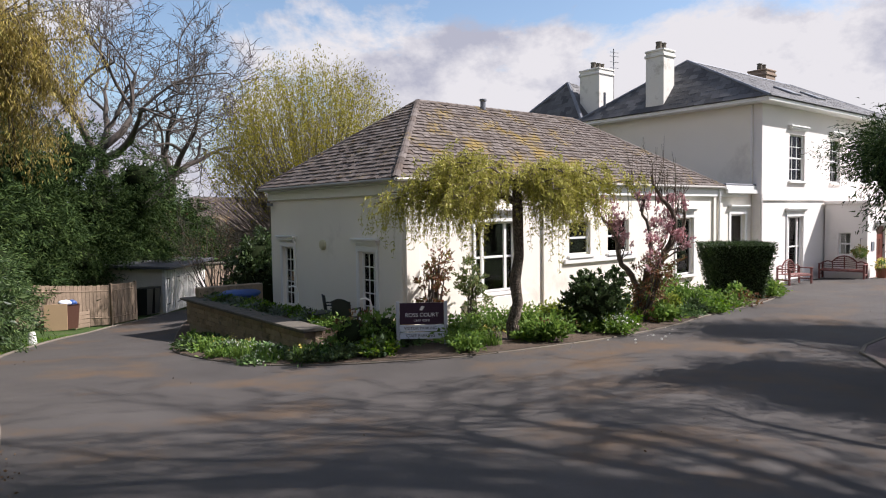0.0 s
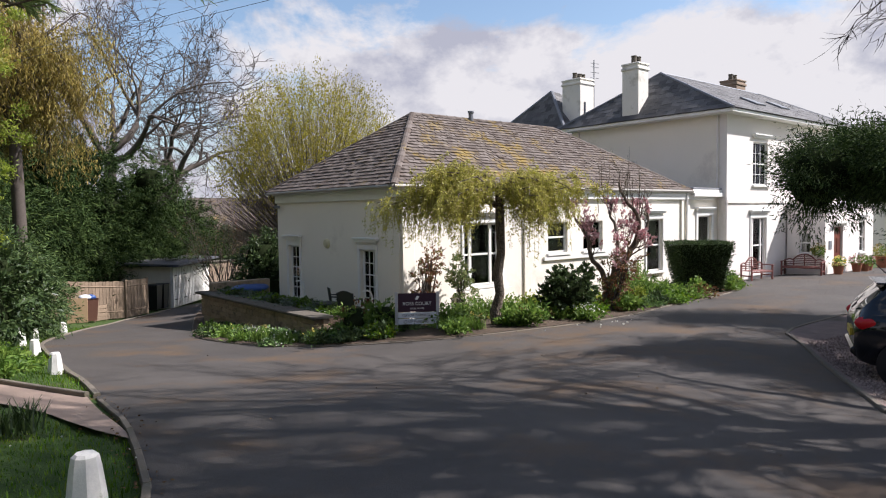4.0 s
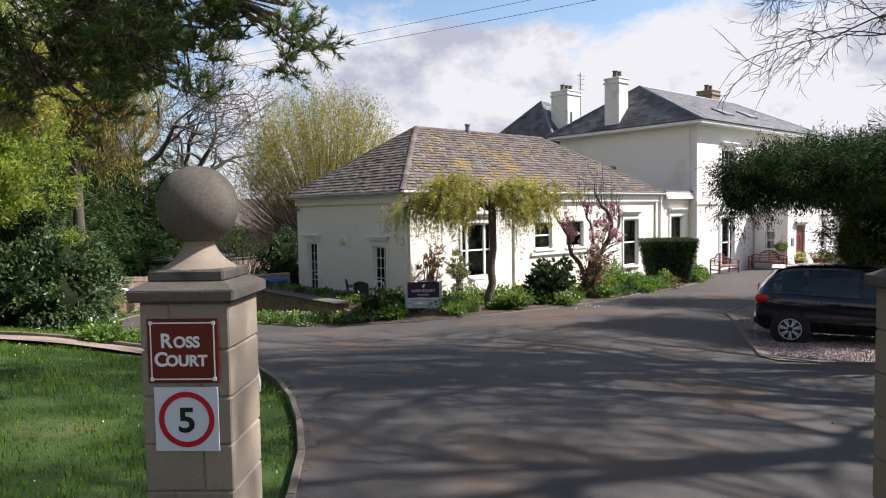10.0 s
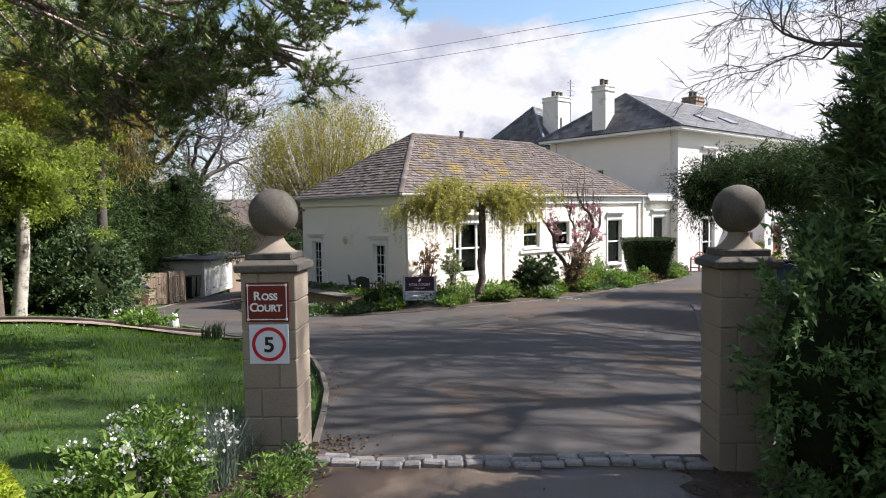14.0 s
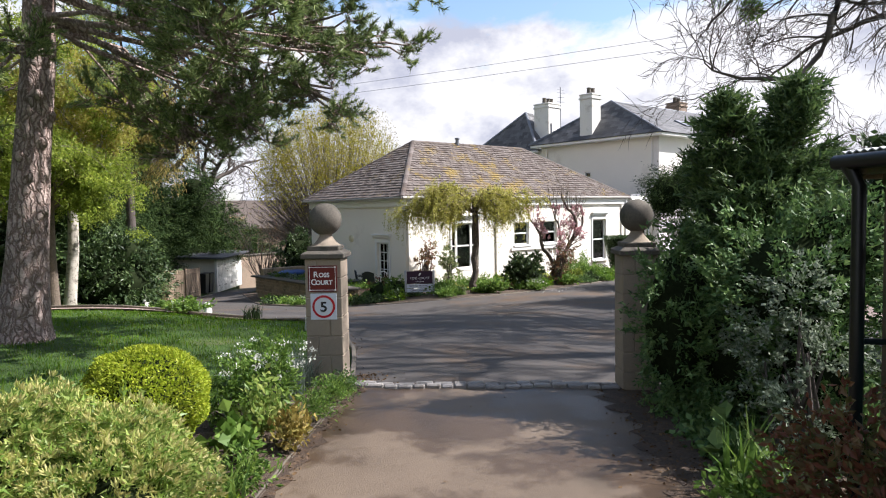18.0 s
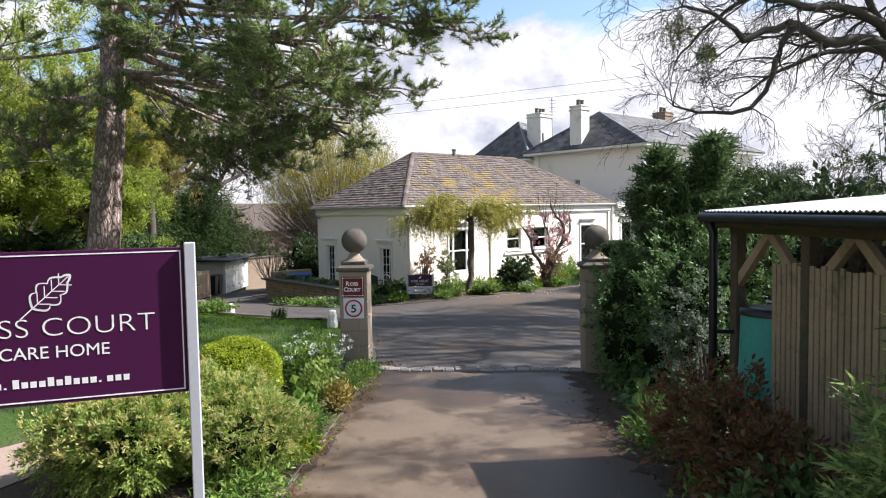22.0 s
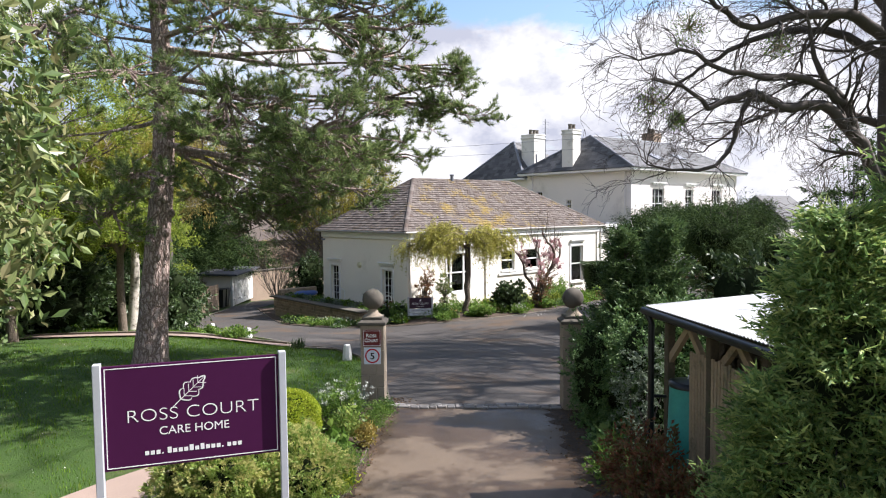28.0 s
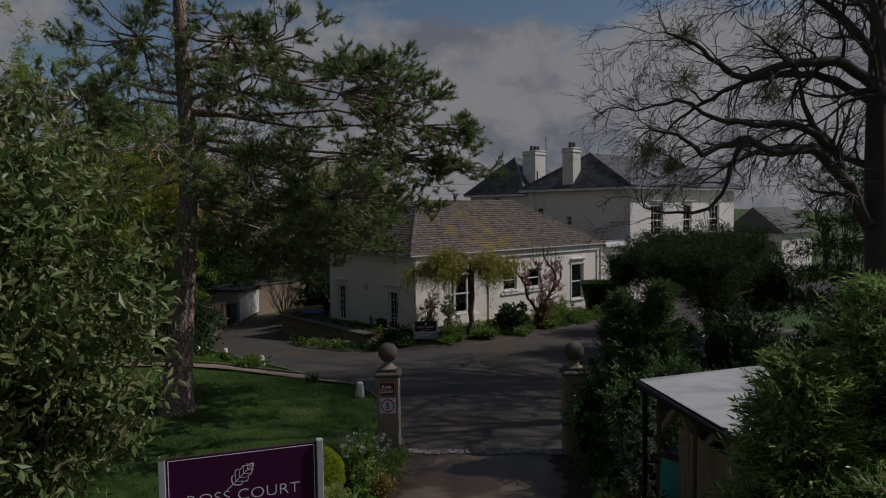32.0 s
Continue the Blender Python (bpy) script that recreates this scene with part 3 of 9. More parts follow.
def window(parent, at, rz, w, h, cols=2, rows=2, lights=(), sill=True, cornice=0.0, door=False, curtains=True, bar=0.022, surround=0.0):
    """A painted wooden window or glazed door in its opening: at is the middle of the opening's foot on the wall's face."""
    m = pose(*at, 0, 0, rz)
    f, e = 0.055, 0.09
    g = boxes([(-w / 2, -w / 2 + f, e, e + 0.09, 0, h), (w / 2 - f, w / 2, e, e + 0.09, 0, h), (-w / 2 + f, w / 2 - f, e, e + 0.09, h - f, h), (-w / 2 + f, w / 2 - f, e, e + 0.09, 0, f * (2.6 if door else 1.1))], 0.006)
    edges = [-w / 2 + f, *lights, w / 2 - f]
    win = part("door" if door else "window", g.moved(m), M_WHITE, parent, "white-painted glazed door" if door else "white-painted sash window")
    for x in lights:
        part("mullion", cbox(x - 0.05, x + 0.05, e - 0.01, e + 0.08, f, h - f, 0.006).moved(m), M_WHITE, win)
    foot = f * (2.6 if door else 1.1)
    for k, (a, b) in enumerate(zip(edges, edges[1:])):
        a, b = a + (0.05 if k else 0), b - (0.05 if k < len(edges) - 2 else 0)
        nc = cols if len(edges) == 2 or (len(edges) == 4 and k == 1) else 1
        if not door:
            part("sash_rail", cbox(a, b, e + 0.015, e + 0.065, h / 2 - 0.03, h / 2 + 0.03, 0.005).moved(m), M_WHITE, win)
        halves = [(foot, h - f, rows)] if door else [(foot, h / 2 - 0.03, max(1, rows // 2)), (h / 2 + 0.03, h - f, max(1, rows // 2))]
        for z0, z1, nr in halves:
            bars = Geo()
            for c in range(1, nc):
                x = a + (b - a) * c / nc
                bars.join(cbox(x - bar / 2, x + bar / 2, e + 0.03, e + 0.055, z0, z1))
            for r in range(1, nr):
                z = z0 + (z1 - z0) * r / nr
                bars.join(cbox(a, b, e + 0.032, e + 0.053, z - bar / 2, z + bar / 2))
            if bars.n:
                part("glazing_grid", bars.moved(m), M_WHITE, win)
            for c in range(nc):
                for r in range(nr):
                    pane = part("pane", cbox(a + (b - a) * c / nc, a + (b - a) * (c + 1) / nc, e + 0.04, e + 0.044, z0 + (z1 - z0) * r / nr, z0 + (z1 - z0) * (r + 1) / nr).moved(m), M_GLASS, win)
                    pane.visible_shadow = False
    if sill:
        part("window_sill", cbox(-w / 2 - 0.1, w / 2 + 0.1, -0.1, 0.1, -0.09, 0.0, 0.012).moved(m), M_WHITE, win)
    if surround:
        s = surround
        part("surround", boxes([(-w / 2 - s, -w / 2 - 0.002, -0.04, 0.0, 0, h), (w / 2 + 0.002, w / 2 + s, -0.04, 0.0, 0, h), (-w / 2 - s, w / 2 + s, -0.045, 0.0, h + 0.002, h + 0.16)], 0.008).moved(m), M_WHITE, win)
    if cornice:
        c = w / 2 + cornice
        part("cornice", boxes([(-c, c, -0.17, -0.001, h + 0.3, h + 0.36), (-c + 0.04, c - 0.04, -0.12, -0.001, h + 0.22, h + 0.298), (-c + 0.12, c - 0.12, -0.06, -0.001, h + 0.165, h + 0.218)], 0.01).moved(m), M_WHITE, win)
    if curtains:
        for s in (-1, 1):
            zz = np.linspace(0, 1, 9)
            x = s * (w / 2 - 0.02 - zz * w * 0.17)
            y = e + 0.16 + 0.03 * np.cos(zz * 25)
            v = np.r_[np.c_[x, y, 0 * x], np.c_[x, y, 0 * x + h]]
            cg = Geo().add(v, [[k, k + 1, k + 10, k + 9] for k in range(8)])
            part("curtain", cg.moved(m), M_CURTAIN, win, smooth=True)
    return win


def slopes(parent, e0, e1, f0, f1, ez, r0, r1, ry, rz_, material, under):
    """The closed body of a hipped roof. Returns its corner points."""
    a, b, c, d = (e0, f0, ez), (e1, f0, ez), (e1, f1, ez), (e0, f1, ez)
    p, q = (r0, ry, rz_), (r1, ry, rz_)
    g = Geo().add([a, b, c, d, p, q], [[0, 1, 5, 4], [2, 3, 4, 5], [3, 2, 1, 0]])
    g.l.append(np.array([3, 0, 4, 1, 2, 5])), g.t.append(np.full(2, 3))
    part("roof_deck", g, under, parent)
    return [np.array(k, float) for k in (a, b, c, d, p, q)]


def courses(parent, foot, top, gauge, width, thick, material, name, keep=None, rng=R, most=300, rough=0.007):
    """Overlapping tiles on one slope. foot and top: the two ends of its lower and of its upper edge. keep: which tiles are parts."""
    fa, fb, ta, tb = foot[0], foot[1], top[0], top[1]
    u = unit(fb - fa)
    mid = ta - fa
    up = mid - (mid @ u) * u
    run = np.linalg.norm(up)
    up = up / run
    nrm = np.cross(u, up)
    lim0, lim1 = mid @ u, (tb - fa) @ u
    total = (fb - fa) @ u
    rest, single, gap = Geo(), 0, 0.009 if name == "tile" else 0.004
    for k in range(int(run / gauge) + 1):
        v0, v1 = k * gauge, min((k + 1) * gauge + 0.05, run)
        lo = lambda v: lim0 * v / run  # noqa: E731
        hi = lambda v: total + (lim1 - total) * v / run  # noqa: E731
        s = -width * (0.5 if k % 2 else 0.0) + lo(v0) // width * width
        while s < hi(v0):
            j = rng.normal(0, rough, 4)
            a0, a1, b0, b1 = max(s + gap, lo(v0)), min(s + width - gap, hi(v0)), max(s + gap, lo(v1)), min(s + width - gap, hi(v1))
            s += width
            if a1 - a0 < 0.03 or b1 - b0 < -0.2:
                continue
            b1 = max(b1, b0 + 0.004)
            t0, t1 = thick * 2.0 + j[0], 0.006
            P = lambda x, v, h: fa + u * x + up * v + nrm * h  # noqa: E731
            vv = [P(a0, v0 + j[1], t0), P(a1, v0 + j[1] + j[3], t0 + j[2]), P(b1, v1, t1 + thick), P(b0, v1, t1 + thick), P(a0, v0 + j[1], 0.004), P(a1, v0 + j[1] + j[3], 0.004), P(b1, v1, t1), P(b0, v1, t1)]
            ff = [[0, 1, 2, 3], [4, 5, 1, 0], [5, 6, 2, 1], [7, 4, 0, 3]]
            if keep is not None and single < most and keep((vv[0] + vv[2]) / 2):
                part(name, Geo().add(vv, ff), material, parent)
                single += 1
            else:
                rest.add(vv, ff)
    if rest.n:
        part("tile_covering" if name == "tile" else "slate_covering", rest, material, parent, kind="stuff")


def caps(parent, a, b, material, size=0.38, r=0.11):
    """Ridge or hip tiles, half-round, along an edge."""
    a, b = np.array(a, float), np.array(b, float)
    n = max(1, int(np.linalg.norm(b - a) / size))
    d = unit(b - a)
    s = unit(np.cross(d, (0, 0, 1.0)))
    w = np.cross(s, d)
    for k in range(n):
        p0, p1 = a + (b - a) * k / n, a + (b - a) * (k + 1) / n + d * 0.03
        ang = np.linspace(-0.25, np.pi + 0.25, 7)
        v = [p + (r + e) * np.cos(t) * s + (r + e) * 0.75 * np.sin(t) * w for p, e in ((p0, 0.012), (p1, 0.0)) for t in ang]
        part("ridge_tile", Geo().add(v, [[q, q + 1, q + 8, q + 7] for q in range(6)]), material, parent, smooth=False)


def tilemat():
    m, n, l, b = nodes_of("roof_tile")
    isl, info = n.new("ShaderNodeNewGeometry"), n.new("ShaderNodeObjectInfo")
    add, fr = n.new("ShaderNodeMath"), n.new("ShaderNodeMath")
    add.operation, fr.operation = "ADD", "FRACT"
    l.new(isl.outputs["Random Per Island"], add.inputs[0]), l.new(info.outputs["Random"], add.inputs[1])
    l.new(add.outputs[0], fr.inputs[0])
    c = ramp(n, l, fr.outputs[0], [(0, (0.105, 0.084, 0.072)), (0.25, (0.15, 0.124, 0.11)), (0.6, (0.175, 0.148, 0.132)), (0.85, (0.21, 0.18, 0.163)), (1, (0.13, 0.1, 0.082))])
    small = noise_node(n, l, 28, 8)
    c = mixed(n, l, 1.0, c, ramp(n, l, small.outputs["Fac"], [(0.25, (0.62,) * 3), (0.75, (1.0,) * 3)]), "MULTIPLY")
    lich, lich2 = noise_node(n, l, 1.15, 3, 0.5), noise_node(n, l, 9, 8, 0.75)
    mul = n.new("ShaderNodeMath")
    mul.operation = "MULTIPLY"
    l.new(lich.outputs["Fac"], mul.inputs[0]), l.new(lich2.outputs["Fac"], mul.inputs[1])
    tc, away, near = n.new("ShaderNodeTexCoord"), n.new("ShaderNodeVectorMath"), n.new("ShaderNodeMapRange")
    away.operation = "DISTANCE"
    away.inputs[1].default_value = (14.6, 13.6, 3.1)
    l.new(tc.outputs["Object"], away.inputs[0]), l.new(away.outputs["Value"], near.inputs["Value"])
    near.inputs["From Min"].default_value, near.inputs["From Max"].default_value = 1.2, 5.0
    near.inputs["To Min"].default_value, near.inputs["To Max"].default_value = 0.07, -0.025
    plus = n.new("ShaderNodeMath")
    plus.operation = "ADD"
    l.new(mul.outputs[0], plus.inputs[0]), l.new(near.outputs[0], plus.inputs[1])
    f = ramp(n, l, plus.outputs[0], [(0.3, (0, 0, 0)), (0.39, (0.68,) * 3)])
    c = mixed(n, l, f, c, (0.27, 0.185, 0.03))
    pale = noise_node(n, l, 14, 6, 0.7)
    c = mixed(n, l, ramp(n, l, pale.outputs["Fac"], [(0.6, (0, 0, 0)), (0.72, (0.6,) * 3)]), c, (0.3, 0.29, 0.26))
    l.new(c, b.inputs["Base Color"])
    b.inputs["Roughness"].default_value, b.inputs["Specular IOR Level"].default_value = 0.9, 0.15
    bp = n.new("ShaderNodeBump")
    bp.inputs["Strength"].default_value, bp.inputs["Distance"].default_value = 0.5, 0.01
    l.new(small.outputs["Fac"], bp.inputs["Height"]), l.new(bp.outputs["Normal"], b.inputs["Normal"])
    return m


M_TILE = tilemat()

# the annex
AX, AY, AX1, AY1, AZ = 9.2, 12.85, 24.0, 20.25, 2.5
annex = thing("annex", (AX, AY, -1.3), "cream rendered single-storey annex with a hipped tiled roof", "house")
DOORS = (19.05, 14.5)
part("wall", wall("x", AX, AX + 0.3, AY + 0.3, AY1, -2.2, AZ, [(c - 0.4, c + 0.4, -1.22, 0.72) for c in DOORS]), M_CREAM, annex)
WINS = [(11.5, 13.0, -0.45, 1.45), (15.25, 16.25, 0.38, 1.42), (17.1, 18.2, 0.38, 1.42), (20.95, 22.05, -0.62, 1.42)]
LINKW = (24.75, 25.85, -0.75, 1.5)
part("wall", wall("y", AY, AY + 0.3, AX, AX1, -2.2, AZ, WINS), M_CREAM, annex)
part("wall", wall("y", AY1, AY1 - 0.3, AX + 0.3, AX1, -2.2, AZ), M_CREAM, annex)
part("wall", wall("x", AX1, AX1 - 0.3, AY + 0.3, AY1 - 0.3, -2.2, AZ), M_CREAM, annex)
part("room_floor", cbox(AX + 0.3, AX1 - 0.3, AY + 0.3, AY1 - 0.3, -1.4, -1.25), M_DARKIN, annex)
part("partition", cbox(14.0, 14.15, AY + 0.3, AY1 - 0.3, -1.25, 2.4), M_DARKIN, annex)
part("partition", cbox(9.5, 23.7, 16.9, 17.05, -1.25, 2.4), M_DARKIN, annex)
for c in DOORS:
    window(annex, (AX, c, -1.22), -90, 0.8, 1.94, 3, 5, (), False, 0.22, True, False, 0.03, 0.12)
window(annex, (12.25, AY, -0.45), 0, 1.5, 1.9, 1, 2, (-0.42, 0.42), True, 0.1, surround=0.1)
window(annex, (15.75, AY, 0.38), 0, 1.0, 1.04, 1, 2, (), True)
window(annex, (17.65, AY, 0.38), 0, 1.1, 1.04, 1, 2, (), True)
window(annex, (21.5, AY, -0.62), 0, 1.1, 2.04, 1, 2, (), True, 0.1, surround=0.1)
part("sill_band", cbox(15.0, 18.6, AY - 0.07, AY - 0.001, 0.14, 0.28, 0.01), M_WHITE, annex)
part("plinth", cbox(11.1, 13.4, AY - 0.1, AY - 0.002, -2.0, -0.56, 0.015), M_CREAM, annex)
for x0, x1 in ((AX + 0.002, AX + 0.42), (14.05, 14.35), (23.35, 23.62), (23.72, 23.99)):
    part("pilaster", cbox(x0, x1, AY - 0.07, AY - 0.001, -2.0, 2.16, 0.012), M_CREAM, annex)
part("pilaster", cbox(AX - 0.06, AX - 0.001, AY + 0.02, AY + 0.4, -2.0, 2.16, 0.012), M_CREAM, annex)
part("fascia", boxes([(AX - 0.1, AX - 0.002, AY - 0.08, AY1, 2.18, 2.44), (AX - 0.2, AX - 0.002, AY - 0.12, AY1, 2.442, 2.52)], 0.01), M_WHITE, annex)
part("fascia", boxes([(AX + 0.0, 25.9, AY - 0.1, AY - 0.002, 2.18, 2.44), (AX + 0.0, AX1, AY - 0.13, AY - 0.003, 2.442, 2.52)], 0.01), M_WHITE, annex)
ROOF = slopes(annex, 8.87, 23.95, 12.7, 20.4, 2.53, 12.36, 19.63, 16.4, 5.14, None, M_LEAD)
gut = Geo()
for p, q in (((8.86, 12.66, 2.52), (8.86, 20.45, 2.52)), ((8.86, 12.66, 2.52), (24.0, 12.66, 2.52))):
    gut.join(tube([p, q], 0.055, 8))
part("gutter", gut, mat("gutter_grey", (0.33, 0.31, 0.28), 0.5), annex)
ra, rb, rc, rd, rp, rq = ROOF
courses(annex, (rd, ra), (rp, rp), 0.19, 0.21, 0.038, M_TILE, "tile", lambda c: c[1] < 17.5, most=150)
courses(annex, (ra, rb), (rp, rq), 0.19, 0.21, 0.038, M_TILE, "tile", lambda c: c[0] < 13.6, most=150)
courses(annex, (rb, rc), (rq, rq), 0.19, 0.21, 0.038, M_TILE, "tile")
for p, q in ((ra, rp), (rb, rq), (rd, rp), (rp, rq)):
    caps(annex, p, q, M_TILE)
part("vent_pipe", lathe([(0.0, 0), (0.09, 0), (0.09, 0.28), (0.12, 0.3), (0.12, 0.36), (0, 0.38)], 12, (15.0, 16.3, 5.1)), M_LEAD, annex)
part("wall_lamp", lathe([(0.0, 0), (0.15, 0), (0.15, 0.05), (0.12, 0.09), (0, 0.11)], 20).moved(pose(AX, 16.8, 0.85, 0, -90, 0)), mat("lamp_cover", (0.6, 0.55, 0.36), 0.4), annex, "round cream bulkhead lamp")
part("downpipe", tube([(23.66, 12.72, 2.45), (23.66, 12.75, -1.3)], 0.04, 8), M_WHITE, annex)
part("camera_box", boxes([(AX - 0.2, AX - 0.07, 19.9, 20.1, 2.0, 2.1)], 0.01), M_LEAD, annex, "small dark security camera")

# the link
link = thing("link_building", (24.0, AY, -1.3), "flat-roofed cream link between annex and house", "house")
part("wall", wall("y", AY + 0.02, AY + 0.3, 24.0, 26.36, -2.2, 2.4, [LINKW]), M_CREAM, link)
part("partition", cbox(24.05, 26.3, 15.6, 15.7, -1.3, 2.3), M_DARKIN, link)
part("roof", boxes([(24.0, 26.36, AY - 0.2, 20.0, 2.46, 2.6), (24.0, 26.36, AY - 0.28, AY - 0.18, 2.3, 2.46)], 0.01), M_WHITE, link)
part("roof_lead", cbox(24.0, 26.36, AY - 0.2, 20.0, 2.604, 2.68, 0.02), M_LEAD, link)
window(link, (25.3, AY + 0.02, -0.75), 0, 1.1, 2.25, 1, 2, (), True, 0.2, surround=0.16)

# the house
HX, HY, HX1, HY1, HZ = 26.37, 12.45, 40.3, 20.9, 5.95
house = thing("house", (HX, HY, -1.5), "white rendered two-storey house with a hipped slate roof", "house")
UP = [(28.75, 30.2), (32.85, 33.95), (36.5, 38.0)]
DOWN = (28.6, 30.1, -1.2, 1.35)
part("wall", wall("y", HY, HY + 0.35, HX, HX1, -2.2, HZ, [(a, b, 2.85, 4.8) for a, b in UP] + [DOWN]), M_RENDER, house)
SMALL = [(17.05, 17.5, 3.55, 4.15), (18.35, 18.75, 3.7, 4.05), (19.55, 20.1, 4.15, 4.75)]
part("wall", wall("x", HX, HX + 0.35, HY + 0.35, HY1, -2.2, HZ, SMALL), M_CREAM, house)
part("wall", wall("x", HX1, HX1 - 0.35, HY + 0.35, HY1, -2.2, HZ), M_RENDER, house)
part("wall", wall("y", HY1, HY1 - 0.35, HX + 0.35, HX1 - 0.35, -2.2, HZ), M_RENDER, house)
part("room_floor", boxes([(HX + 0.35, HX1 - 0.35, HY + 0.35, HY1 - 0.35, 2.3, 2.5), (HX + 0.35, HX1 - 0.35, HY + 0.35, HY1 - 0.35, -1.5, -1.35)]), M_DARKIN, house)
part("partition", cbox(HX + 0.35, HX1 - 0.35, 15.8, 15.95, -1.35, 5.9), M_DARKIN, house)
for a, b in UP:
    window(house, ((a + b) / 2, HY, 2.85), 0, b - a, 1.95, 3 if b - a > 1.2 else 2, 4, (), True, 0.14, surround=0.0)
window(house, (29.35, HY, -1.2), 0, 1.5, 2.55, 1, 2, (-0.4, 0.4), True, 0.2, surround=0.1)
for a, b, c, d in SMALL:
    window(house, (HX, (a + b) / 2, c), -90, b - a, d - c, 2, 2, (), True, curtains=False)
part("string_course", cbox(HX - 0.0, HX1, HY - 0.06, HY - 0.002, 2.02, 2.16, 0.012), M_RENDER, house)
part("cornice", boxes([(25.8, 40.85, 11.93, 12.44, 5.86, 6.02), (25.8, HX - 0.002, 12.44, 21.35, 5.86, 6.02), (HX1 + 0.002, 40.85, 12.44, 21.35, 5.86, 6.02)], 0.02), M_WHITE, house)
HR = slopes(house, 25.73, 40.9, 11.86, 21.4, 6.03, 27.9, 38.0, 16.62, 8.43, None, M_SLATE)
ha, hb, hc, hd, hp, hq = HR
for foot, top in (((hd, ha), (hp, hp)), ((ha, hb), (hp, hq)), ((hb, hc), (hq, hq))):
    courses(house, foot, top, 0.26, 0.4, 0.008, M_SLATE, "slate", rough=0.003)
for p, q in ((ha, hp), (hd, hp), (hp, hq), (hb, hq)):
    part("roof_hip", tube([p, q], 0.07, 6), M_LEAD, house)
for a, b in (((HX - 0.06, 12.85, 5.85), (HX - 0.06, 12.85, 2.7)), ((HX - 0.06, 20.4, 5.85), (HX - 0.06, 20.4, 2.0)), ((26.3, 12.42, 2.3), (26.3, 12.42, -1.3))):
    part("downpipe", tube([a, b], 0.045, 8), M_RENDER, house)
for k, (x, y) in enumerate(((31.0, 13.6), (34.4, 13.9))):
    s = (8.43 - 6.03) / (16.62 - 11.86)
    z = 6.03 + (y - 11.86) * s
    part("roof_window", cbox(-0.5, 0.5, -0.45, 0.45, 0.02, 0.1, 0.01).moved(pose(x, y, z, math.degrees(math.atan(s)), 0, 0)), M_LEAD, house)


def chimney(parent, x0, x1, y0, y1, z0, z1, material, pots):
    ch = part("chimney", boxes([(x0, x1, y0, y1, z0, z1), (x0 - 0.05, x1 + 0.05, y0 - 0.05, y1 + 0.05, z1 - 0.3, z1 - 0.18), (x0 - 0.04, x1 + 0.04, y0 - 0.04, y1 + 0.04, z1 - 0.06, z1 + 0.03)], 0.02), material, parent, "rendered chimney stack")
    for px, py in pots:
        part("chimney_pot", lathe([(0.14, 0), (0.12, 0.3), (0.14, 0.32), (0.14, 0.36), (0.1, 0.36), (0.1, 0.1), (0, 0.1)], 12, (px, py, z1 + 0.03)), M_CAP, ch)


M_CHIM = mat("chimney_render", (0.7, 0.68, 0.62), 0.9, var=0.06, stain=(0.45, 0.42, 0.36), amount=0.25, stain_scale=1.2, bump=0.3)
M_BRICKY = mat("old_brick", (0.27, 0.2, 0.15), 0.9, var=0.25, stain=(0.18, 0.16, 0.12), amount=0.3, stain_scale=3, bump=0.5)
chimney(house, 25.95, 26.8, 16.6, 17.5, 6.0, 8.72, M_CHIM, [(26.2, 17.0), (26.55, 17.0)])
chimney(house, 36.6, 37.7, 17.2, 18.2, 7.5, 9.25, M_BRICKY, [(36.9, 17.7), (37.35, 17.7)])
part("soil_pipe", tube([(26.3, 20.0, 6.2), (26.3, 20.0, 7.35)], 0.06, 8), M_LEAD, house)
PX, PY, PX1, PZ = 32.2, 10.65, 38.45, 1.85
part("wall", wall("x", PX, PX + 0.3, PY + 0.3, HY - 0.07, -2.2, PZ, [(11.3, 11.8, -0.4, 0.6)]), M_RENDER, house)
part("wall", wall("y", PY, PY + 0.3, PX, PX1, -2.2, PZ, [(33.25, 34.35, -1.45, 0.85), (36.5, 37.3, -0.5, 1.05)]), M_RENDER, house)
part("wall", wall("x", PX1, PX1 - 0.3, PY + 0.3, HY - 0.07, -2.2, PZ), M_RENDER, house)
part("porch_roof", cbox(PX - 0.1, PX1 + 0.1, PY - 0.1, HY - 0.07, PZ + 0.003, PZ + 0.15, 0.02), M_RENDER, house)
window(house, (PX, 11.55, -0.4), -90, 0.5, 1.0, 2, 2, (), True, curtains=False)
window(house, (36.9, PY, -0.5), 0, 0.8, 1.55, 2, 4, (), True, 0.1, curtains=False)
part("cornice", boxes([(33.0, 34.6, PY - 0.2, PY - 0.002, 1.0, 1.1), (33.1, 34.5, PY - 0.1, PY - 0.002, 0.9, 0.998)], 0.01), M_WHITE, house)
fd = part("front_door", cbox(33.28, 34.32, PY + 0.1, PY + 0.16, -1.45, 0.85, 0.01), mat("red_door", (0.16, 0.035, 0.02), 0.35), house, "dark red panelled front door")
part("door_panel", boxes([(33.42, 33.75, PY + 0.08, PY + 0.099, z, z + 0.7) for z in (-1.25, -0.4)] + [(33.85, 34.18, PY + 0.08, PY + 0.099, z, z + 0.7) for z in (-1.25, -0.4)], 0.008), mat("red_door_dark", (0.11, 0.025, 0.015), 0.35), fd)
part("wall_sign", cbox(32.62, 32.95, PY - 0.03, PY - 0.001, -0.2, 0.2, 0.005), M_LEAD, house)

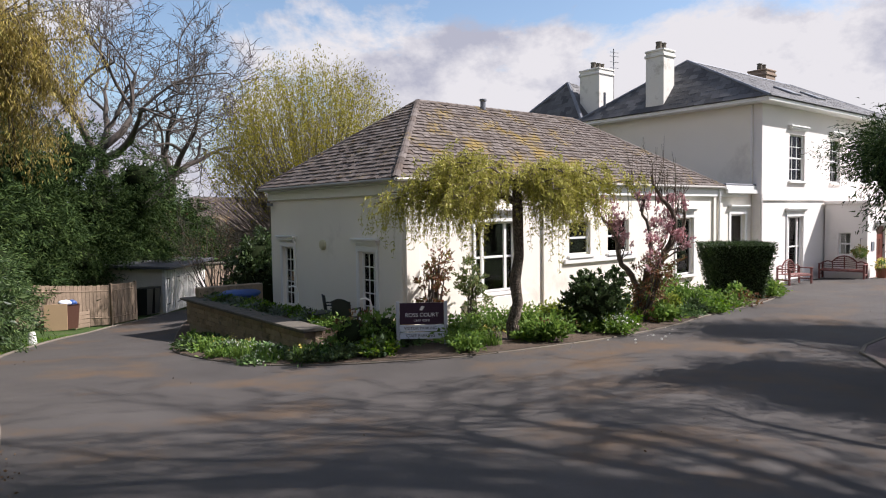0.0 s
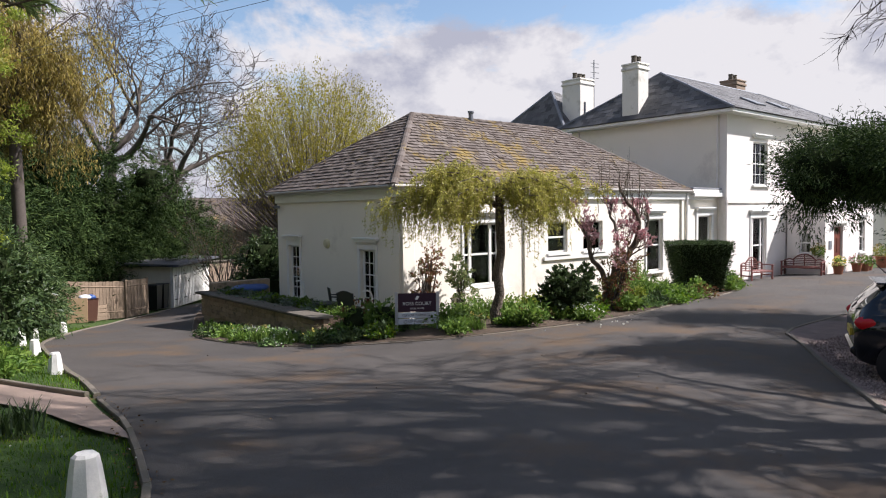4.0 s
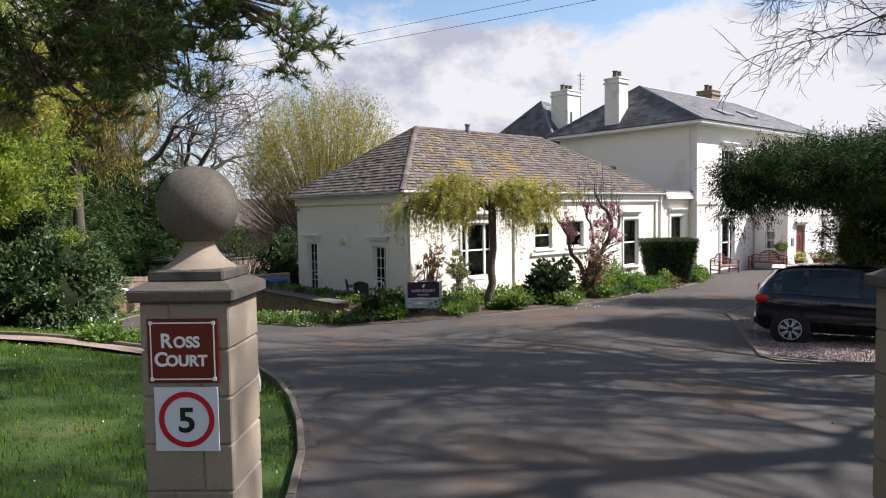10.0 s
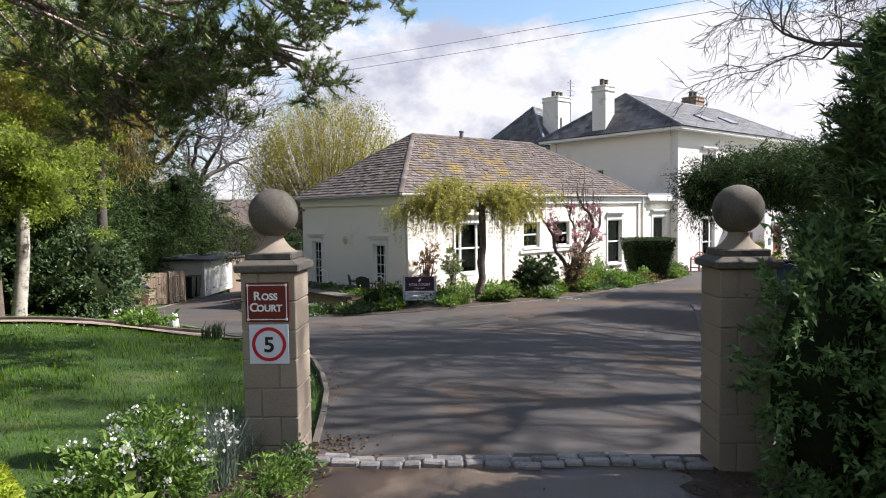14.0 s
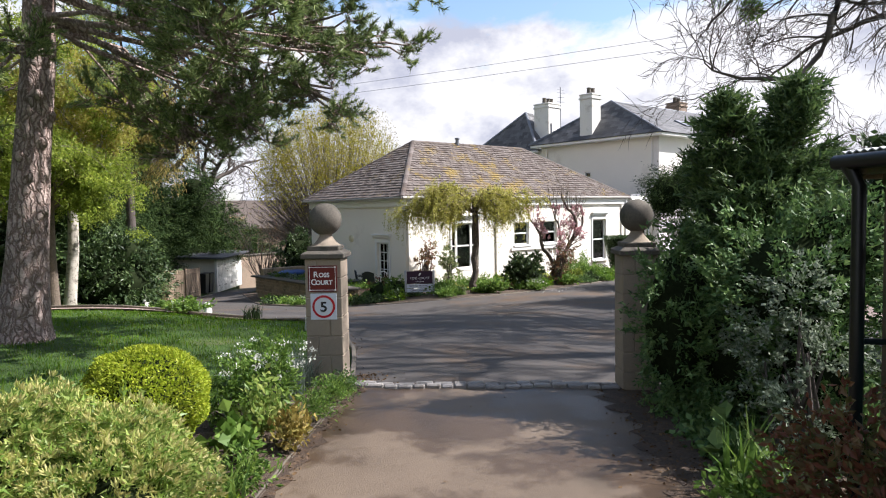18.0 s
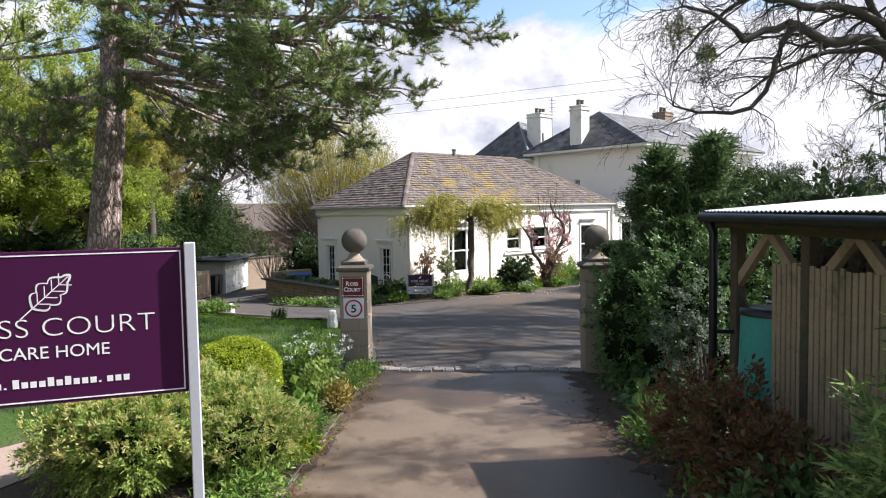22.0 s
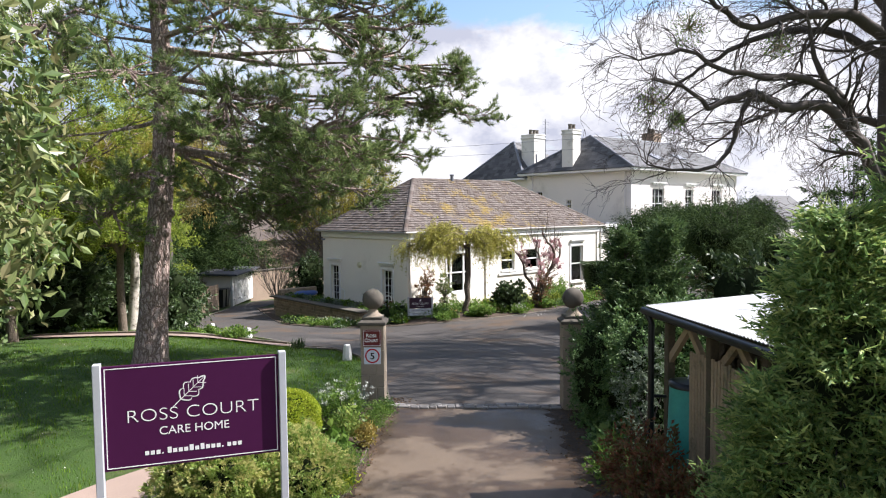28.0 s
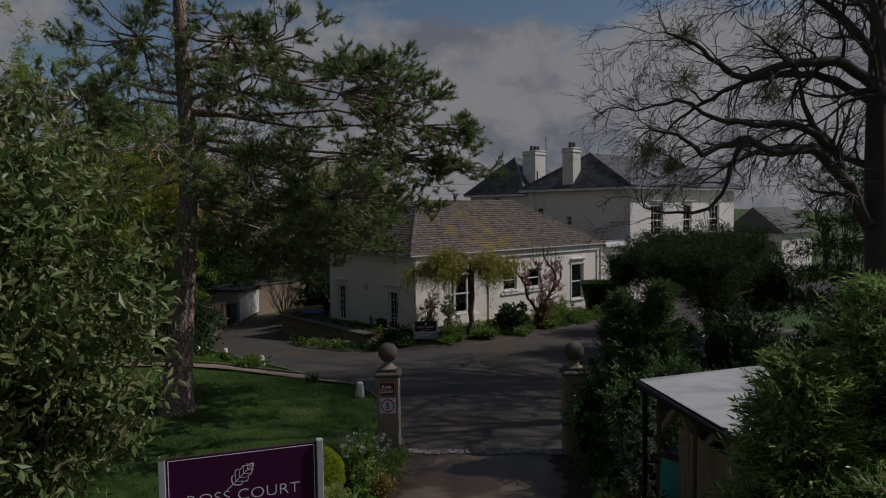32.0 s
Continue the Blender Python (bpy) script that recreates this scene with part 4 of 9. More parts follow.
wing = thing("rear_wing", (27.0, 21.5, -1.5), "rear wing of the house with a slate roof and white chimney", "house")
part("wall", wall("x", 27.0, 27.35, 21.4, 27.6, -2.4, 5.8, [(24.4, 25.0, 4.85, 5.6)]), M_CREAM, wing)
part("wall", wall("y", 27.6, 27.3, 27.35, 36.0, -2.4, 5.8), M_CREAM, wing)
window(wing, (27.0, 24.7, 4.85), -90, 0.6, 0.75, 3, 2, (), True, curtains=False)
part("cornice", cbox(26.6, 26.998, 21.4, 27.9, 5.66, 5.8, 0.02), M_WHITE, wing)
WR = slopes(wing, 26.6, 37.0, 21.42, 27.95, 5.81, 28.2, 28.7, 23.85, 8.6, None, M_SLATE)
courses(wing, (WR[3], WR[0]), (WR[4], WR[4]), 0.26, 0.4, 0.008, M_SLATE, "slate")
courses(wing, (WR[0], WR[1]), (WR[4], WR[5]), 0.26, 0.4, 0.008, M_SLATE, "slate")
for p, q in ((WR[0], WR[4]), (WR[3], WR[4])):
    part("roof_hip", tube([p, q], 0.1, 6), M_LEAD, wing)
chimney(wing, 27.8, 29.0, 21.5, 22.75, 6.0, 8.98, M_CHIM, [(28.1, 22.1), (28.5, 22.1), (28.8, 22.1)])
g = tube([(29.4, 21.8, 6.5), (29.4, 21.8, 10.2)], 0.03, 6)
for z in (9.2, 9.5, 9.8, 10.0):
    g.join(tube([(29.1, 21.8, z), (29.7, 21.7, z)], 0.015, 4))
part("aerial", g, M_LEAD, wing, "thin television aerial")


# ---- gate pillars and the sett threshold ----
def pillar(at, rz, label):
    top = thing("gate_pillar", at, label, "gate pillar", "gate pillars", rz=rz)
    h, w = 0.222, 0.208
    part("core", cbox(-w + 0.012, w - 0.012, -w + 0.012, w - 0.012, -0.3, 1.47), M_MORTAR, top, world=False)
    for k in range(7):
        z0, z1 = k * h + 0.003 - 0.08, min((k + 1) * h - 0.003 - 0.08, 1.472)
        s = 0.07 if k % 2 else -0.07
        for x0, x1 in ((-w, s - 0.003), (s + 0.003, w)):
            part("stone_block", cbox(x0, x1, -w, w, z0, z1, 0.007), M_STONE, top, world=False)
    cap = part("pillar_cap", boxes([(-0.248, 0.248, -0.248, 0.248, 1.475, 1.535), (-0.18, 0.18, -0.18, 0.18, 1.562, 1.62)], 0.01), M_CAP, top, world=False)
    a, b = 0.246, 0.182
    part("cap_slope", Geo().add([(-a, -a, 1.531), (a, -a, 1.531), (a, a, 1.531), (-a, a, 1.531), (-b, -b, 1.566), (b, -b, 1.566), (b, b, 1.566), (-b, b, 1.566)], [[0, 1, 5, 4], [1, 2, 6, 5], [2, 3, 7, 6], [3, 0, 4, 7], [4, 5, 6, 7]]), M_CAP, cap, world=False)
    part("finial_neck", lathe([(0.176, 1.617), (0.158, 1.63), (0.122, 1.656), (0.09, 1.695), (0.072, 1.73), (0.07, 1.765)], 32), M_STONE, top, world=False, smooth=True)
    t = np.linspace(-1.15, np.pi / 2, 18)
    part("ball_finial", lathe(np.c_[0.19 * np.cos(t), 1.92 + 0.19 * np.sin(t)], 40), M_CAP, top, world=False, smooth=True)
    return top


GATE_TURN = -42.5
pillar((-2.821, -1.214, 0.0), GATE_TURN, "sandstone gate pillar with ball finial, bearing two signs")
gate_r = pillar((-0.1, -3.585, -0.02), GATE_TURN, "sandstone gate pillar with ball finial, half hidden by ivy")
sett_top = thing("sett_threshold", (-1.5, -2.5, 0.0), "rows of worn grey stone setts across the gateway", "setts", kind="structure")
ga, gb = np.array([-2.6, -1.5]), np.array([-0.35, -3.4])
gd = (gb - ga) / np.linalg.norm(gb - ga)
gn = np.array([-gd[1], gd[0]]) * -1
for row in range(2):
    s = -0.1 * (row % 2)
    while s < np.linalg.norm(gb - ga):
        ln = R.uniform(0.14, 0.24)
        wob = 0.05 * math.sin(s * 2.1) + 0.03 * math.sin(s * 5.3)
        c = ga + gd * (s + ln / 2) + gn * (0.02 + 0.1 * row + wob)
        g = cbox(-ln / 2 + 0.006, ln / 2 - 0.006, -0.044, 0.044, -0.1, 0.03 + R.uniform(-0.008, 0.012), 0.014)
        part("sett", g.moved(pose(c[0], c[1], float(gz(*c)) + 0.024, R.uniform(-3, 3), R.uniform(-3, 3), GATE_TURN + R.uniform(-5, 5))), M_SETT, sett_top)
        s += ln

# ---- plants ----
L_PINE = leafmat("pine_needles", [(0.075, 0.12, 0.042), (0.185, 0.25, 0.085), (0.38, 0.44, 0.165)], 0.4, 0.42, patch=0.35, patch_scale=2.2)
L_YEW = leafmat("yew_leaves", [(0.034, 0.066, 0.026), (0.085, 0.145, 0.046), (0.17, 0.24, 0.08)], 0.28, 0.5)
L_YEWDARK = leafmat("dark_yew_leaves", [(0.015, 0.03, 0.011), (0.038, 0.07, 0.02), (0.095, 0.14, 0.04)], 0.15, 0.75, spec=0.1)
L_DARK = leafmat("dark_evergreen", [(0.025, 0.045, 0.018), (0.05, 0.085, 0.028), (0.09, 0.13, 0.045)], 0.22, 0.4)
L_CONIFER = leafmat("cypress_sprays", [(0.09, 0.17, 0.05), (0.22, 0.33, 0.095), (0.45, 0.5, 0.16)], 0.42, 0.5, patch=0.35)
L_SPRING = leafmat("spring_leaves", [(0.12, 0.18, 0.022), (0.25, 0.325, 0.04), (0.39, 0.44, 0.075)], 0.55, 0.5, patch=0.4, patch_scale=1.3)
L_CATKIN = leafmat("birch_catkins", [(0.28, 0.24, 0.05), (0.42, 0.36, 0.08), (0.3, 0.36, 0.06)], 0.5, 0.55)
L_GOLD = leafmat("golden_catkins", [(0.22, 0.165, 0.04), (0.38, 0.29, 0.075), (0.29, 0.26, 0.065)], 0.3, 0.6, patch=0.5, patch_scale=1.6)
L_WILLOW = leafmat("willow_leaves", [(0.27, 0.27, 0.04), (0.42, 0.4, 0.075), (0.54, 0.5, 0.14)], 0.4, 0.5)
L_POLLARD = leafmat("budding_twigs", [(0.22, 0.19, 0.02), (0.34, 0.29, 0.025), (0.27, 0.27, 0.035)], 0.3, 0.8)
L_LAUREL = leafmat("laurel_leaves", [(0.065, 0.11, 0.035), (0.12, 0.175, 0.05), (0.21, 0.25, 0.09), (0.26, 0.23, 0.11)], 0.3, 0.4, spec=0.35)
L_EUON = leafmat("variegated_leaves", [(0.11, 0.2, 0.032), (0.23, 0.34, 0.065), (0.4, 0.45, 0.13), (0.16, 0.26, 0.05)], 0.45, 0.42, patch=0.3)
L_TOPI = leafmat("golden_box_leaves", [(0.17, 0.25, 0.014), (0.33, 0.4, 0.027), (0.46, 0.5, 0.055)], 0.4, 0.5)
L_GREEN = leafmat("fresh_green_leaves", [(0.06, 0.12, 0.02), (0.13, 0.23, 0.04), (0.23, 0.33, 0.065)], 0.4, 0.5)
L_GRASS = leafmat("grass_blades", [(0.032, 0.095, 0.003), (0.08, 0.18, 0.006), (0.135, 0.255, 0.01), (0.17, 0.2, 0.02)], 0.45, 0.55, patch=0.4, patch_scale=1.1)
L_RED = leafmat("red_brown_leaves", [(0.13, 0.045, 0.026), (0.25, 0.095, 0.05), (0.12, 0.13, 0.04), (0.2, 0.12, 0.06)], 0.3, 0.5)
L_BLOOM = leafmat("magnolia_petals", [(0.44, 0.19, 0.22), (0.64, 0.44, 0.44), (0.36, 0.12, 0.13)], 0.35, 0.5)
L_WHITE = leafmat("white_petals", [(0.7, 0.7, 0.6), (0.8, 0.8, 0.74)], 0.3, 0.5)
L_YELLOW = leafmat("yellow_petals", [(0.75, 0.6, 0.1), (0.8, 0.72, 0.3)], 0.3, 0.5)
L_LAV = leafmat("lavender_leaves", [(0.12, 0.16, 0.12), (0.2, 0.24, 0.19)], 0.3, 0.7)
L_IVY = leafmat("ivy_leaves", [(0.05, 0.105, 0.033), (0.115, 0.205, 0.06), (0.21, 0.3, 0.105)], 0.25, 0.5, spec=0.3)
L_PALE = leafmat("cotoneaster_leaves", [(0.09, 0.13, 0.07), (0.2, 0.25, 0.16), (0.33, 0.37, 0.28)], 0.3, 0.5)
L_LITTER = leafmat("dead_leaves", [(0.1, 0.06, 0.03), (0.18, 0.11, 0.05), (0.07, 0.045, 0.025)], 0.2, 0.8)
# near-black for the added cores: the shade inside foliage put into the colour
M_INNER = mat("painted_shade", (0.016, 0.022, 0.01), 1.0, var=0.4, scale=6, bump=0, spec=0.0)
M_BIRCH = mat("birch_bark", (0.42, 0.38, 0.32), 0.9, var=0.25, scale=6, fine=14, bump=0.5, stain=(0.08, 0.065, 0.05), amount=0.5, stain_scale=7)


def platemat(name, plate, crack, size, tall, depth):
    """Bark in upright plates between deep cracks."""
    m, n, l, b = nodes_of(name)
    tc, mp, vo = n.new("ShaderNodeTexCoord"), n.new("ShaderNodeMapping"), n.new("ShaderNodeTexVoronoi")
    mp.inputs["Scale"].default_value = (1.0, 1.0, tall)
    bend, add = noise_node(n, l, 3.5, 4), n.new("ShaderNodeVectorMath")
    add.operation = "MULTIPLY_ADD"
    add.inputs[1].default_value = (0.26, 0.26, 0.26)
    l.new(bend.outputs["Color"], add.inputs[0]), l.new(tc.outputs["Object"], add.inputs[2])
    l.new(add.outputs["Vector"], mp.inputs["Vector"]), l.new(mp.outputs["Vector"], vo.inputs["Vector"])
    vo.feature, vo.inputs["Scale"].default_value = "DISTANCE_TO_EDGE", size
    fine = noise_node(n, l, 30, 8)
    c = ramp(n, l, fine.outputs["Fac"], [(0.3, shade(plate, 0.65)), (0.7, shade(plate, 1.3))])
    c = mixed(n, l, ramp(n, l, vo.outputs["Distance"], [(0.03, (1, 1, 1)), (0.2, (0, 0, 0))]), c, crack)
    l.new(c, b.inputs["Base Color"])
    b.inputs["Roughness"].default_value, b.inputs["Specular IOR Level"].default_value = 0.95, 0.15
    hi, b1, b2 = ramp(n, l, vo.outputs["Distance"], [(0.0, (0, 0, 0)), (0.22, (1, 1, 1))]), n.new("ShaderNodeBump"), n.new("ShaderNodeBump")
    b1.inputs["Distance"].default_value, b2.inputs["Distance"].default_value, b2.inputs["Strength"].default_value = depth, 0.012, 0.6
    l.new(hi, b1.inputs["Height"]), l.new(fine.outputs["Fac"], b2.inputs["Height"])
    l.new(b1.outputs["Normal"], b2.inputs["Normal"]), l.new(b2.outputs["Normal"], b.inputs["Normal"])
    return m


M_PINEBARK = platemat("pine_bark", (0.4, 0.315, 0.275), (0.21, 0.15, 0.125), 14.0, 0.3, 0.026)
M_WILLOWBARK = platemat("willow_bark", (0.2, 0.165, 0.13), (0.06, 0.048, 0.038), 22.0, 0.5, 0.015)
M_TWIG = mat("twig_bark", (0.085, 0.07, 0.06), 0.9, var=0.3, bump=0.3)
M_TWIGPALE = mat("pale_twigs", (0.26, 0.2, 0.11), 0.9, var=0.25, bump=0.2)


def grow(g, p, d, length, r, level, rng, spec, out):
    """Limbs that branch: spec gives children, length ratio, spread, lift and sides for each level."""
    kids, ratio, spread, lift, sides, wob = (spec[k][min(level, len(spec[k]) - 1)] for k in ("kids", "ratio", "spread", "lift", "sides", "wob"))
    n = 6 if level < 2 else 4
    pts, ds, p, d = [np.array(p, float)], [unit(np.array(d, float))], np.array(p, float), unit(np.array(d, float))
    for _ in range(n):
        d = unit(d + rng.normal(0, wob, 3) + np.array([0, 0, lift]))
        p = p + d * length / n
        pts.append(p), ds.append(d)
    end = 0.35 if level < len(spec["kids"]) - 1 else 0.15
    rad = r * np.linspace(1, end, n + 1)
    tube(pts, rad, sides, g)
    if level >= len(spec["kids"]) - 1:
        out.append(np.array(pts))
        return
    for k in range(kids):
        t = rng.uniform(spec.get("from", 0.25), 1.0) * n if k else n
        i = min(int(t), n - 1)
        q, dq = pts[i] + (pts[i + 1] - pts[i]) * (t - i), ds[i + 1]
        side = unit(np.cross(dq, rng.normal(size=3)))
        a = spread * rng.uniform(0.6, 1.2) * (0.5 if k == 0 else 1)
        grow(g, q, unit(dq * math.cos(a) + side * math.sin(a)), length * ratio * rng.uniform(0.7, 1.15), max(rad[i] * rng.uniform(0.5, 0.72) * spec.get("thick", 1.0), spec.get("least", 0.006)), level + 1, rng, spec, out)


def lump(c, radii, n, rng, rough=0.25, inner=0.55, flat=None):
    """Places in the outer part of an uneven rounded mass, with the way outwards."""
    d = unit(rng.normal(size=(n, 3)))
    k = 1 + rough * (np.sin(d[:, 0] * 5 + c[0]) * np.sin(d[:, 1] * 6 + c[1]) + 0.6 * np.sin(d[:, 2] * 9 + d[:, 0] * 7 + c[1] * 3))
    s = inner + (1 - inner) * rng.uniform(0, 1, n) ** 0.5
    p = np.asarray(c) + d * np.asarray(radii) * (k * s)[:, None]
    if flat is not None:
        p[:, 2] = np.maximum(p[:, 2], flat + rng.uniform(0, 0.1, n))
    return p, d


def gathered(p, d, rng, width, each=24):
    """Draws scattered leaves together into sprays that stand out by different lengths."""
    m = max(6, len(p) // each)
    which = rng.integers(m, size=len(p))
    own = unit(d[:m] + rng.normal(0, 0.35, (m, 3)))
    seed = p[:m] + own * rng.uniform(-0.5, 1.6, (m, 1)) * width
    along = rng.normal(0, 1.0, (len(p), 1)) * width * 1.3
    return seed[which] + own[which] * along + rng.normal(0, 0.55 * width, (len(p), 3)), own[which]


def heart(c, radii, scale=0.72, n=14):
    """An uneven ball; in bushes a near-black, light-blocking stand-in for the shade inside."""
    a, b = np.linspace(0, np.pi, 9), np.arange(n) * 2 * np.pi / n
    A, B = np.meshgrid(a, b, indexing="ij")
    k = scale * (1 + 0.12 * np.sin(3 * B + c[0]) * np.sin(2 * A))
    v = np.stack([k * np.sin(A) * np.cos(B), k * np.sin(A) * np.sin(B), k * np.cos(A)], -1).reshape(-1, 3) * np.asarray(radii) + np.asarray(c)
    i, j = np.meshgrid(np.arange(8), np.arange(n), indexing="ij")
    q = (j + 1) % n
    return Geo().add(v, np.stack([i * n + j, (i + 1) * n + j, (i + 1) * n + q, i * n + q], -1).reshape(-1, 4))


def bush(name, at, label, category, lumps, n, size, material, seed, core=True, slim=0.5, rough=0.25, stems=0, group="", droop=0.0, spread=1.0, inner=0.55, loose=1.0, dense=0.72, even=False):
    """A bush of leafy lumps (x, y, z, rx, ry, rz, from its base)."""
    rng = np.random.default_rng(seed)
    z = float(gz(*at))
    top = thing(name, (*at, z), label, category, group)
    g, dark = Geo(), Geo()
    vol = sum(l[3] * l[4] + l[4] * l[5] + l[3] * l[5] for l in lumps)
    for x, y, zz, rx, ry, rz_ in lumps:
        c = (at[0] + x, at[1] + y, z + zz)
        k = int(n * (rx * ry + ry * rz_ + rx * rz_) / vol)
        p, d = lump(c, (rx, ry, rz_), k, rng, rough, inner, z + 0.02)
        if not even:
            p, d = gathered(p, d, rng, loose * (0.05 * min(rx, ry, rz_) + 0.35 * size), 24 if k > 700 else 10)
        p[:, 2] = np.maximum(p[:, 2], z + 0.01)
        g.join(leaves(p, size, rng, d, spread, slim, droop, tri=True if size >= 0.17 or n > 24000 else None))
        # an added dark core imitates the shade between the leaves
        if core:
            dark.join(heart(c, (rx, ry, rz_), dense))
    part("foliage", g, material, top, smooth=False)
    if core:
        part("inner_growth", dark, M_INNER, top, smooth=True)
    if stems:
        s = Geo()
        for _ in range(stems):
            a = rng.uniform(0, 6.28)
            l = lumps[rng.integers(len(lumps))]
            e = np.array([at[0] + l[0], at[1] + l[1], z + l[2]]) + rng.normal(0, 0.3, 3) * np.array(l[3:])
            b = np.array([at[0] + 0.08 * math.cos(a), at[1] + 0.08 * math.sin(a), z - 0.05])
            tube([b, b * 0.5 + e * 0.5 + [0.05 * math.cos(a), 0.05 * math.sin(a), 0.0], e], [0.03, 0.02, 0.008], 5, s)
        part("stem_growth", s, M_TWIG, top, smooth=True)
    return top


# the tall pine on the lawn
rng = np.random.default_rng(11)
px, py = -5.15, 3.72
pz = float(gz(px, py))
pine = thing("pine_tree", (px, py, pz), "tall pine with scaly pinkish bark on the lawn", "tree")
tp = np.array([(px, py, pz - 0.2), (px + 0.02, py, pz + 0.25), (px + 0.1, py - 0.02, pz + 1.2), (-4.92, 3.65, 3.0), (-4.78, 3.6, 4.4), (-4.7, 3.62, 6.0), (-4.75, 3.7, 8.0), (-4.8, 3.7, 10.0), (-4.7, 3.6, 12.6)])
part("trunk", tube(tp, [0.46, 0.36, 0.29, 0.25, 0.23, 0.2, 0.17, 0.12, 0.04], 14), M_PINEBARK, pine, smooth=True)
CLUMPS = [(-3.6, -1.2, 4.9, 1.15), (-4.4, 0.8, 5.4, 1.2), (-5.6, 2.5, 4.2, 0.6), (-3.5, -0.6, 4.1, 0.9), (-2.9, -1.2, 6.7, 1.0), (-4.3, 1.4, 7.0, 1.3), (-6.6, 4.4, 6.6, 1.0), (-5.9, 3.4, 8.2, 1.4), (-1.1, 3.9, 4.0, 1.15), (-2.2, 4.6, 4.9, 1.3), (-0.4, 2.9, 5.0, 0.95), (-2.4, 2.6, 5.8, 1.2), (-0.6, 0.3, 5.9, 0.85), (-0.1, -0.75, 5.65, 0.6), (-1.6, -0.2, 6.5, 0.95), (-2.7, 6.0, 5.6, 0.9), (-7.2, 3.0, 6.8, 0.95), (-7.4, 5.2, 5.0, 1.2), (-3.6, 3.6, 8.6, 1.4), (-1.8, 3.2, 7.6, 1.3), (-5.2, 4.8, 10.2, 1.5), (-4.2, 2.6, 10.6, 1.4), (-4.8, 3.6, 12.3, 1.2), (-6.3, 1.0, 5.9, 1.0), (-3.0, 4.4, 3.6, 0.9), (-6.2, 2.6, 3.4, 0.7), (-1.1, 1.7, 5.0, 0.9), (-2.0, 3.2, 3.9, 0.9), (-0.3, -0.2, 6.4, 0.7), (-2.3, -0.6, 7.4, 1.0), (-3.2, 0.6, 5.0, 0.9), (-3.4, 1.6, 8.2, 1.1), (-0.5, 2.4, 4.1, 0.85), (-1.4, 3.4, 3.5, 0.75), (-2.4, 3.7, 3.2, 0.75), (-0.2, 1.5, 4.9, 0.75), (-3.3, 0.2, 4.3, 0.7), (-1.9, 5.0, 3.7, 0.7)]
limbs, needle = Geo(), Geo()
for cx, cy, cz, cr in CLUMPS:
    cr *= 1.12
    c = np.array([cx, cy, cz])
    z0 = min(max(cz + 0.5, 5.0), 12)
    b = np.array([np.interp(z0, tp[:, 2], tp[:, 0]), np.interp(z0, tp[:, 2], tp[:, 1]), z0])
    mid = (b + c) / 2 + np.array([0, 0, rng.uniform(-0.15, 0.35) * cr]) + rng.normal(0, 0.25, 3)
    ln = np.linalg.norm(c - b)
    tube([b, b * 0.6 + mid * 0.4 + rng.normal(0, 0.05, 3), mid, mid * 0.4 + c * 0.6, c], np.array([0.09, 0.065, 0.04, 0.025, 0.012]) * min(0.8, 0.35 + ln * 0.09), 7, limbs)
    np_ = int(10.5 * cr)
    pads = c + unit(rng.normal(size=(np_, 3))) * rng.uniform(0.35, 1.0, (np_, 1)) * cr * [1, 1, 0.7]
    pads = np.r_[pads, mid * 0.6 + c * 0.4 + rng.normal(0, 0.25, (1, 3)), mid * 0.25 + c * 0.75 + rng.normal(0, 0.25, (2, 3))]
    for pad in pads:
        tube([c * 0.7 + mid * 0.3, (c + pad) / 2 + rng.normal(0, 0.06, 3), pad], [0.03, 0.02, 0.012], 5, limbs)
        out_ = unit((pad - c) * [1, 1, 0.5] + [0, 0, 0.12])
        for _ in range(rng.integers(6, 10)):
            d = unit(out_ * 0.8 + rng.normal(size=3) * [0.75, 0.75, 0.4] + [0, 0, 0.2])
            s = pad + rng.normal(0, 0.05, 3)
            e = s + d * rng.uniform(0.18, 0.42)
            tube([s, (s + e) / 2 + [0, 0, -0.03], e], [0.011, 0.009, 0.006], 3, limbs)
            t = np.array([[0.55], [0.85], [1.1]])
            pos = s + (e - s) * t + rng.normal(0, 0.015, (3, 3))
            way = unit((e - s)[None] + rng.normal(0, 0.15, (3, 3)) + [[0, 0, 0.12]])
            needle.join(needles(pos, way, 0.12, rng, 26, 0.0075, 0.85))
part("limb_work", limbs, M_PINEBARK, pine, smooth=True)
tube([(-4.85, 3.65, 4.5), (-5.6, 3.3, 4.75), (-6.6, 2.9, 4.9), (-7.8, 2.6, 5.4)], [0.12, 0.1, 0.08, 0.05], 8, limbs)
for z, a in ((1.5, -1.4), (2.1, -0.9), (2.6, -1.8), (3.1, -1.2), (3.5, -0.7), (3.8, -1.6), (1.0, -2.0), (2.9, -2.4)):
    c_ = np.array([np.interp(z, tp[:, 2], tp[:, 0]) + 0.24 * math.cos(a), np.interp(z, tp[:, 2], tp[:, 1]) + 0.24 * math.sin(a), z])
    part("knot", heart(c_, (0.075, 0.075, 0.09), 1.0, 10), M_PINEBARK, pine, smooth=True)
part("crown", needle, L_PINE, pine)


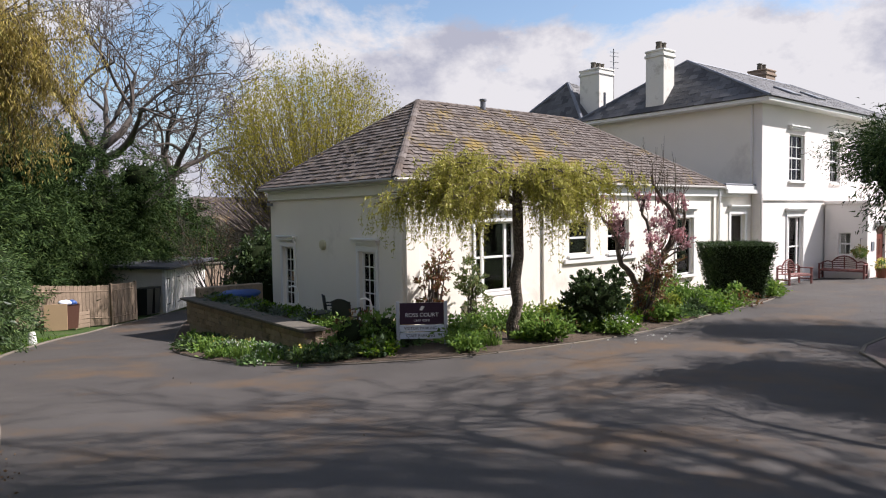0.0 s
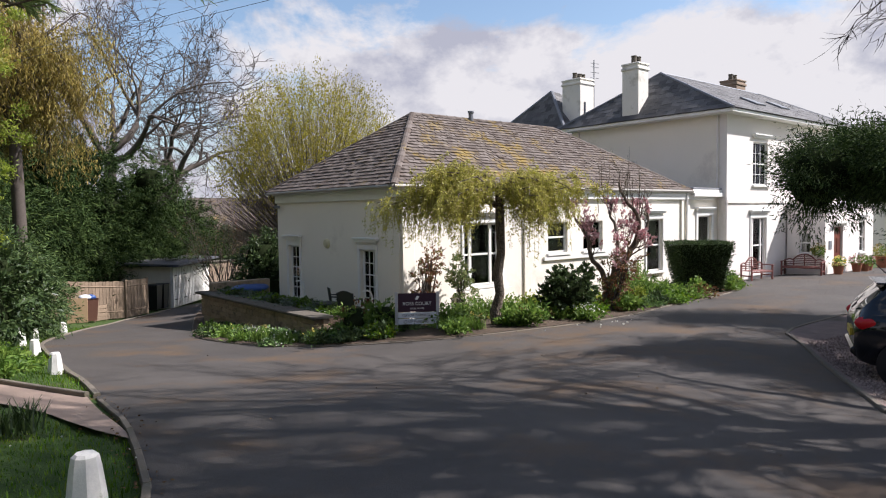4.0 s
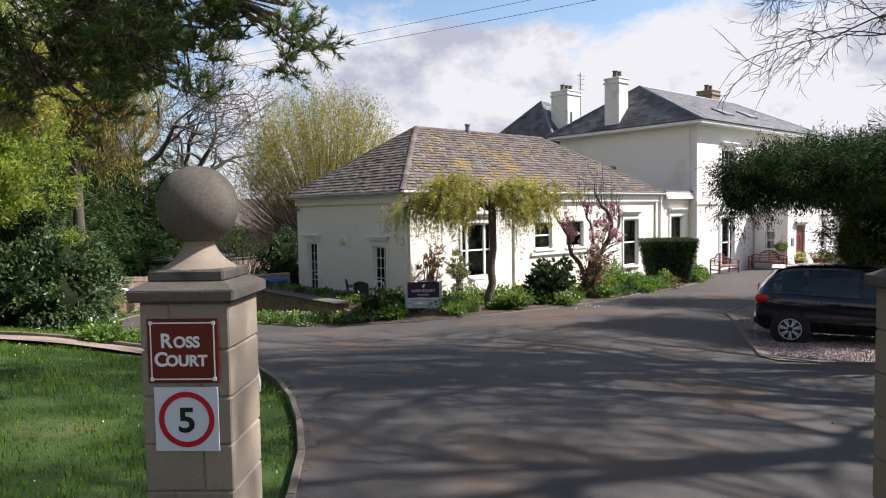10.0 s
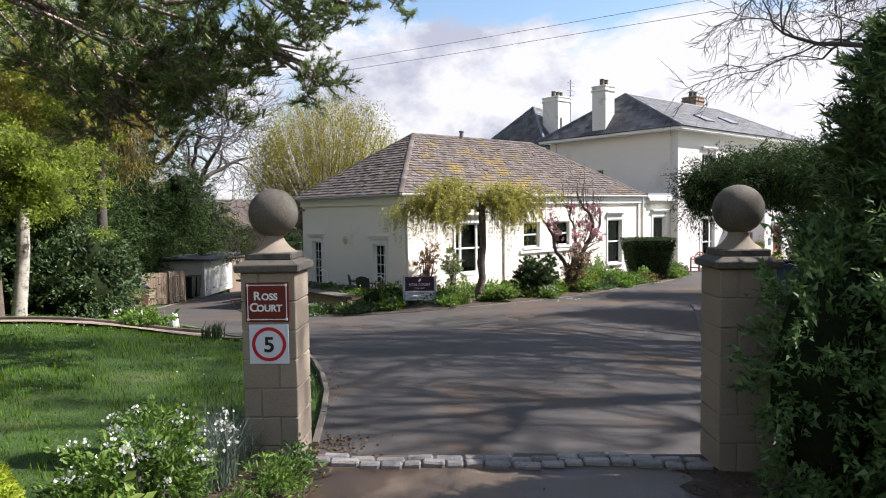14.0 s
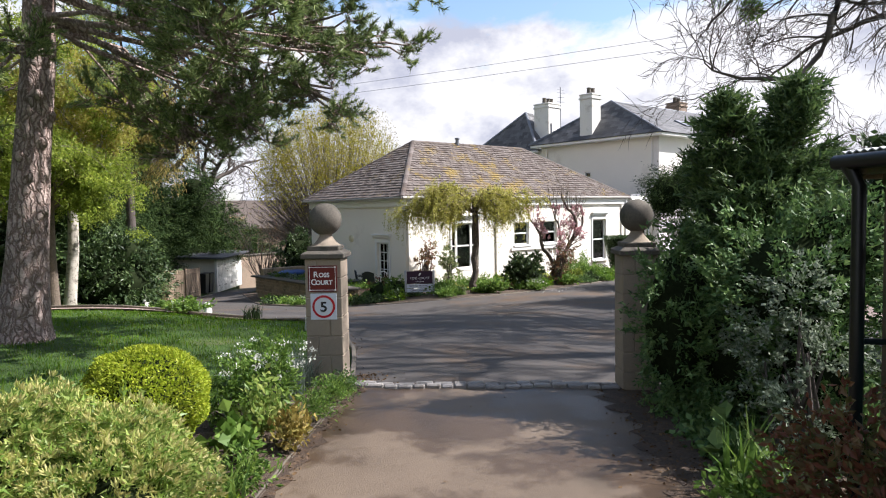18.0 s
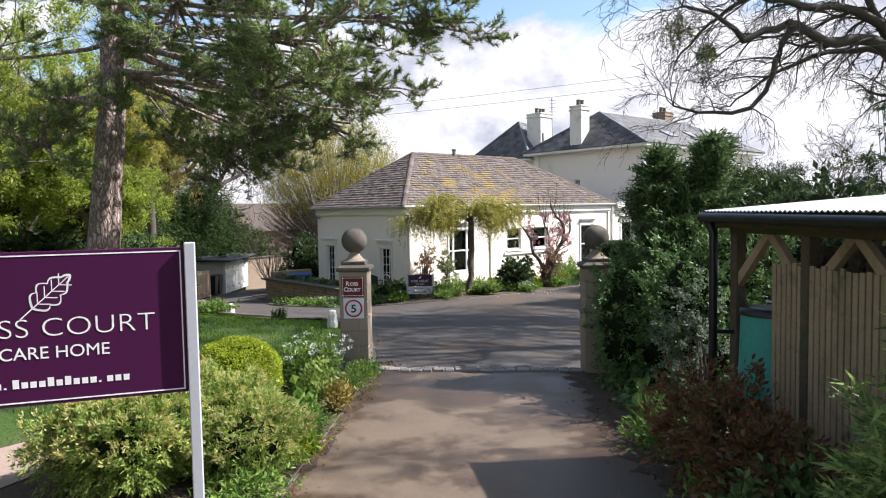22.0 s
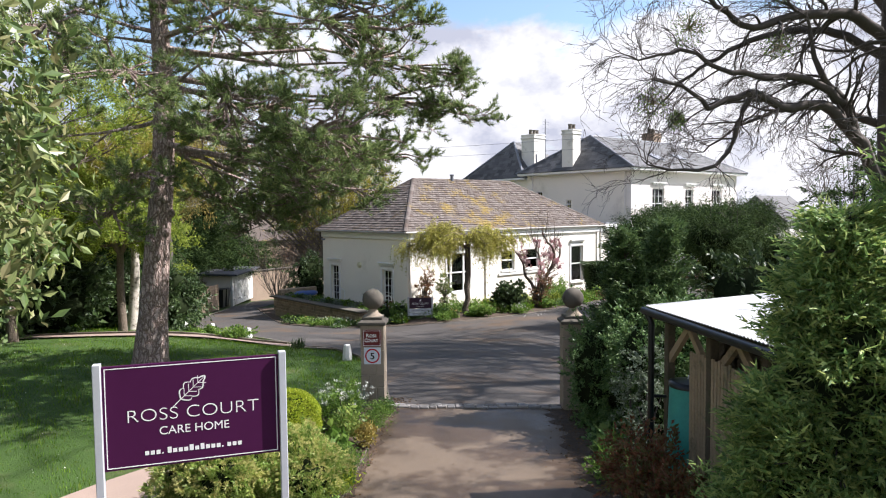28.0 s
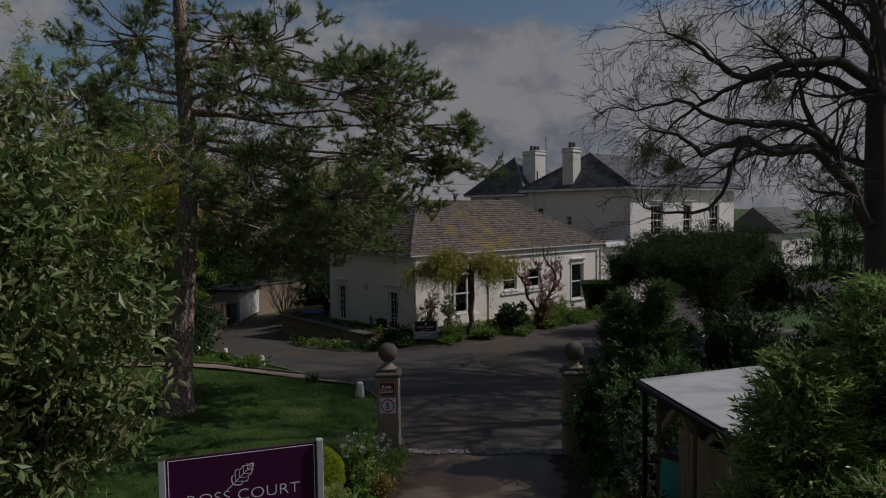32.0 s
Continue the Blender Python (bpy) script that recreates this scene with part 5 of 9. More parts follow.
# bare and budding trees
def bare_tree(name, at, label, height, radius, seed, spec, material, leaf=None, leaf_n=0, leaf_size=0.1, lean=(0, 0, 1), trunk_part=0.3, droop=0.0, slim=0.4, extra=None):
    rng = np.random.default_rng(seed)
    z = float(gz(*at))
    top = thing(name, (*at, z), label, "tree")
    g, out, tr = Geo(), [], Geo()
    fork = np.array([*at, z]) + np.array(lean) * height * trunk_part
    tube([(at[0], at[1], z - 0.3), (at[0], at[1], z + 0.15), np.array([*at, z]) * 0.5 + fork * 0.5 + rng.normal(0, 0.05, 3), fork], [radius * 1.35, radius * 1.08, radius * 0.92, radius * 0.8], 12, tr)
    part("trunk", tr, material, top, smooth=True)
    for k in range(spec["stems"]):
        a = 2 * np.pi * (k + rng.uniform(-0.3, 0.3)) / spec["stems"]
        o = spec["open"] * rng.uniform(0.6, 1.2)
        d = unit(np.array(lean) + np.array([math.cos(a) * o, math.sin(a) * o, 0.0]))
        grow(g, fork - [0, 0, 0.1], d, height * (1 - trunk_part) * spec.get("first", 0.5) * rng.uniform(0.85, 1.15), radius * 0.6, 0, rng, spec, out)
    for p, d, ln, r in extra or ():
        grow(g, p, d, ln, r, 0, rng, spec, out)
    part("branching", g, material, top, smooth=True)
    if leaf:
        tw = np.array([o[rng.integers(len(o))] for o in out])
        p = tw[rng.integers(len(tw), size=leaf_n)] + rng.normal(0, leaf_size * 1.2, (leaf_n, 3))
        part("crown", leaves(p, leaf_size, rng, None, 1.0, slim, droop), leaf, top)
    return top, out


OAK = {"kids": [4, 4, 4, 3, 3, 0], "ratio": [0.74, 0.7, 0.66, 0.6, 0.6], "spread": [0.65, 0.75, 0.8, 0.8, 0.8], "lift": [0.0, 0.02, 0.03, 0.04, 0.03], "sides": [8, 6, 5, 4, 3, 3], "wob": [0.24, 0.28, 0.3, 0.28, 0.25, 0.2], "stems": 4, "open": 0.85, "from": 0.35, "first": 0.4, "least": 0.02, "thick": 1.05}
bare_tree("oak_tree", (8.6, 40.0), "tall leafless oak with spreading crooked limbs behind the outbuilding", 23.0, 0.4, 5, OAK, M_TWIG, trunk_part=0.36)
bare_tree("oak_tree", (12.0, 42.5), "leafless oak leaning out behind the outbuilding", 18.5, 0.34, 6, OAK, M_TWIG, lean=(0.12, -0.05, 1), trunk_part=0.42)
LIME = {"thick": 1.15, "least": 0.008, "kids": [5, 5, 4, 4, 0], "ratio": [0.68, 0.62, 0.6, 0.62], "spread": [0.8, 0.85, 0.85, 0.8], "lift": [-0.01, -0.02, -0.03, -0.02, 0.0], "sides": [8, 6, 4, 3, 3], "wob": [0.12, 0.2, 0.22, 0.22, 0.2], "stems": 5, "open": 0.55, "from": 0.25, "first": 0.5}
TWIGS = {"thick": 1.0, "least": 0.007, "kids": [4, 4, 3, 0], "ratio": [0.66, 0.62, 0.6], "spread": [0.6, 0.65, 0.7], "lift": [-0.05, -0.07, -0.05, 0.02], "sides": [5, 4, 3, 3], "wob": [0.2, 0.2, 0.2, 0.15], "from": 0.2}
rng = np.random.default_rng(9)
ltree = thing("lime_tree", (12.65, -5.1, float(gz(12.65, -5.1))), "large leafless tree with drooping twigs and balls of mistletoe", "tree")
part("trunk", tube([(12.55, -5.15, float(gz(12.65, -5.1)) - 0.3), (12.6, -5.12, 1.0), (12.63, -5.1, 3.1), (12.71, -4.98, 5.7), (12.8, -4.91, 7.7), (13.3, -4.75, 10.2), (13.75, -4.7, 12.8), (13.9, -4.6, 16.0)], [0.52, 0.4, 0.36, 0.33, 0.28, 0.2, 0.14, 0.03], 14), M_TWIG, ltree, smooth=True)
g, lout = Geo(), []
BOUGHS = [(0.2, (12.3, -4.9, 4.1), (11.5, -4.5, 5.5), (10.8, -4.2, 6.6), (10.15, -3.95, 7.2), (9.7, -3.8, 8.6)),
         (0.17, (12.7, -4.8, 8.3), (11.75, -4.4, 8.8), (10.65, -4.0, 8.8), (9.4, -3.45, 8.6), (8.3, -3.0, 8.25), (7.7, -2.75, 8.4), (6.7, -2.35, 9.0), (5.9, -2.0, 9.25)),
         (0.17, (11.75, -4.6, 5.2), (11.0, -4.3, 5.9), (10.4, -4.0, 6.3), (9.15, -3.4, 6.2), (8.4, -3.1, 6.55), (7.5, -2.7, 6.3), (6.9, -2.5, 6.1), (6.15, -2.2, 6.6), (5.4, -1.85, 6.7)),
         (0.085, (8.4, -3.1, 6.55), (8.1, -2.8, 6.1), (7.85, -2.6, 5.0), (7.5, -2.35, 4.6), (6.8, -1.85, 4.5), (5.9, -1.35, 4.65)),
         (0.12, (10.95, -4.3, 6.35), (10.2, -4.0, 6.8), (9.5, -3.6, 7.0), (8.85, -3.35, 6.9), (8.1, -3.1, 6.95), (7.2, -2.65, 7.1), (6.3, -2.1, 7.5), (5.15, -1.55, 7.2)),
         (0.15, (13.05, -4.75, 9.2), (12.9, -4.1, 10.1), (12.6, -3.45, 11.0), (11.75, -2.6, 11.5), (10.6, -1.9, 11.65), (9.4, -1.25, 11.3)),
         (0.15, (13.3, -4.75, 10.2), (12.0, -5.0, 11.4), (10.4, -5.0, 12.0), (8.8, -4.6, 12.0), (7.4, -4.0, 11.6)),
         (0.14, (12.8, -4.9, 7.7), (12.2, -3.6, 8.6), (11.6, -2.2, 8.8), (11.2, -0.9, 8.4), (10.9, 0.4, 7.7), (10.8, 1.4, 6.8)),
         (0.12, (12.7, -5.0, 5.7), (12.6, -3.6, 6.4), (12.7, -2.2, 6.6), (12.4, -0.8, 6.2), (12.2, 0.4, 5.4)),
         (0.13, (13.7, -4.7, 12.6), (12.8, -3.6, 13.6), (11.6, -2.6, 14.0), (10.4, -1.6, 13.6))]
for r0, *line in BOUGHS:
    ln = rounded(line, 0.3, False) + 0.0
    ln[1:-1] += rng.normal(0, 0.025, (len(ln) - 2, 3))
    rad = r0 * np.linspace(1, 0.14, len(ln)) + 0.008
    tube(ln, rad, 8, g)
    for k in range(2, len(ln)):
        for _ in range(1 if k < len(ln) - 1 else 3):
            if rng.random() < 0.85:
                d = unit(ln[k] - ln[k - 1])
                side = unit(np.cross(d, rng.normal(size=3)))
                grow(g, ln[k], unit(d * 0.8 + side * 0.75 + [0, 0, 0.15]), rng.uniform(0.7, 1.7), max(0.016, rad[k] * 0.42), 0, rng, TWIGS, lout)
# extra crown stems above the view, thick-twigged to deepen shade on the road
for k in range(10):
    a = 2 * np.pi * k / 10 + 0.3
    grow(g, (13.4 + 0.05 * k, -4.72, 9.8 + 0.45 * k), (math.cos(a), math.sin(a), 0.75), 4.4, 0.13, 0, rng, {**LIME, "kids": [5, 5, 4, 3, 0], "least": 0.02, "thick": 1.15, "lift": [0.03, 0.0, -0.02, -0.02, 0.0]}, lout)
part("branching", g, M_TWIG, ltree, smooth=True)
# added second tree, trunk out of view, its crown thickened to cast shade
bare_tree("lime_tree", (10.4, -6.8), "large leafless tree mostly out of view, added to shade the drive", 18.5, 0.4, 10, {**LIME, "kids": [5, 5, 4, 4, 0], "thick": 1.1, "least": 0.022, "lift": [0.04, 0.02, 0.0, 0.0, 0.0]}, M_TWIG, trunk_part=0.28)
CEDAR = [(rz_, 4.6 - 0.5 * rz_) for rz_ in (1.6, 2.8, 3.9, 5.0, 6.0, 7.0, 7.8)]
bush("cedar_tree", (20.5, -1.8), "dark spreading conifer beyond the parking bay", "tree", [(0.6 * math.cos(5 * h), 0.6 * math.sin(5 * h), h, r, r, 0.42) for h, r in CEDAR], 22000, 0.2, L_YEWDARK, 125, core=False, slim=0.2, rough=0.4, inner=0.1, stems=20)
rng = np.random.default_rng(21)
for mx, my, mz, mr in ((5.65, -1.65, 6.2, 0.42), (6.5, -2.15, 8.1, 0.5), (6.5, -2.15, 9.3, 0.45), (9.4, -3.4, 9.4, 0.5), (8.85, -3.45, 7.75, 0.35), (6.45, -1.85, 5.8, 0.22)):
    mt = thing("mistletoe", (mx, my, mz), "ball of green mistletoe hanging in the bare limbs", "mistletoe", "mistletoe balls")
    p, d = lump((mx, my, mz), (mr,) * 3, 700, rng, 0.2, 0.2)
    part("foliage", leaves(p, 0.07, rng, d, 1.0, 0.3), L_GREEN, mt)
    s = Geo()
    for _ in range(40):
        e = np.array([mx, my, mz]) + unit(rng.normal(size=3)) * mr * 0.95
        tube([(mx, my, mz), e * 0.5 + np.array([mx, my, mz]) * 0.5 + rng.normal(0, 0.04, 3), e], [0.012, 0.008, 0.004], 3, s)
    part("stem_growth", s, M_TWIGPALE, mt)
POLL = {"kids": [7, 7, 5, 0], "ratio": [0.72, 0.62, 0.55], "spread": [0.38, 0.42, 0.5], "lift": [0.06, 0.06, 0.05, 0.03], "sides": [6, 4, 3, 3], "wob": [0.05, 0.07, 0.08, 0.08], "stems": 12, "open": 0.75, "from": 0.2, "first": 0.52}
rng = np.random.default_rng(13)
bx, by = 14.6, 27.2
bz = float(gz(bx, by))
bud = thing("willow_tree", (bx, by, bz), "broad budding willow, a dome of fine yellowish twigs", "tree")
head = np.array([bx, by, bz + 1.6])
g, lf = Geo(), []
tube([(bx, by, bz - 0.2), (bx, by, bz + 0.9), head], [0.5, 0.42, 0.4], 10, g)
for k in range(1250):
    a, e = rng.uniform(0, 2 * np.pi), math.acos(rng.uniform(0.28, 1.0))
    d = np.array([math.cos(a) * math.sin(e), math.sin(a) * math.sin(e), math.cos(e)])
    reach = ((math.sin(e) / 4.7) ** 2.7 + (math.cos(e) / 9.2) ** 2.7) ** (-1 / 2.7) * rng.uniform(0.82, 1.0)
    tip = head + d * reach
    mid = head + d * reach * 0.45 + np.array([d[0], d[1], -0.25]) * 0.35
    u = np.linspace(0, 1, 6)[:, None]
    st = head * (1 - u) ** 2 + 2 * mid * u * (1 - u) + tip * u**2 + rng.normal(0, 0.05, (6, 3))
    tube(st, np.linspace(0.035, 0.006, 6) * rng.uniform(0.6, 1.4), 3, g)
    nl = int(95 * min(1.0, max(0.04, 1.9 * d[2] - 0.75)))
    lf.append(st[3] + (st[5] - st[3]) * rng.uniform(0.1, 1.03, (nl, 1)) + rng.normal(0, 0.14, (nl, 3)))
    for q in range(3):
        b = st[rng.integers(2, 6)]
        t_ = b + (unit(d + rng.normal(0, 0.28, 3)) + [0, 0, 0.3]) * rng.uniform(0.25, 0.5)
        tube([b, (b + t_) / 2 + rng.normal(0, 0.03, 3), t_], [0.008, 0.006, 0.004], 3, g)
        if d[2] > 0.5:
            lf.append(b + (t_ - b) * rng.uniform(0.2, 1.05, (10, 1)) + rng.normal(0, 0.06, (10, 3)))
a, c = rng.uniform(0, 2 * np.pi, 42000), rng.uniform(0.62, 1.0, 42000)
e = np.sqrt(1 - c * c)
reach = ((e / 4.8) ** 2.7 + (c / 9.3) ** 2.7) ** (-1 / 2.7) * rng.uniform(0.7, 1.0, 42000) ** 0.5 * (1 + 0.05 * np.sin(a * 7 + c * 9) + 0.04 * np.sin(a * 17 - c * 23))
lf.append(head + np.stack([np.cos(a) * e, np.sin(a) * e, c], 1) * reach[:, None])
lf = np.concatenate(lf)
lf = lf[rng.random(len(lf)) < np.clip((lf[:, 2] - head[2] - 2.6 + 0.9 * np.sin(lf[:, 0] * 1.7 + lf[:, 1])) / 3.6, 0.03, 1.0)]
part("branching", g, M_TWIG, bud)
part("crown", leaves(lf, 0.1, rng, [[0, 0, 1.0]] * len(lf), 1.2, 0.36), L_POLLARD, bud)
SLIM = {"kids": [6, 5, 4, 0], "ratio": [0.6, 0.6, 0.6], "spread": [0.85, 0.8, 0.8], "lift": [0.03, 0.0, -0.04, -0.06], "sides": [6, 4, 3, 3], "wob": [0.12, 0.16, 0.18, 0.15], "stems": 5, "open": 0.8, "from": 0.15, "first": 0.55}
bare_tree("birch_tree", (-2.3, 14.5), "slender pale-stemmed tree in fresh yellow-green leaf", 9.5, 0.17, 17, {**SLIM, "open": 0.5, "first": 0.42}, M_BIRCH, L_CATKIN, 60000, 0.095, lean=(0.06, 0.0, 1), trunk_part=0.36)
bare_tree("hazel_tree", (-5.4, 17.5), "tree in fresh yellow-green leaf at the edge of the lawn", 12.5, 0.2, 18, SLIM, M_BARK, L_SPRING, 66000, 0.095, trunk_part=0.25)
bare_tree("maple_tree", (-6.2, 13.2), "young tree in fresh yellow-green leaf above the laurels", 11.0, 0.15, 19, SLIM, M_BARK, L_SPRING, 66000, 0.095, trunk_part=0.25)
bare_tree("maple_tree", (-2.9, 13.5), "young tree in fresh yellow-green leaf with drooping ends", 7.0, 0.14, 20, {**SLIM, "lift": [0.03, -0.02, -0.08, -0.12], "open": 0.9, "first": 0.42}, M_BARK, L_SPRING, 52000, 0.095, trunk_part=0.4)
bare_tree("maple_tree", (-4.2, 19.6), "tree in fresh green leaf behind the birch", 10.5, 0.2, 24, {**SLIM, "open": 0.9}, M_BARK, L_SPRING, 66000, 0.095, trunk_part=0.2)
bare_tree("weeping_tree", (1.4, 21.2), "weeping tree hung with golden-brown catkins", 14.0, 0.2, 23, {**SLIM, "kids": [6, 5, 5, 0], "ratio": [0.6, 0.75, 0.8], "lift": [0.1, -0.1, -0.55, -0.8], "stems": 8, "open": 0.35, "first": 0.32}, M_TWIG, L_GOLD, 46000, 0.14, trunk_part=0.45, droop=1.4, slim=0.2)
bare_tree("twiggy_tree", (9.6, 26.2), "brown leafless shrub tree beside the outbuilding", 4.2, 0.07, 29, {**POLL, "kids": [4, 4, 3, 0]}, M_TWIG, L_RED, 1500, 0.06, trunk_part=0.1)
for k, (x, y, h) in enumerate(((34.0, -10.0, 9), (44.0, -2.0, 11), (52.0, 10.0, 12), (26.0, -14.0, 11))):
    bare_tree("distant_tree", (x, y), "leafless tree with fine twigs beyond the parking bay", h, 0.25, 40 + k, {**OAK, "kids": [4, 4, 4, 3, 0]}, M_TWIG, trunk_part=0.25)

# evergreens round the lawn and the outbuilding
E_ = [(3.2, 31.6, 2.4, 6.9), (5.6, 34.0, 2.9, 7.4), (8.2, 37.0, 3.2, 6.9), (11.0, 39.0, 3.2, 6.2), (13.6, 41.0, 2.8, 5.2), (0.2, 26.4, 2.3, 7.2), (1.8, 33.0, 2.6, 7.8)]
for k, (x, y, r, h) in enumerate(E_):
    rr = np.random.default_rng(60 + k)
    lumps_ = [(rr.uniform(-0.5, 0.5) * r, rr.uniform(-0.5, 0.5) * r, 1.1 * h * t, r * (1.05 - 0.62 * t), r * (1.05 - 0.62 * t), h * 0.2) for t in (0.14, 0.3, 0.45, 0.6, 0.74, 0.88)]
    bush("yew_tree", (x, y), "dark dense yew with drooping sprays", "tree", lumps_, 62000, 0.2, L_YEWDARK, 60 + k, droop=0.35, slim=0.22, rough=0.4, dense=0.5)
bush("yew_tree", (1.1, 23.3), "low dark yew beside the bins", "tree", [(0, 0, 0.9, 1.8, 1.7, 1.2), (0.3, 0.2, 2.0, 1.35, 1.3, 1.1), (-0.6, 0, 2.3, 1.2, 1.2, 1.0), (0.0, -0.6, 1.2, 1.4, 1.2, 1.1)], 15000, 0.15, L_YEWDARK, 75, droop=0.25, slim=0.25, rough=0.3)
bush("yew_tree", (1.3, 20.0), "low dark yew with feathery sprays before the fence", "tree", [(0, 0, 0.8, 1.1, 1.1, 1.0), (-0.3, 0.2, 1.7, 0.95, 0.95, 0.9), (-0.5, 0.4, 2.5, 0.7, 0.7, 0.8)], 16000, 0.13, L_YEW, 76, droop=0.3, slim=0.25, rough=0.3, dense=0.6)
bush("laurel_bush", (-0.6, 16.4), "dark glossy evergreen bush under the birch", "bush", [(0, 0, 0.9, 1.5, 1.4, 1.1), (0.5, 0.4, 1.7, 1.1, 1.1, 0.8), (-1.0, 0.5, 1.3, 1.0, 1.0, 1.0)], 9000, 0.16, L_DARK, 71)
bush("laurel_bush", (-0.9, 17.4), "dark evergreen shrub at the foot of the weeping tree", "bush", [(0, 0, 0.8, 1.3, 1.3, 1.0), (-0.9, 0.3, 1.4, 1.2, 1.2, 1.2), (0.5, 1.0, 1.0, 1.1, 1.1, 1.0)], 7000, 0.18, L_YEWDARK, 72)
for k, (x, y, r, h) in enumerate(((-4.6, 16.5, 2.0, 2.8), (-8.0, 15.0, 2.6, 3.6), (-11.5, 12.5, 2.8, 3.8), (-14.0, 8.5, 2.8, 4.0), (-16.0, 3.5, 3.0, 4.4), (-17.0, -2.0, 3.0, 4.6), (-10.5, 19.5, 3.4, 7.5), (-15.5, 15.5, 3.6, 8.5), (-5.5, 22.0, 3.2, 8.0), (-18.5, 8.0, 3.6, 8.5))):
    bush("shrub_border", (x, y), "dark mixed evergreen shrubs along the lawn's edge", "shrub", [(0, 0, h * 0.35, r, r, h * 0.4), (0.5 * r, 0.3, h * 0.65, 0.7 * r, 0.7 * r, h * 0.35), (-0.5 * r, -0.2, h * 0.6, 0.7 * r, 0.7 * r, h * 0.4)], 7000, 0.24, (L_DARK, L_YEW, L_GREEN)[k % 3 if k < 6 else 1], 80 + k)
bush("evergreen_shrub", (9.7, 22.6), "rounded dark evergreen beside the annex", "bush", [(0, 0, 1.0, 1.1, 1.1, 1.2), (0.1, 0.2, 2.1, 0.9, 0.9, 1.0)], 5000, 0.15, L_DARK, 95)

# the spreading yew by the parking bay
rng = np.random.default_rng(31)
yx, yy = 14.8, 1.2
yz = float(gz(yx, yy))
yew = thing("yew_tree", (yx, yy, yz), "low spreading black-green yew beside the parking bay", "tree")
s = tube([(yx, yy, yz - 0.2), (yx, yy, yz + 0.8), (yx - 0.2, yy, yz + 1.8), (yx - 0.6, yy + 0.1, yz + 3.0)], [0.36, 0.3, 0.27, 0.15], 10)
lf = Geo()
dk = Geo()
for cx, cy, cz, rx, ry, rz_ in ((11.57, 3.05, 2.35, 0.72, 0.72, 0.82), (11.5, 1.3, 2.55, 1.0, 1.0, 0.6), (12.2, 0.4, 2.6, 1.3, 1.3, 0.66), (11.2, -0.6, 2.6, 1.1, 1.1, 0.62), (12.3, 2.35, 2.6, 1.0, 1.0, 0.6), (13.4, 2.25, 2.7, 1.4, 1.5, 0.6), (13.2, 1.4, 2.7, 1.15, 1.15, 0.6), (14.05, 0.75, 1.3, 0.8, 0.9, 1.3), (18.4, 2.8, 2.85, 2.2, 2.2, 1.0), (17.4, 4.6, 2.95, 1.6, 1.5, 0.7), (19.9, 1.4, 1.1, 1.5, 1.6, 1.7), (16.8, 1.2, 2.8, 1.7, 1.5, 0.9), (17.9, 2.4, 1.0, 1.2, 1.2, 1.5)):
    tube([(yx, yy, yz + 1.6), ((yx + cx) / 2, (yy + cy) / 2, cz - 0.1), (cx, cy, cz)], [0.06, 0.045, 0.03], 6, s)
    p, d = lump((cx, cy, cz), (rx, ry, rz_), int(13000 * rx), rng, 0.3, 0.5)
    hang = rng.random(len(p)) < 0.3
    p[hang, 2] -= rng.exponential(0.12, hang.sum()) * (0.6 + 0.4 * np.sin(p[hang, 0] * 5.1) * np.sin(p[hang, 1] * 4.3))
    p, d = gathered(p, d, rng, 0.1, 26)
    d[:, 2] -= 0.25
    lf.join(leaves(p, 0.085, rng, d, 0.9, 0.26, 0.25, tri=True))
    # black core for each lump, in place of the shade within the crown
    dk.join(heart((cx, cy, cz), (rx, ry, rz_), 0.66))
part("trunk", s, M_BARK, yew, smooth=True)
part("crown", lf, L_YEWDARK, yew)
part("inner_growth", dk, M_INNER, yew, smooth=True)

def sprays(top, cxx, cyy, z0, tall, reach, seed, n, material, size=0.07, rise=(0.1, 0.6), lean=(0.0, 0.0)):
    """A conifer's leader with flat sprays that sweep out and up, sparse at the top."""
    rng = np.random.default_rng(seed)

    def axis(t):
        return np.array([cxx + lean[0] * t * t, cyy + lean[1] * t * t, z0 + tall * t])

    part("trunk", tube([axis(-0.03), axis(0.4), axis(0.75), axis(1.0)], [0.07, 0.055, 0.03, 0.008], 8), M_BARK, top, smooth=True)
    tw, sp = Geo(), Geo()
    for k in range(n):
        t = rng.uniform(0.02, 1.0) ** 1.2
        a = rng.uniform(0, 2 * np.pi)
        ln = reach * ((1 - t) ** 0.7 + 0.16) * rng.uniform(0.55, 1.2)
        b = axis(t)
        d = np.array([math.cos(a), math.sin(a), rng.uniform(*rise)])
        pts = np.array([b, b + d * ln * 0.5, b + d * ln + [0, 0, -0.16 * ln]])
        tube(pts, [0.014, 0.009, 0.003], 4, tw)
        m = int(42 * ln) + 9
        u = rng.uniform(0.2, 1.05, m)[:, None]
        pos = pts[0] * (1 - u) ** 2 + 2 * pts[1] * u * (1 - u) + pts[2] * u**2 + rng.normal(0, 0.035, (m, 3))
        way = unit(d) + rng.normal(0, 0.5, (m, 3)) * [1, 1, 0.5]
        for q in range(7):
            sp.join(leaves(pos + unit(way) * 0.022 * q, size * 0.82, rng, way, 0.75, 0.32, 0.1, tri=True))
    part("twig_growth", tw, M_TWIG, top, smooth=True)
    part("crown", sp, material, top)


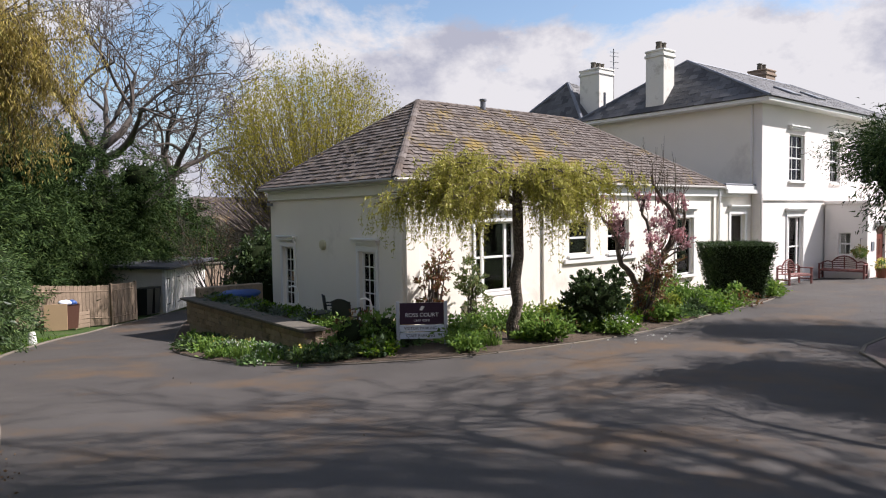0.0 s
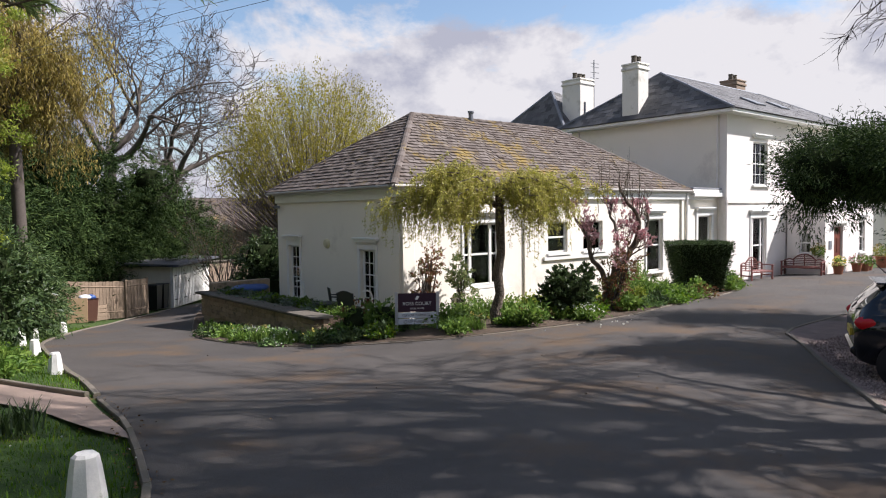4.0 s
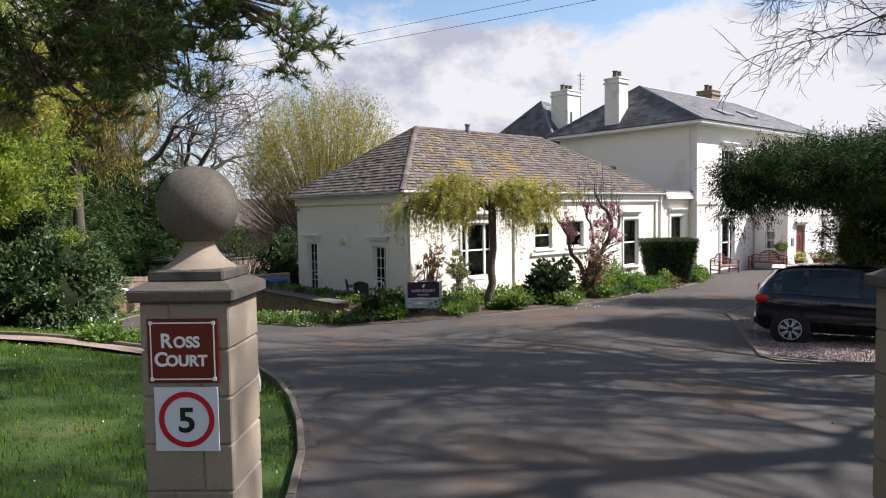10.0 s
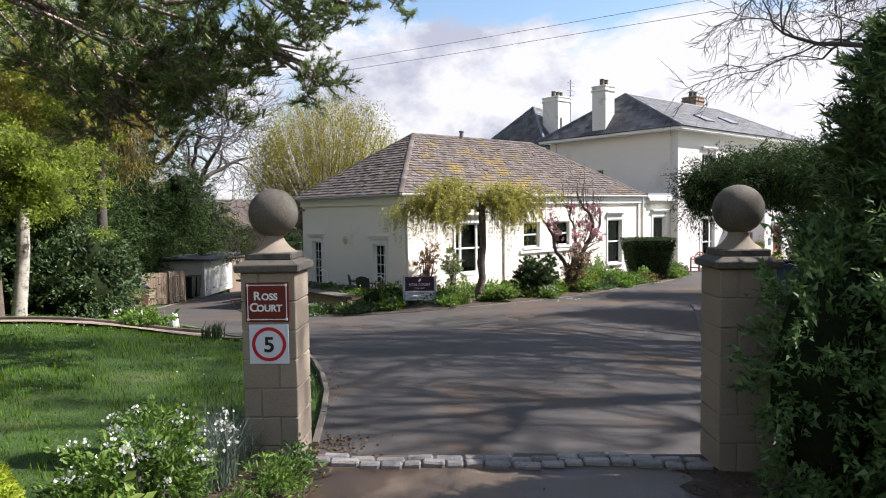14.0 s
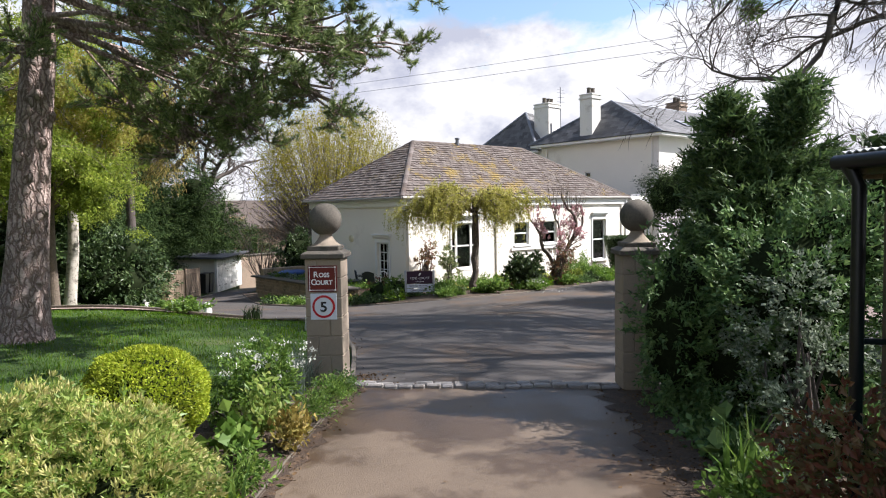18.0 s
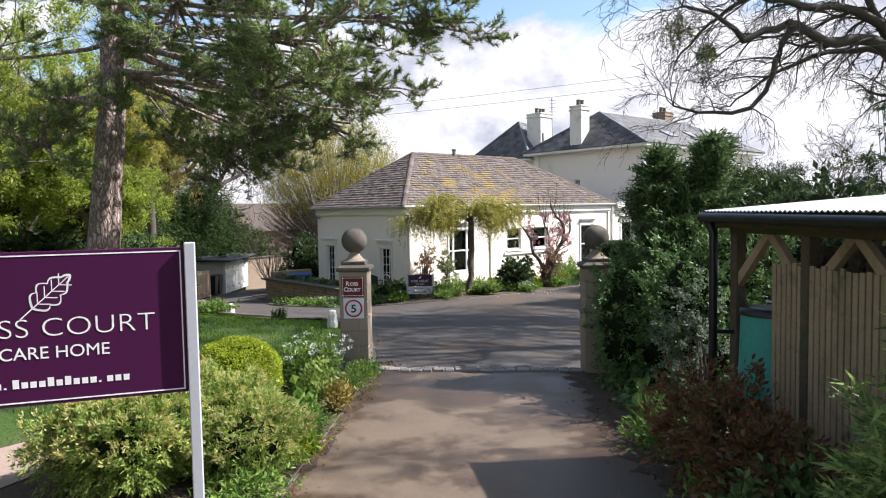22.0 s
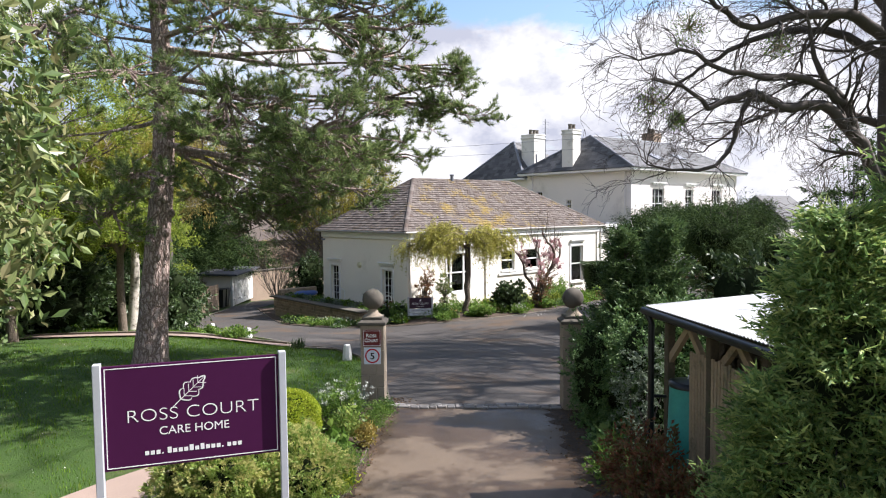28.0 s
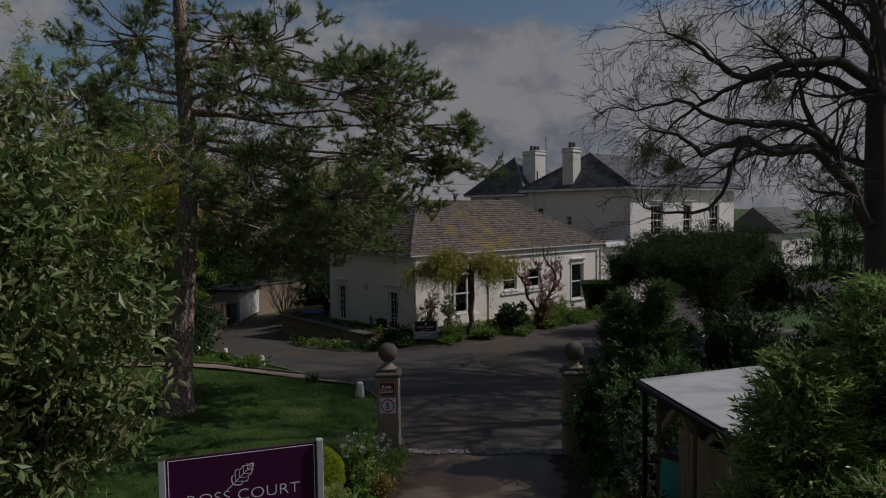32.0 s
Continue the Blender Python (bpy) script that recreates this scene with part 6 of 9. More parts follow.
# conifer and hedge beside the right pillar
conifer = bush("cypress_tree", (0.1, -4.82), "dark young conifer crowding the gate pillar", "tree", [(0, 0, 0.6, 0.66, 0.66, 0.8), (0, 0.0, 1.4, 0.6, 0.6, 0.8), (0.05, -0.05, 2.0, 0.48, 0.48, 0.6)], 32000, 0.08, L_YEW, 101, slim=0.2, rough=0.4, spread=0.8)
sprays(conifer, 0.05, -4.72, 0.6, 2.45, 0.6, 121, 260, L_YEW, 0.085, (0.3, 1.1), (-0.15, 0.1))
sprays(conifer, 0.36, -4.98, 0.6, 2.6, 0.56, 122, 260, L_YEW, 0.085, (0.3, 1.1), (0.12, -0.15))
sprays(conifer, 0.26, -4.86, 0.4, 2.2, 0.66, 123, 200, L_YEW, 0.085, (0.2, 0.9))
bush("ivy_hedge", (-0.74, -5.33), "ivy-clad hedge of mixed evergreen beside the drive", "hedge", [(0.35, 0.3, 0.7, 0.6, 0.6, 0.8), (0.1, -0.2, 1.3, 0.65, 0.7, 0.7), (-0.15, -0.5, 0.6, 0.45, 0.5, 0.65), (0.5, -0.5, 1.7, 0.5, 0.5, 0.5), (0.1, 0.9, 0.9, 0.45, 0.45, 0.95), (-0.3, -0.8, 0.3, 0.35, 0.4, 0.35)], 40000, 0.055, L_IVY, 102)
bush("cotoneaster_shrub", (-1.55, -6.0), "arching shrub with small pale green leaves against the log store", "shrub", [(0.1, 0.3, 0.8, 0.3, 0.35, 0.4), (-0.15, 0.0, 0.5, 0.25, 0.3, 0.3), (0.3, 0.15, 1.3, 0.3, 0.3, 0.4), (0.1, -0.15, 0.95, 0.25, 0.3, 0.25), (0.4, 0.5, 1.0, 0.3, 0.3, 0.4)], 5200, 0.042, L_PALE, 103, core=False, stems=14, inner=0.2)
bush("evergreen_hedge", (1.4, -6.6), "tall dark hedge behind the log store", "hedge", [(0, 0, 1.1, 1.3, 1.3, 1.5), (0.6, -1.2, 1.6, 1.2, 1.2, 1.5), (-0.4, -2.2, 1.4, 1.1, 1.2, 1.4), (0.2, 0.6, 2.1, 0.8, 0.8, 0.8)], 13000, 0.12, L_DARK, 104)
bush("cypress_hedge", (4.4, -6.2), "dark hedge beyond the turning space", "hedge", [(0, 0, 0.9, 2.2, 1.0, 1.2), (2.4, -0.6, 1.0, 2.0, 1.2, 1.2), (5.0, -1.4, 1.0, 2.0, 1.2, 1.3)], 9000, 0.18, L_DARK, 105)

# the feathery cypress near the log store
for x, y, tall, reach, seed, n in ((-4.95, -9.55, 3.4, 0.76, 33, 760), (-4.4, -9.95, 4.0, 0.8, 34, 480), (-5.15, -10.2, 2.6, 0.62, 36, 380), (-5.05, -9.15, 2.2, 0.56, 38, 360)):
    cyp = thing("cypress_tree", (x, y, float(gz(x, y))), "feathery green cypress with upswept sprays beside the log store", "tree", "feathery cypresses")
    sprays(cyp, x, y, float(gz(x, y)), tall, reach, seed, n, L_CONIFER)
    # added near-black core that darkens the gaps between sprays like shade
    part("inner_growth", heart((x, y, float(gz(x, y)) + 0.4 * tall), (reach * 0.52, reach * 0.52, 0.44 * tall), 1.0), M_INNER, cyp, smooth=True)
bush("twiggy_shrub", (-5.35, -10.85), "brown twiggy shrub with sparse pale leaves", "shrub", [(0, 0, 1.6, 0.6, 0.6, 1.0), (-0.1, 0.2, 2.5, 0.5, 0.5, 0.5), (0.3, -0.4, 2.2, 0.6, 0.6, 0.9)], 2600, 0.07, L_LAUREL, 107, core=False, stems=110, inner=0.1)

# the big-leaved evergreen that reaches over the lawn
rng = np.random.default_rng(35)
lx, ly = -11.4, -5.75
lz = float(gz(lx, ly))
lau = thing("laurel_tree", (lx, ly, lz), "broad evergreen tree with long glossy leaves", "tree")
g, out = Geo(), []
tube([(lx, ly, lz - 0.2), (lx + 0.05, ly, lz + 1.5), (lx + 0.1, ly - 0.1, lz + 3.0), (lx + 0.2, ly, lz + 5.5)], [0.24, 0.2, 0.17, 0.08], 10, g)
LA = {"kids": [6, 5, 0], "ratio": [0.62, 0.6], "spread": [0.7, 0.8], "lift": [0.0, -0.05, -0.06], "sides": [6, 4, 3], "wob": [0.1, 0.15, 0.15], "from": 0.25}
for a, z0, ln, up in ((-0.35, 2.6, 2.4, 0.1), (-0.8, 2.9, 2.2, 0.15), (-0.1, 3.2, 2.5, 0.25), (-0.6, 3.8, 2.5, 0.3), (0.5, 3.0, 2.2, 0.3), (-1.5, 3.4, 2.2, 0.3), (1.4, 2.6, 2.0, 0.3), (2.6, 3.2, 2.0, 0.3), (-0.4, 4.6, 2.4, 0.4), (-1.1, 4.8, 2.2, 0.5), (0.1, 4.2, 2.4, 0.4), (-2.2, 3.0, 2.0, 0.3)):
    grow(g, (lx + 0.1, ly, lz + z0), (math.cos(a), math.sin(a), up), ln * 0.6, 0.06, 0, rng, LA, out)
part("branching", g, M_BARK, lau, smooth=True)
tw = np.concatenate([o[1:] for o in out])
p = tw[rng.integers(len(tw), size=62000)] + rng.normal(0, 0.1, (62000, 3))
part("crown", leaves(p, 0.09, rng, None, 1.0, 0.42, 0.5, tri=False), L_LAUREL, lau)

# the small weeping willow in the bed
rng = np.random.default_rng(37)
wx, wy = 9.9, 9.78
wz = float(gz(wx, wy))
wil = thing("weeping_willow", (wx, wy, wz), "small weeping willow with an umbrella of yellow-green strands before the annex", "tree")
head = np.array([wx - 0.05, wy - 0.1, 2.35])
part("trunk", tube([(wx, wy, wz - 0.1), (wx - 0.12, wy, wz + 0.35), (wx + 0.05, wy, wz + 0.8), (wx - 0.03, wy, wz + 1.3), (wx + 0.1, wy, wz + 1.8), (wx + 0.02, wy - 0.05, wz + 2.6), head], [0.18, 0.14, 0.115, 0.125, 0.105, 0.115, 0.1], 10), M_WILLOWBARK, wil, smooth=True)
arms, twigs, lf = Geo(), Geo(), []
RIGHT, AHEAD = np.array([0.776, -0.63, 0]), np.array([0.63, 0.776, 0])
for k in range(36):
    a = np.pi * (k % 2) + rng.normal(0, 0.5) if k % 5 < 2 else rng.uniform(0, 2 * np.pi)
    reach = np.array([3.3 if math.cos(a) < 0 else 2.5, 1.5])
    rr = rng.uniform(0.35, 1.0)
    e = head + RIGHT * reach[0] * math.cos(a) * rr + AHEAD * reach[1] * math.sin(a) * rr + [0, 0, 0.45 - 0.7 * rr + rng.uniform(-0.45, 0.45)]
    m = head * 0.5 + e * 0.5 + [0, 0, rng.uniform(0.05, 0.45)]
    t = np.linspace(0, 1, 9)[:, None]
    arc = head * (1 - t) ** 2 + 2 * m * t * (1 - t) + e * t**2 + rng.normal(0, 0.055, (9, 3))
    tube(arc, np.linspace(0.06 if k < 8 else 0.035, 0.01, 9), 6, arms)
    hang = rng.uniform(0.2, 0.95)
    for q in range(rng.integers(22, 50)):
        b = arc[rng.integers(2, 9)] + rng.normal(0, 0.17, 3) * [1, 1, 0.6]
        out_ = unit((b - head) * [1, 1, 0])
        ln = hang * rng.uniform(0.6, 1.15) * (1.0 if rng.random() < 0.85 else 1.6)
        u = np.linspace(0, 1, 5)[:, None]
        st = b + out_ * 0.35 * u * (1 - 0.5 * u) + np.array([0, 0, 1.0]) * (0.3 * u - (ln + 0.3) * u**1.6) + rng.normal(0, 0.02, (5, 3))
        tube(st, [0.006, 0.005, 0.004, 0.003, 0.002], 3, twigs)
        n_ = int(46 * ln) + 12
        w_ = rng.uniform(0.05, 1, n_)
        lf.append(np.stack([np.interp(w_, u[:, 0], st[:, c]) for c in range(3)], -1) + rng.normal(0, 0.03, (n_, 3)))
tube([head - [0, 0, 0.45], head - RIGHT * 0.45 - [0, 0, 0.22], head - RIGHT * 1.0 - [0, 0, 0.34], head - RIGHT * 1.5 - [0, 0, 0.42], head - RIGHT * 2.1 - [0, 0, 0.3]], [0.085, 0.07, 0.055, 0.045, 0.02], 8, arms)
part("limb_work", arms, M_WILLOWBARK, wil, smooth=True)
part("strand_curtain", twigs, M_TWIGPALE, wil)
part("crown", leaves(np.concatenate(lf), 0.078, rng, None, 1.0, 0.32, 0.8), L_WILLOW, wil)

# the magnolia against the wall
rng = np.random.default_rng(39)
mx, my = 14.3, 9.75
mz = float(gz(mx, my))
mag = thing("magnolia_tree", (mx, my, mz), "small magnolia with twisted limbs and pink blossom", "tree")
g, out = Geo(), []
MAG = {"kids": [4, 4, 3, 0], "ratio": [0.62, 0.66, 0.6], "spread": [0.6, 0.7, 0.7], "lift": [0.12, 0.14, 0.2, 0.25], "sides": [6, 5, 4, 3], "wob": [0.26, 0.26, 0.2, 0.1], "from": 0.3}


def mag_at(p):
    """A place in the magnolia from its sideways, inward and upward distances to the foot."""
    return np.array([mx, my, mz]) + RIGHT * p[0] + AHEAD * p[1] + np.array([0, 0, p[2]])


tube([mag_at(p) for p in ((0, 0, -0.1), (0.0, 0, 0.2), (-0.03, 0, 0.5), (0.05, 0, 0.88))], [0.16, 0.13, 0.115, 0.11], 9, g)
for r0, *line in ((0.1, (0.04, 0, 0.8), (0.4, 0.0, 1.28), (0.72, 0.1, 1.75), (0.9, 0.05, 2.3), (0.84, 0, 2.75), (0.45, -0.05, 3.25), (0.32, 0, 3.7)),
                  (0.08, (0.04, 0, 0.8), (-0.2, 0.1, 1.15), (-0.48, 0.1, 1.6), (-0.6, 0.05, 2.15), (-0.95, 0.1, 2.7)),
                  (0.07, (0.0, 0, 0.75), (0.15, -0.3, 1.4), (0.2, -0.4, 2.1), (0.02, -0.3, 2.7), (0.1, -0.2, 3.2)),
                  (0.06, (0.72, 0.1, 1.75), (1.1, 0.2, 2.2), (1.25, 0.2, 2.7), (1.15, 0.2, 3.2))):
    ln = rounded([tuple(mag_at(p)) for p in line], 0.16, False) + 0.0
    ln[1:-1] += rng.normal(0, 0.02, (len(ln) - 2, 3))
    rad = r0 * np.linspace(1, 0.25, len(ln)) + 0.006
    tube(ln, rad, 8, g)
    for k in range(4, len(ln)):
        d = unit(ln[k] - ln[k - 1])
        grow(g, ln[k], unit(d * 0.4 + rng.normal(size=3) * [0.7, 0.7, 0.35] + [0, 0, 0.35]), rng.uniform(0.3, 0.6), max(0.014, rad[k] * 0.4), 1, rng, MAG, out)
for k in range(20):
    b = mag_at((rng.uniform(-0.3, 1.1), rng.uniform(-0.25, 0.2), rng.uniform(2.6, 3.5)))
    e = b + [rng.normal(0, 0.1), rng.normal(0, 0.1), rng.uniform(0.7, 1.5)]
    tube([b, (b + e) / 2 + rng.normal(0, 0.03, 3), e], [0.012, 0.009, 0.004], 4, g)
part("branching", g, M_BARK, mag, smooth=True)
tw = np.concatenate([o[1:] for o in out])
tw = tw[tw[:, 2] < mz + 3.2]
p = tw[rng.integers(len(tw), size=560)]
part("blossom", leaves(np.repeat(p, 4, 0) + rng.normal(0, 0.035, (2240, 3)), 0.085, rng, [[0, 0, 1.0]] * 2240, 1.2, 0.6), L_BLOOM, mag)
bush("red_shrub", (14.0, 9.5), "red-leaved twiggy shrub at the magnolia's foot", "shrub", [(0.1, -0.05, 0.7, 0.45, 0.45, 0.85), (0.35, -0.3, 1.3, 0.4, 0.4, 0.7)], 2600, 0.075, L_RED, 109, core=False, stems=24, inner=0.1)

# clipped block of hedge
rng = np.random.default_rng(41)
kx, ky = 20.7, 10.55
kz = float(gz(kx, ky))
blk = thing("clipped_hedge", (kx, ky, kz), "dark green hedge clipped to a tapering block on the bed", "hedge")
n_ = 15000
f = rng.integers(0, 5, n_)
u, v = rng.uniform(-1, 1, n_), rng.uniform(-1, 1, n_)
hh = 1.8
loc = np.zeros((n_, 3))
for q, (x_, y_, t_) in enumerate(((1, v, u), (-1, v, u), (u, 1, v), (u, -1, v))):
    k = f == q
    tt = ((t_ if not np.isscalar(t_) else np.full(n_, t_)) * 0.5 + 0.5)[k]
    wdt = 0.62 + 0.36 * tt
    xx = (x_ if not np.isscalar(x_) else np.full(n_, x_))[k] * wdt
    yy_ = (y_ if not np.isscalar(y_) else np.full(n_, y_))[k] * (0.55 + 0.2 * tt)
    loc[k] = np.stack([xx, yy_, tt * hh], -1)
k = f == 4
loc[k] = np.stack([u[k] * 0.98, v[k] * 0.75, np.full(k.sum(), hh)], -1)
loc += rng.normal(0, 0.025, loc.shape)
part("foliage", leaves(loc, 0.07, rng, unit(loc - [0, 0, 0.8]), 1.0, 0.4).moved(pose(kx, ky, kz, 0, 0, -39)), L_DARK, blk)
# near-black block behind the leaves, painted as the hedge's inner shade
core_ = Geo().add([(-0.58, -0.5, 0), (0.58, -0.5, 0), (0.58, 0.5, 0), (-0.58, 0.5, 0), (-0.94, -0.7, hh - 0.04), (0.94, -0.7, hh - 0.04), (0.94, 0.7, hh - 0.04), (-0.94, 0.7, hh - 0.04)], [[0, 1, 5, 4], [1, 2, 6, 5], [2, 3, 7, 6], [3, 0, 4, 7], [4, 5, 6, 7]])
part("inner_growth", core_.moved(pose(kx, ky, kz, 0, 0, -39)), M_INNER, blk)
bush("laurel_bush", (12.25, 9.5), "round glossy dark green bush in the bed", "bush", [(0, 0, 0.68, 0.72, 0.72, 0.66)], 7500, 0.105, L_DARK, 111, slim=0.5, loose=0.4)

# ---- signs ----
M_PURPLE = mat("purple_panel", (0.055, 0.007, 0.045), 0.55, var=0.05, fine=10, bump=0, spec=0.15)
M_MAROON = mat("maroon_plate", (0.13, 0.012, 0.014), 0.3, var=0.08, fine=10, bump=0)
M_SIGNW = mat("white_lettering", (0.78, 0.77, 0.76), 0.5, var=0.02, bump=0)
M_SIGNBG = mat("white_plate", (0.62, 0.65, 0.7), 0.4, var=0.03, bump=0)
M_SIGNRED = mat("red_ring", (0.45, 0.01, 0.02), 0.4, var=0.05, bump=0)
M_BLACK = mat("black_paint", (0.012, 0.012, 0.014), 0.4, var=0.1, bump=0)
M_POST = mat("grey_post", (0.42, 0.43, 0.46), 0.4, var=0.05, bump=0.03)


def lettering(name, text, size, m, material, parent, depth=0.002, squeeze=1.0, space=1.0, bold=0.0):
    """Raised letters, centred, in the plane that faces local -y."""
    cu = bpy.data.curves.new(name, "FONT")
    cu.body, cu.size, cu.align_x, cu.extrude, cu.space_character = text, size, "CENTER", depth / 2, space
    cu.offset = bold
    ob = new(name, cu)
    bpy.context.view_layer.update()
    me = bpy.data.meshes.new_from_object(ob.evaluated_get(bpy.context.evaluated_depsgraph_get()))
    bpy.data.objects.remove(ob)
    me.transform(m @ pose(0, -depth / 2, 0, 90, 0, 0) @ Matrix.Diagonal((squeeze, 1, 1, 1)))
    bm = bmesh.new()
    bm.from_mesh(me)
    bmesh.ops.remove_doubles(bm, verts=bm.verts, dist=1e-6)
    left = set(bm.verts)
    while left:
        seen, todo = set(), [left.pop()]
        while todo:
            v = todo.pop()
            seen.add(v)
            todo += [w for w in (e.other_vert(v) for e in v.link_edges) if w in left and not left.discard(w)]
        order = {v: i for i, v in enumerate(seen)}
        faces = {f for v in seen for f in v.link_faces}
        one = Geo()
        one.v, one.n = [np.array([v.co for v in seen])], len(seen)
        for f in faces:
            one.l.append(np.array([order[v] for v in f.verts])), one.t.append(np.array([len(f.verts)]))
        part(name, one, material, parent, world=False)
    bm.free()


def border(w, h, t, y, m):
    """A thin raised frame line, w by h about the middle."""
    return boxes([(-w / 2, w / 2, y - 0.002, y, h / 2 - t, h / 2), (-w / 2, w / 2, y - 0.002, y, -h / 2, -h / 2 + t), (-w / 2, -w / 2 + t, y - 0.002, y, -h / 2 + t, h / 2 - t), (w / 2 - t, w / 2, y - 0.002, y, -h / 2 + t, h / 2 - t)])


def ring(r0, r1, y, n=48):
    a = np.arange(n) * 2 * np.pi / n
    v = np.concatenate([np.c_[r * np.cos(a), np.full(n, yy), r * np.sin(a)] for r, yy in ((r0, y), (r1, y), (r1, y + 0.002), (r0, y + 0.002))])
    f = [[k * n + i, k * n + (i + 1) % n, ((k + 1) % 4) * n + (i + 1) % n, ((k + 1) % 4) * n + i] for k in range(4) for i in range(n)]
    return Geo().add(v, f)


face = Matrix.Translation((-2.821, -1.214, 0)) @ pose(0, 0, 0, 0, 0, GATE_TURN)
name_sign = thing("name_sign", (0, 0, 0), "maroon enamel name plate with white border on the gate pillar", "sign")
name_sign.matrix_basis = face @ pose(-0.005, -0.21, 1.25)
part("plate", cbox(-0.166, 0.166, -0.012, 0.0, -0.149, 0.149, 0.004), M_MAROON, name_sign, world=False)
part("border_line", border(0.3, 0.266, 0.006, -0.0125, None), M_SIGNW, name_sign, world=False)
for sx in (-1, 1):
    for sz in (-1, 1):
        part("corner_stud", cbox(sx * 0.146 - 0.009, sx * 0.146 + 0.009, -0.016, -0.012, sz * 0.13 - 0.009, sz * 0.13 + 0.009, 0.002), M_SIGNW, name_sign, world=False)
for cap, low, z, x0 in (("R", "OSS", 0.018, -0.086), ("C", "OURT", -0.068, -0.112)):
    lettering("letter", cap, 0.09, pose(x0 + 0.01, -0.0125, z), M_SIGNW, name_sign, bold=0.0025)
    lettering("letter", low, 0.07, pose(x0 + 0.035 + 0.0235 * len(low), -0.0125, z), M_SIGNW, name_sign, bold=0.0025)
speed = thing("speed_sign", (0, 0, 0), "square white speed limit sign with a red ring", "sign")
speed.matrix_basis = face @ pose(0.0, -0.21, 0.93)
part("plate", cbox(-0.15, 0.15, -0.006, 0.0, -0.15, 0.15, 0.002), M_SIGNBG, speed, world=False)
part("red_ring", ring(0.105, 0.13, -0.0085), M_SIGNRED, speed, world=False)
lettering("numeral", "5", 0.16, pose(0, -0.0065, -0.057), M_BLACK, speed, bold=0.0035, squeeze=1.08)

SIGN = Matrix.Translation((-7.53, -4.97, 1.665)) @ pose(0, 0, 0, 0, 0, -22.8)
board = thing("name_board", (0, 0, 0), "large purple name board with white lettering on two grey posts", "sign")
board.matrix_basis = SIGN
W, H = 1.53, 0.95
part("panel", cbox(-W / 2, W / 2, -0.012, 0.012, -H / 2, H / 2, 0.003), M_PURPLE, board, world=False)
part("border_line", border(W - 0.04, H - 0.04, 0.008, -0.0125, None), M_SIGNW, board, world=False)
for s in (-1, 1):
    x = s * (W / 2 + 0.036)
    part("post", cbox(x - 0.034, x + 0.034, -0.055, 0.03, -1.85, H / 2 + 0.03, 0.006), M_POST, board, world=False)
lettering("letter", "ROSS COURT", 0.166, pose(0.0, -0.0125, -0.05), M_SIGNW, board, squeeze=1.14, space=1.02, bold=-0.003)
lettering("letter", "CARE HOME", 0.108, pose(0.0, -0.0125, -0.186), M_SIGNW, board, squeeze=1.02)
for k in range(18):
    x = -0.43 + 0.0475 * k
    part("web_line_bar", cbox(x, x + (0.014 if k in (3, 14) else 0.034), -0.0145, -0.0122, -0.362, -0.352 if k in (3, 14) else -0.325 + (0.018 if k in (4, 8, 10) else 0)), M_SIGNW, board, world=False)
t = np.linspace(0, 1, 61)
lob = 0.088 * np.sin(np.pi * t**0.75) ** 0.8 * (0.72 + 0.36 * np.abs(np.sin(t * 3.5 * np.pi))) + 0.004
ang = math.radians(43)
rot = np.array([[math.cos(ang), -math.sin(ang)], [math.sin(ang), math.cos(ang)]])


def leaf_shape(grow_by, y):
    """A lobed leaf about its rib, drawn in by grow_by."""
    g_ = Geo()
    for sd in (1, -1):
        wide = np.maximum(lob - grow_by, 0.0)
        a, b = np.c_[0.02 + t * (0.3 - 2 * grow_by) + grow_by, sd * wide * 0.9] @ rot.T, np.c_[0.02 + t * (0.3 - 2 * grow_by) + grow_by, 0 * t] @ rot.T
        v = np.r_[np.c_[a[:, 0], np.full(61, y), a[:, 1]], np.c_[b[:, 0], np.full(61, y), b[:, 1]]] + [-0.13, 0, 0.11]
        g_.add(v, [[k, k + 1, k + 62, k + 61] for k in range(60)])
    return g_


def leaf_stroke(pts, y):
    e_ = np.array(pts) @ rot.T
    return Geo().add(np.c_[e_[:, 0], np.full(len(pts), y), e_[:, 1]] + [-0.13, 0, 0.11], [list(range(len(pts)))])


part("leaf_mark", leaf_shape(0.0, -0.0145), M_SIGNW, board, world=False)
part("leaf_inside", leaf_shape(0.011, -0.0152), M_PURPLE, board, world=False)
part("leaf_rib", leaf_stroke([(-0.07, 0.004), (0.3, 0.003), (0.3, -0.003), (-0.07, -0.004)], -0.016), M_SIGNW, board, world=False)
for k in range(4):
    for sd in (1, -1):
        x0 = 0.06 + 0.055 * k
        part("leaf_vein", leaf_stroke([(x0, 0.0), (x0 + 0.008, 0.0), (x0 + 0.055, sd * 0.05), (x0 + 0.049, sd * 0.053)], -0.016), M_SIGNW, board, world=False)

sgx, sgy = 8.1, 10.75
small = thing("direction_sign", (sgx, sgy, float(gz(sgx, sgy))), "small black name sign over two white direction plates in the bed", "sign", rz=-37)
for s in (-1, 1):
    part("post", cbox(s * 0.5 - 0.035, s * 0.5 + 0.035, -0.03, 0.04, -0.3, 0.98, 0.006), M_POST, small, world=False)
part("panel", cbox(-0.46, 0.46, -0.015, 0.01, 0.5, 0.95, 0.004), mat("dark_panel", (0.03, 0.008, 0.026), 0.4, bump=0), small, world=False)
lettering("letter", "ROSS COURT", 0.115, pose(0, -0.0155, 0.66), M_SIGNW, small)
lettering("letter", "CARE HOME", 0.06, pose(0, -0.0155, 0.56), M_SIGNW, small)
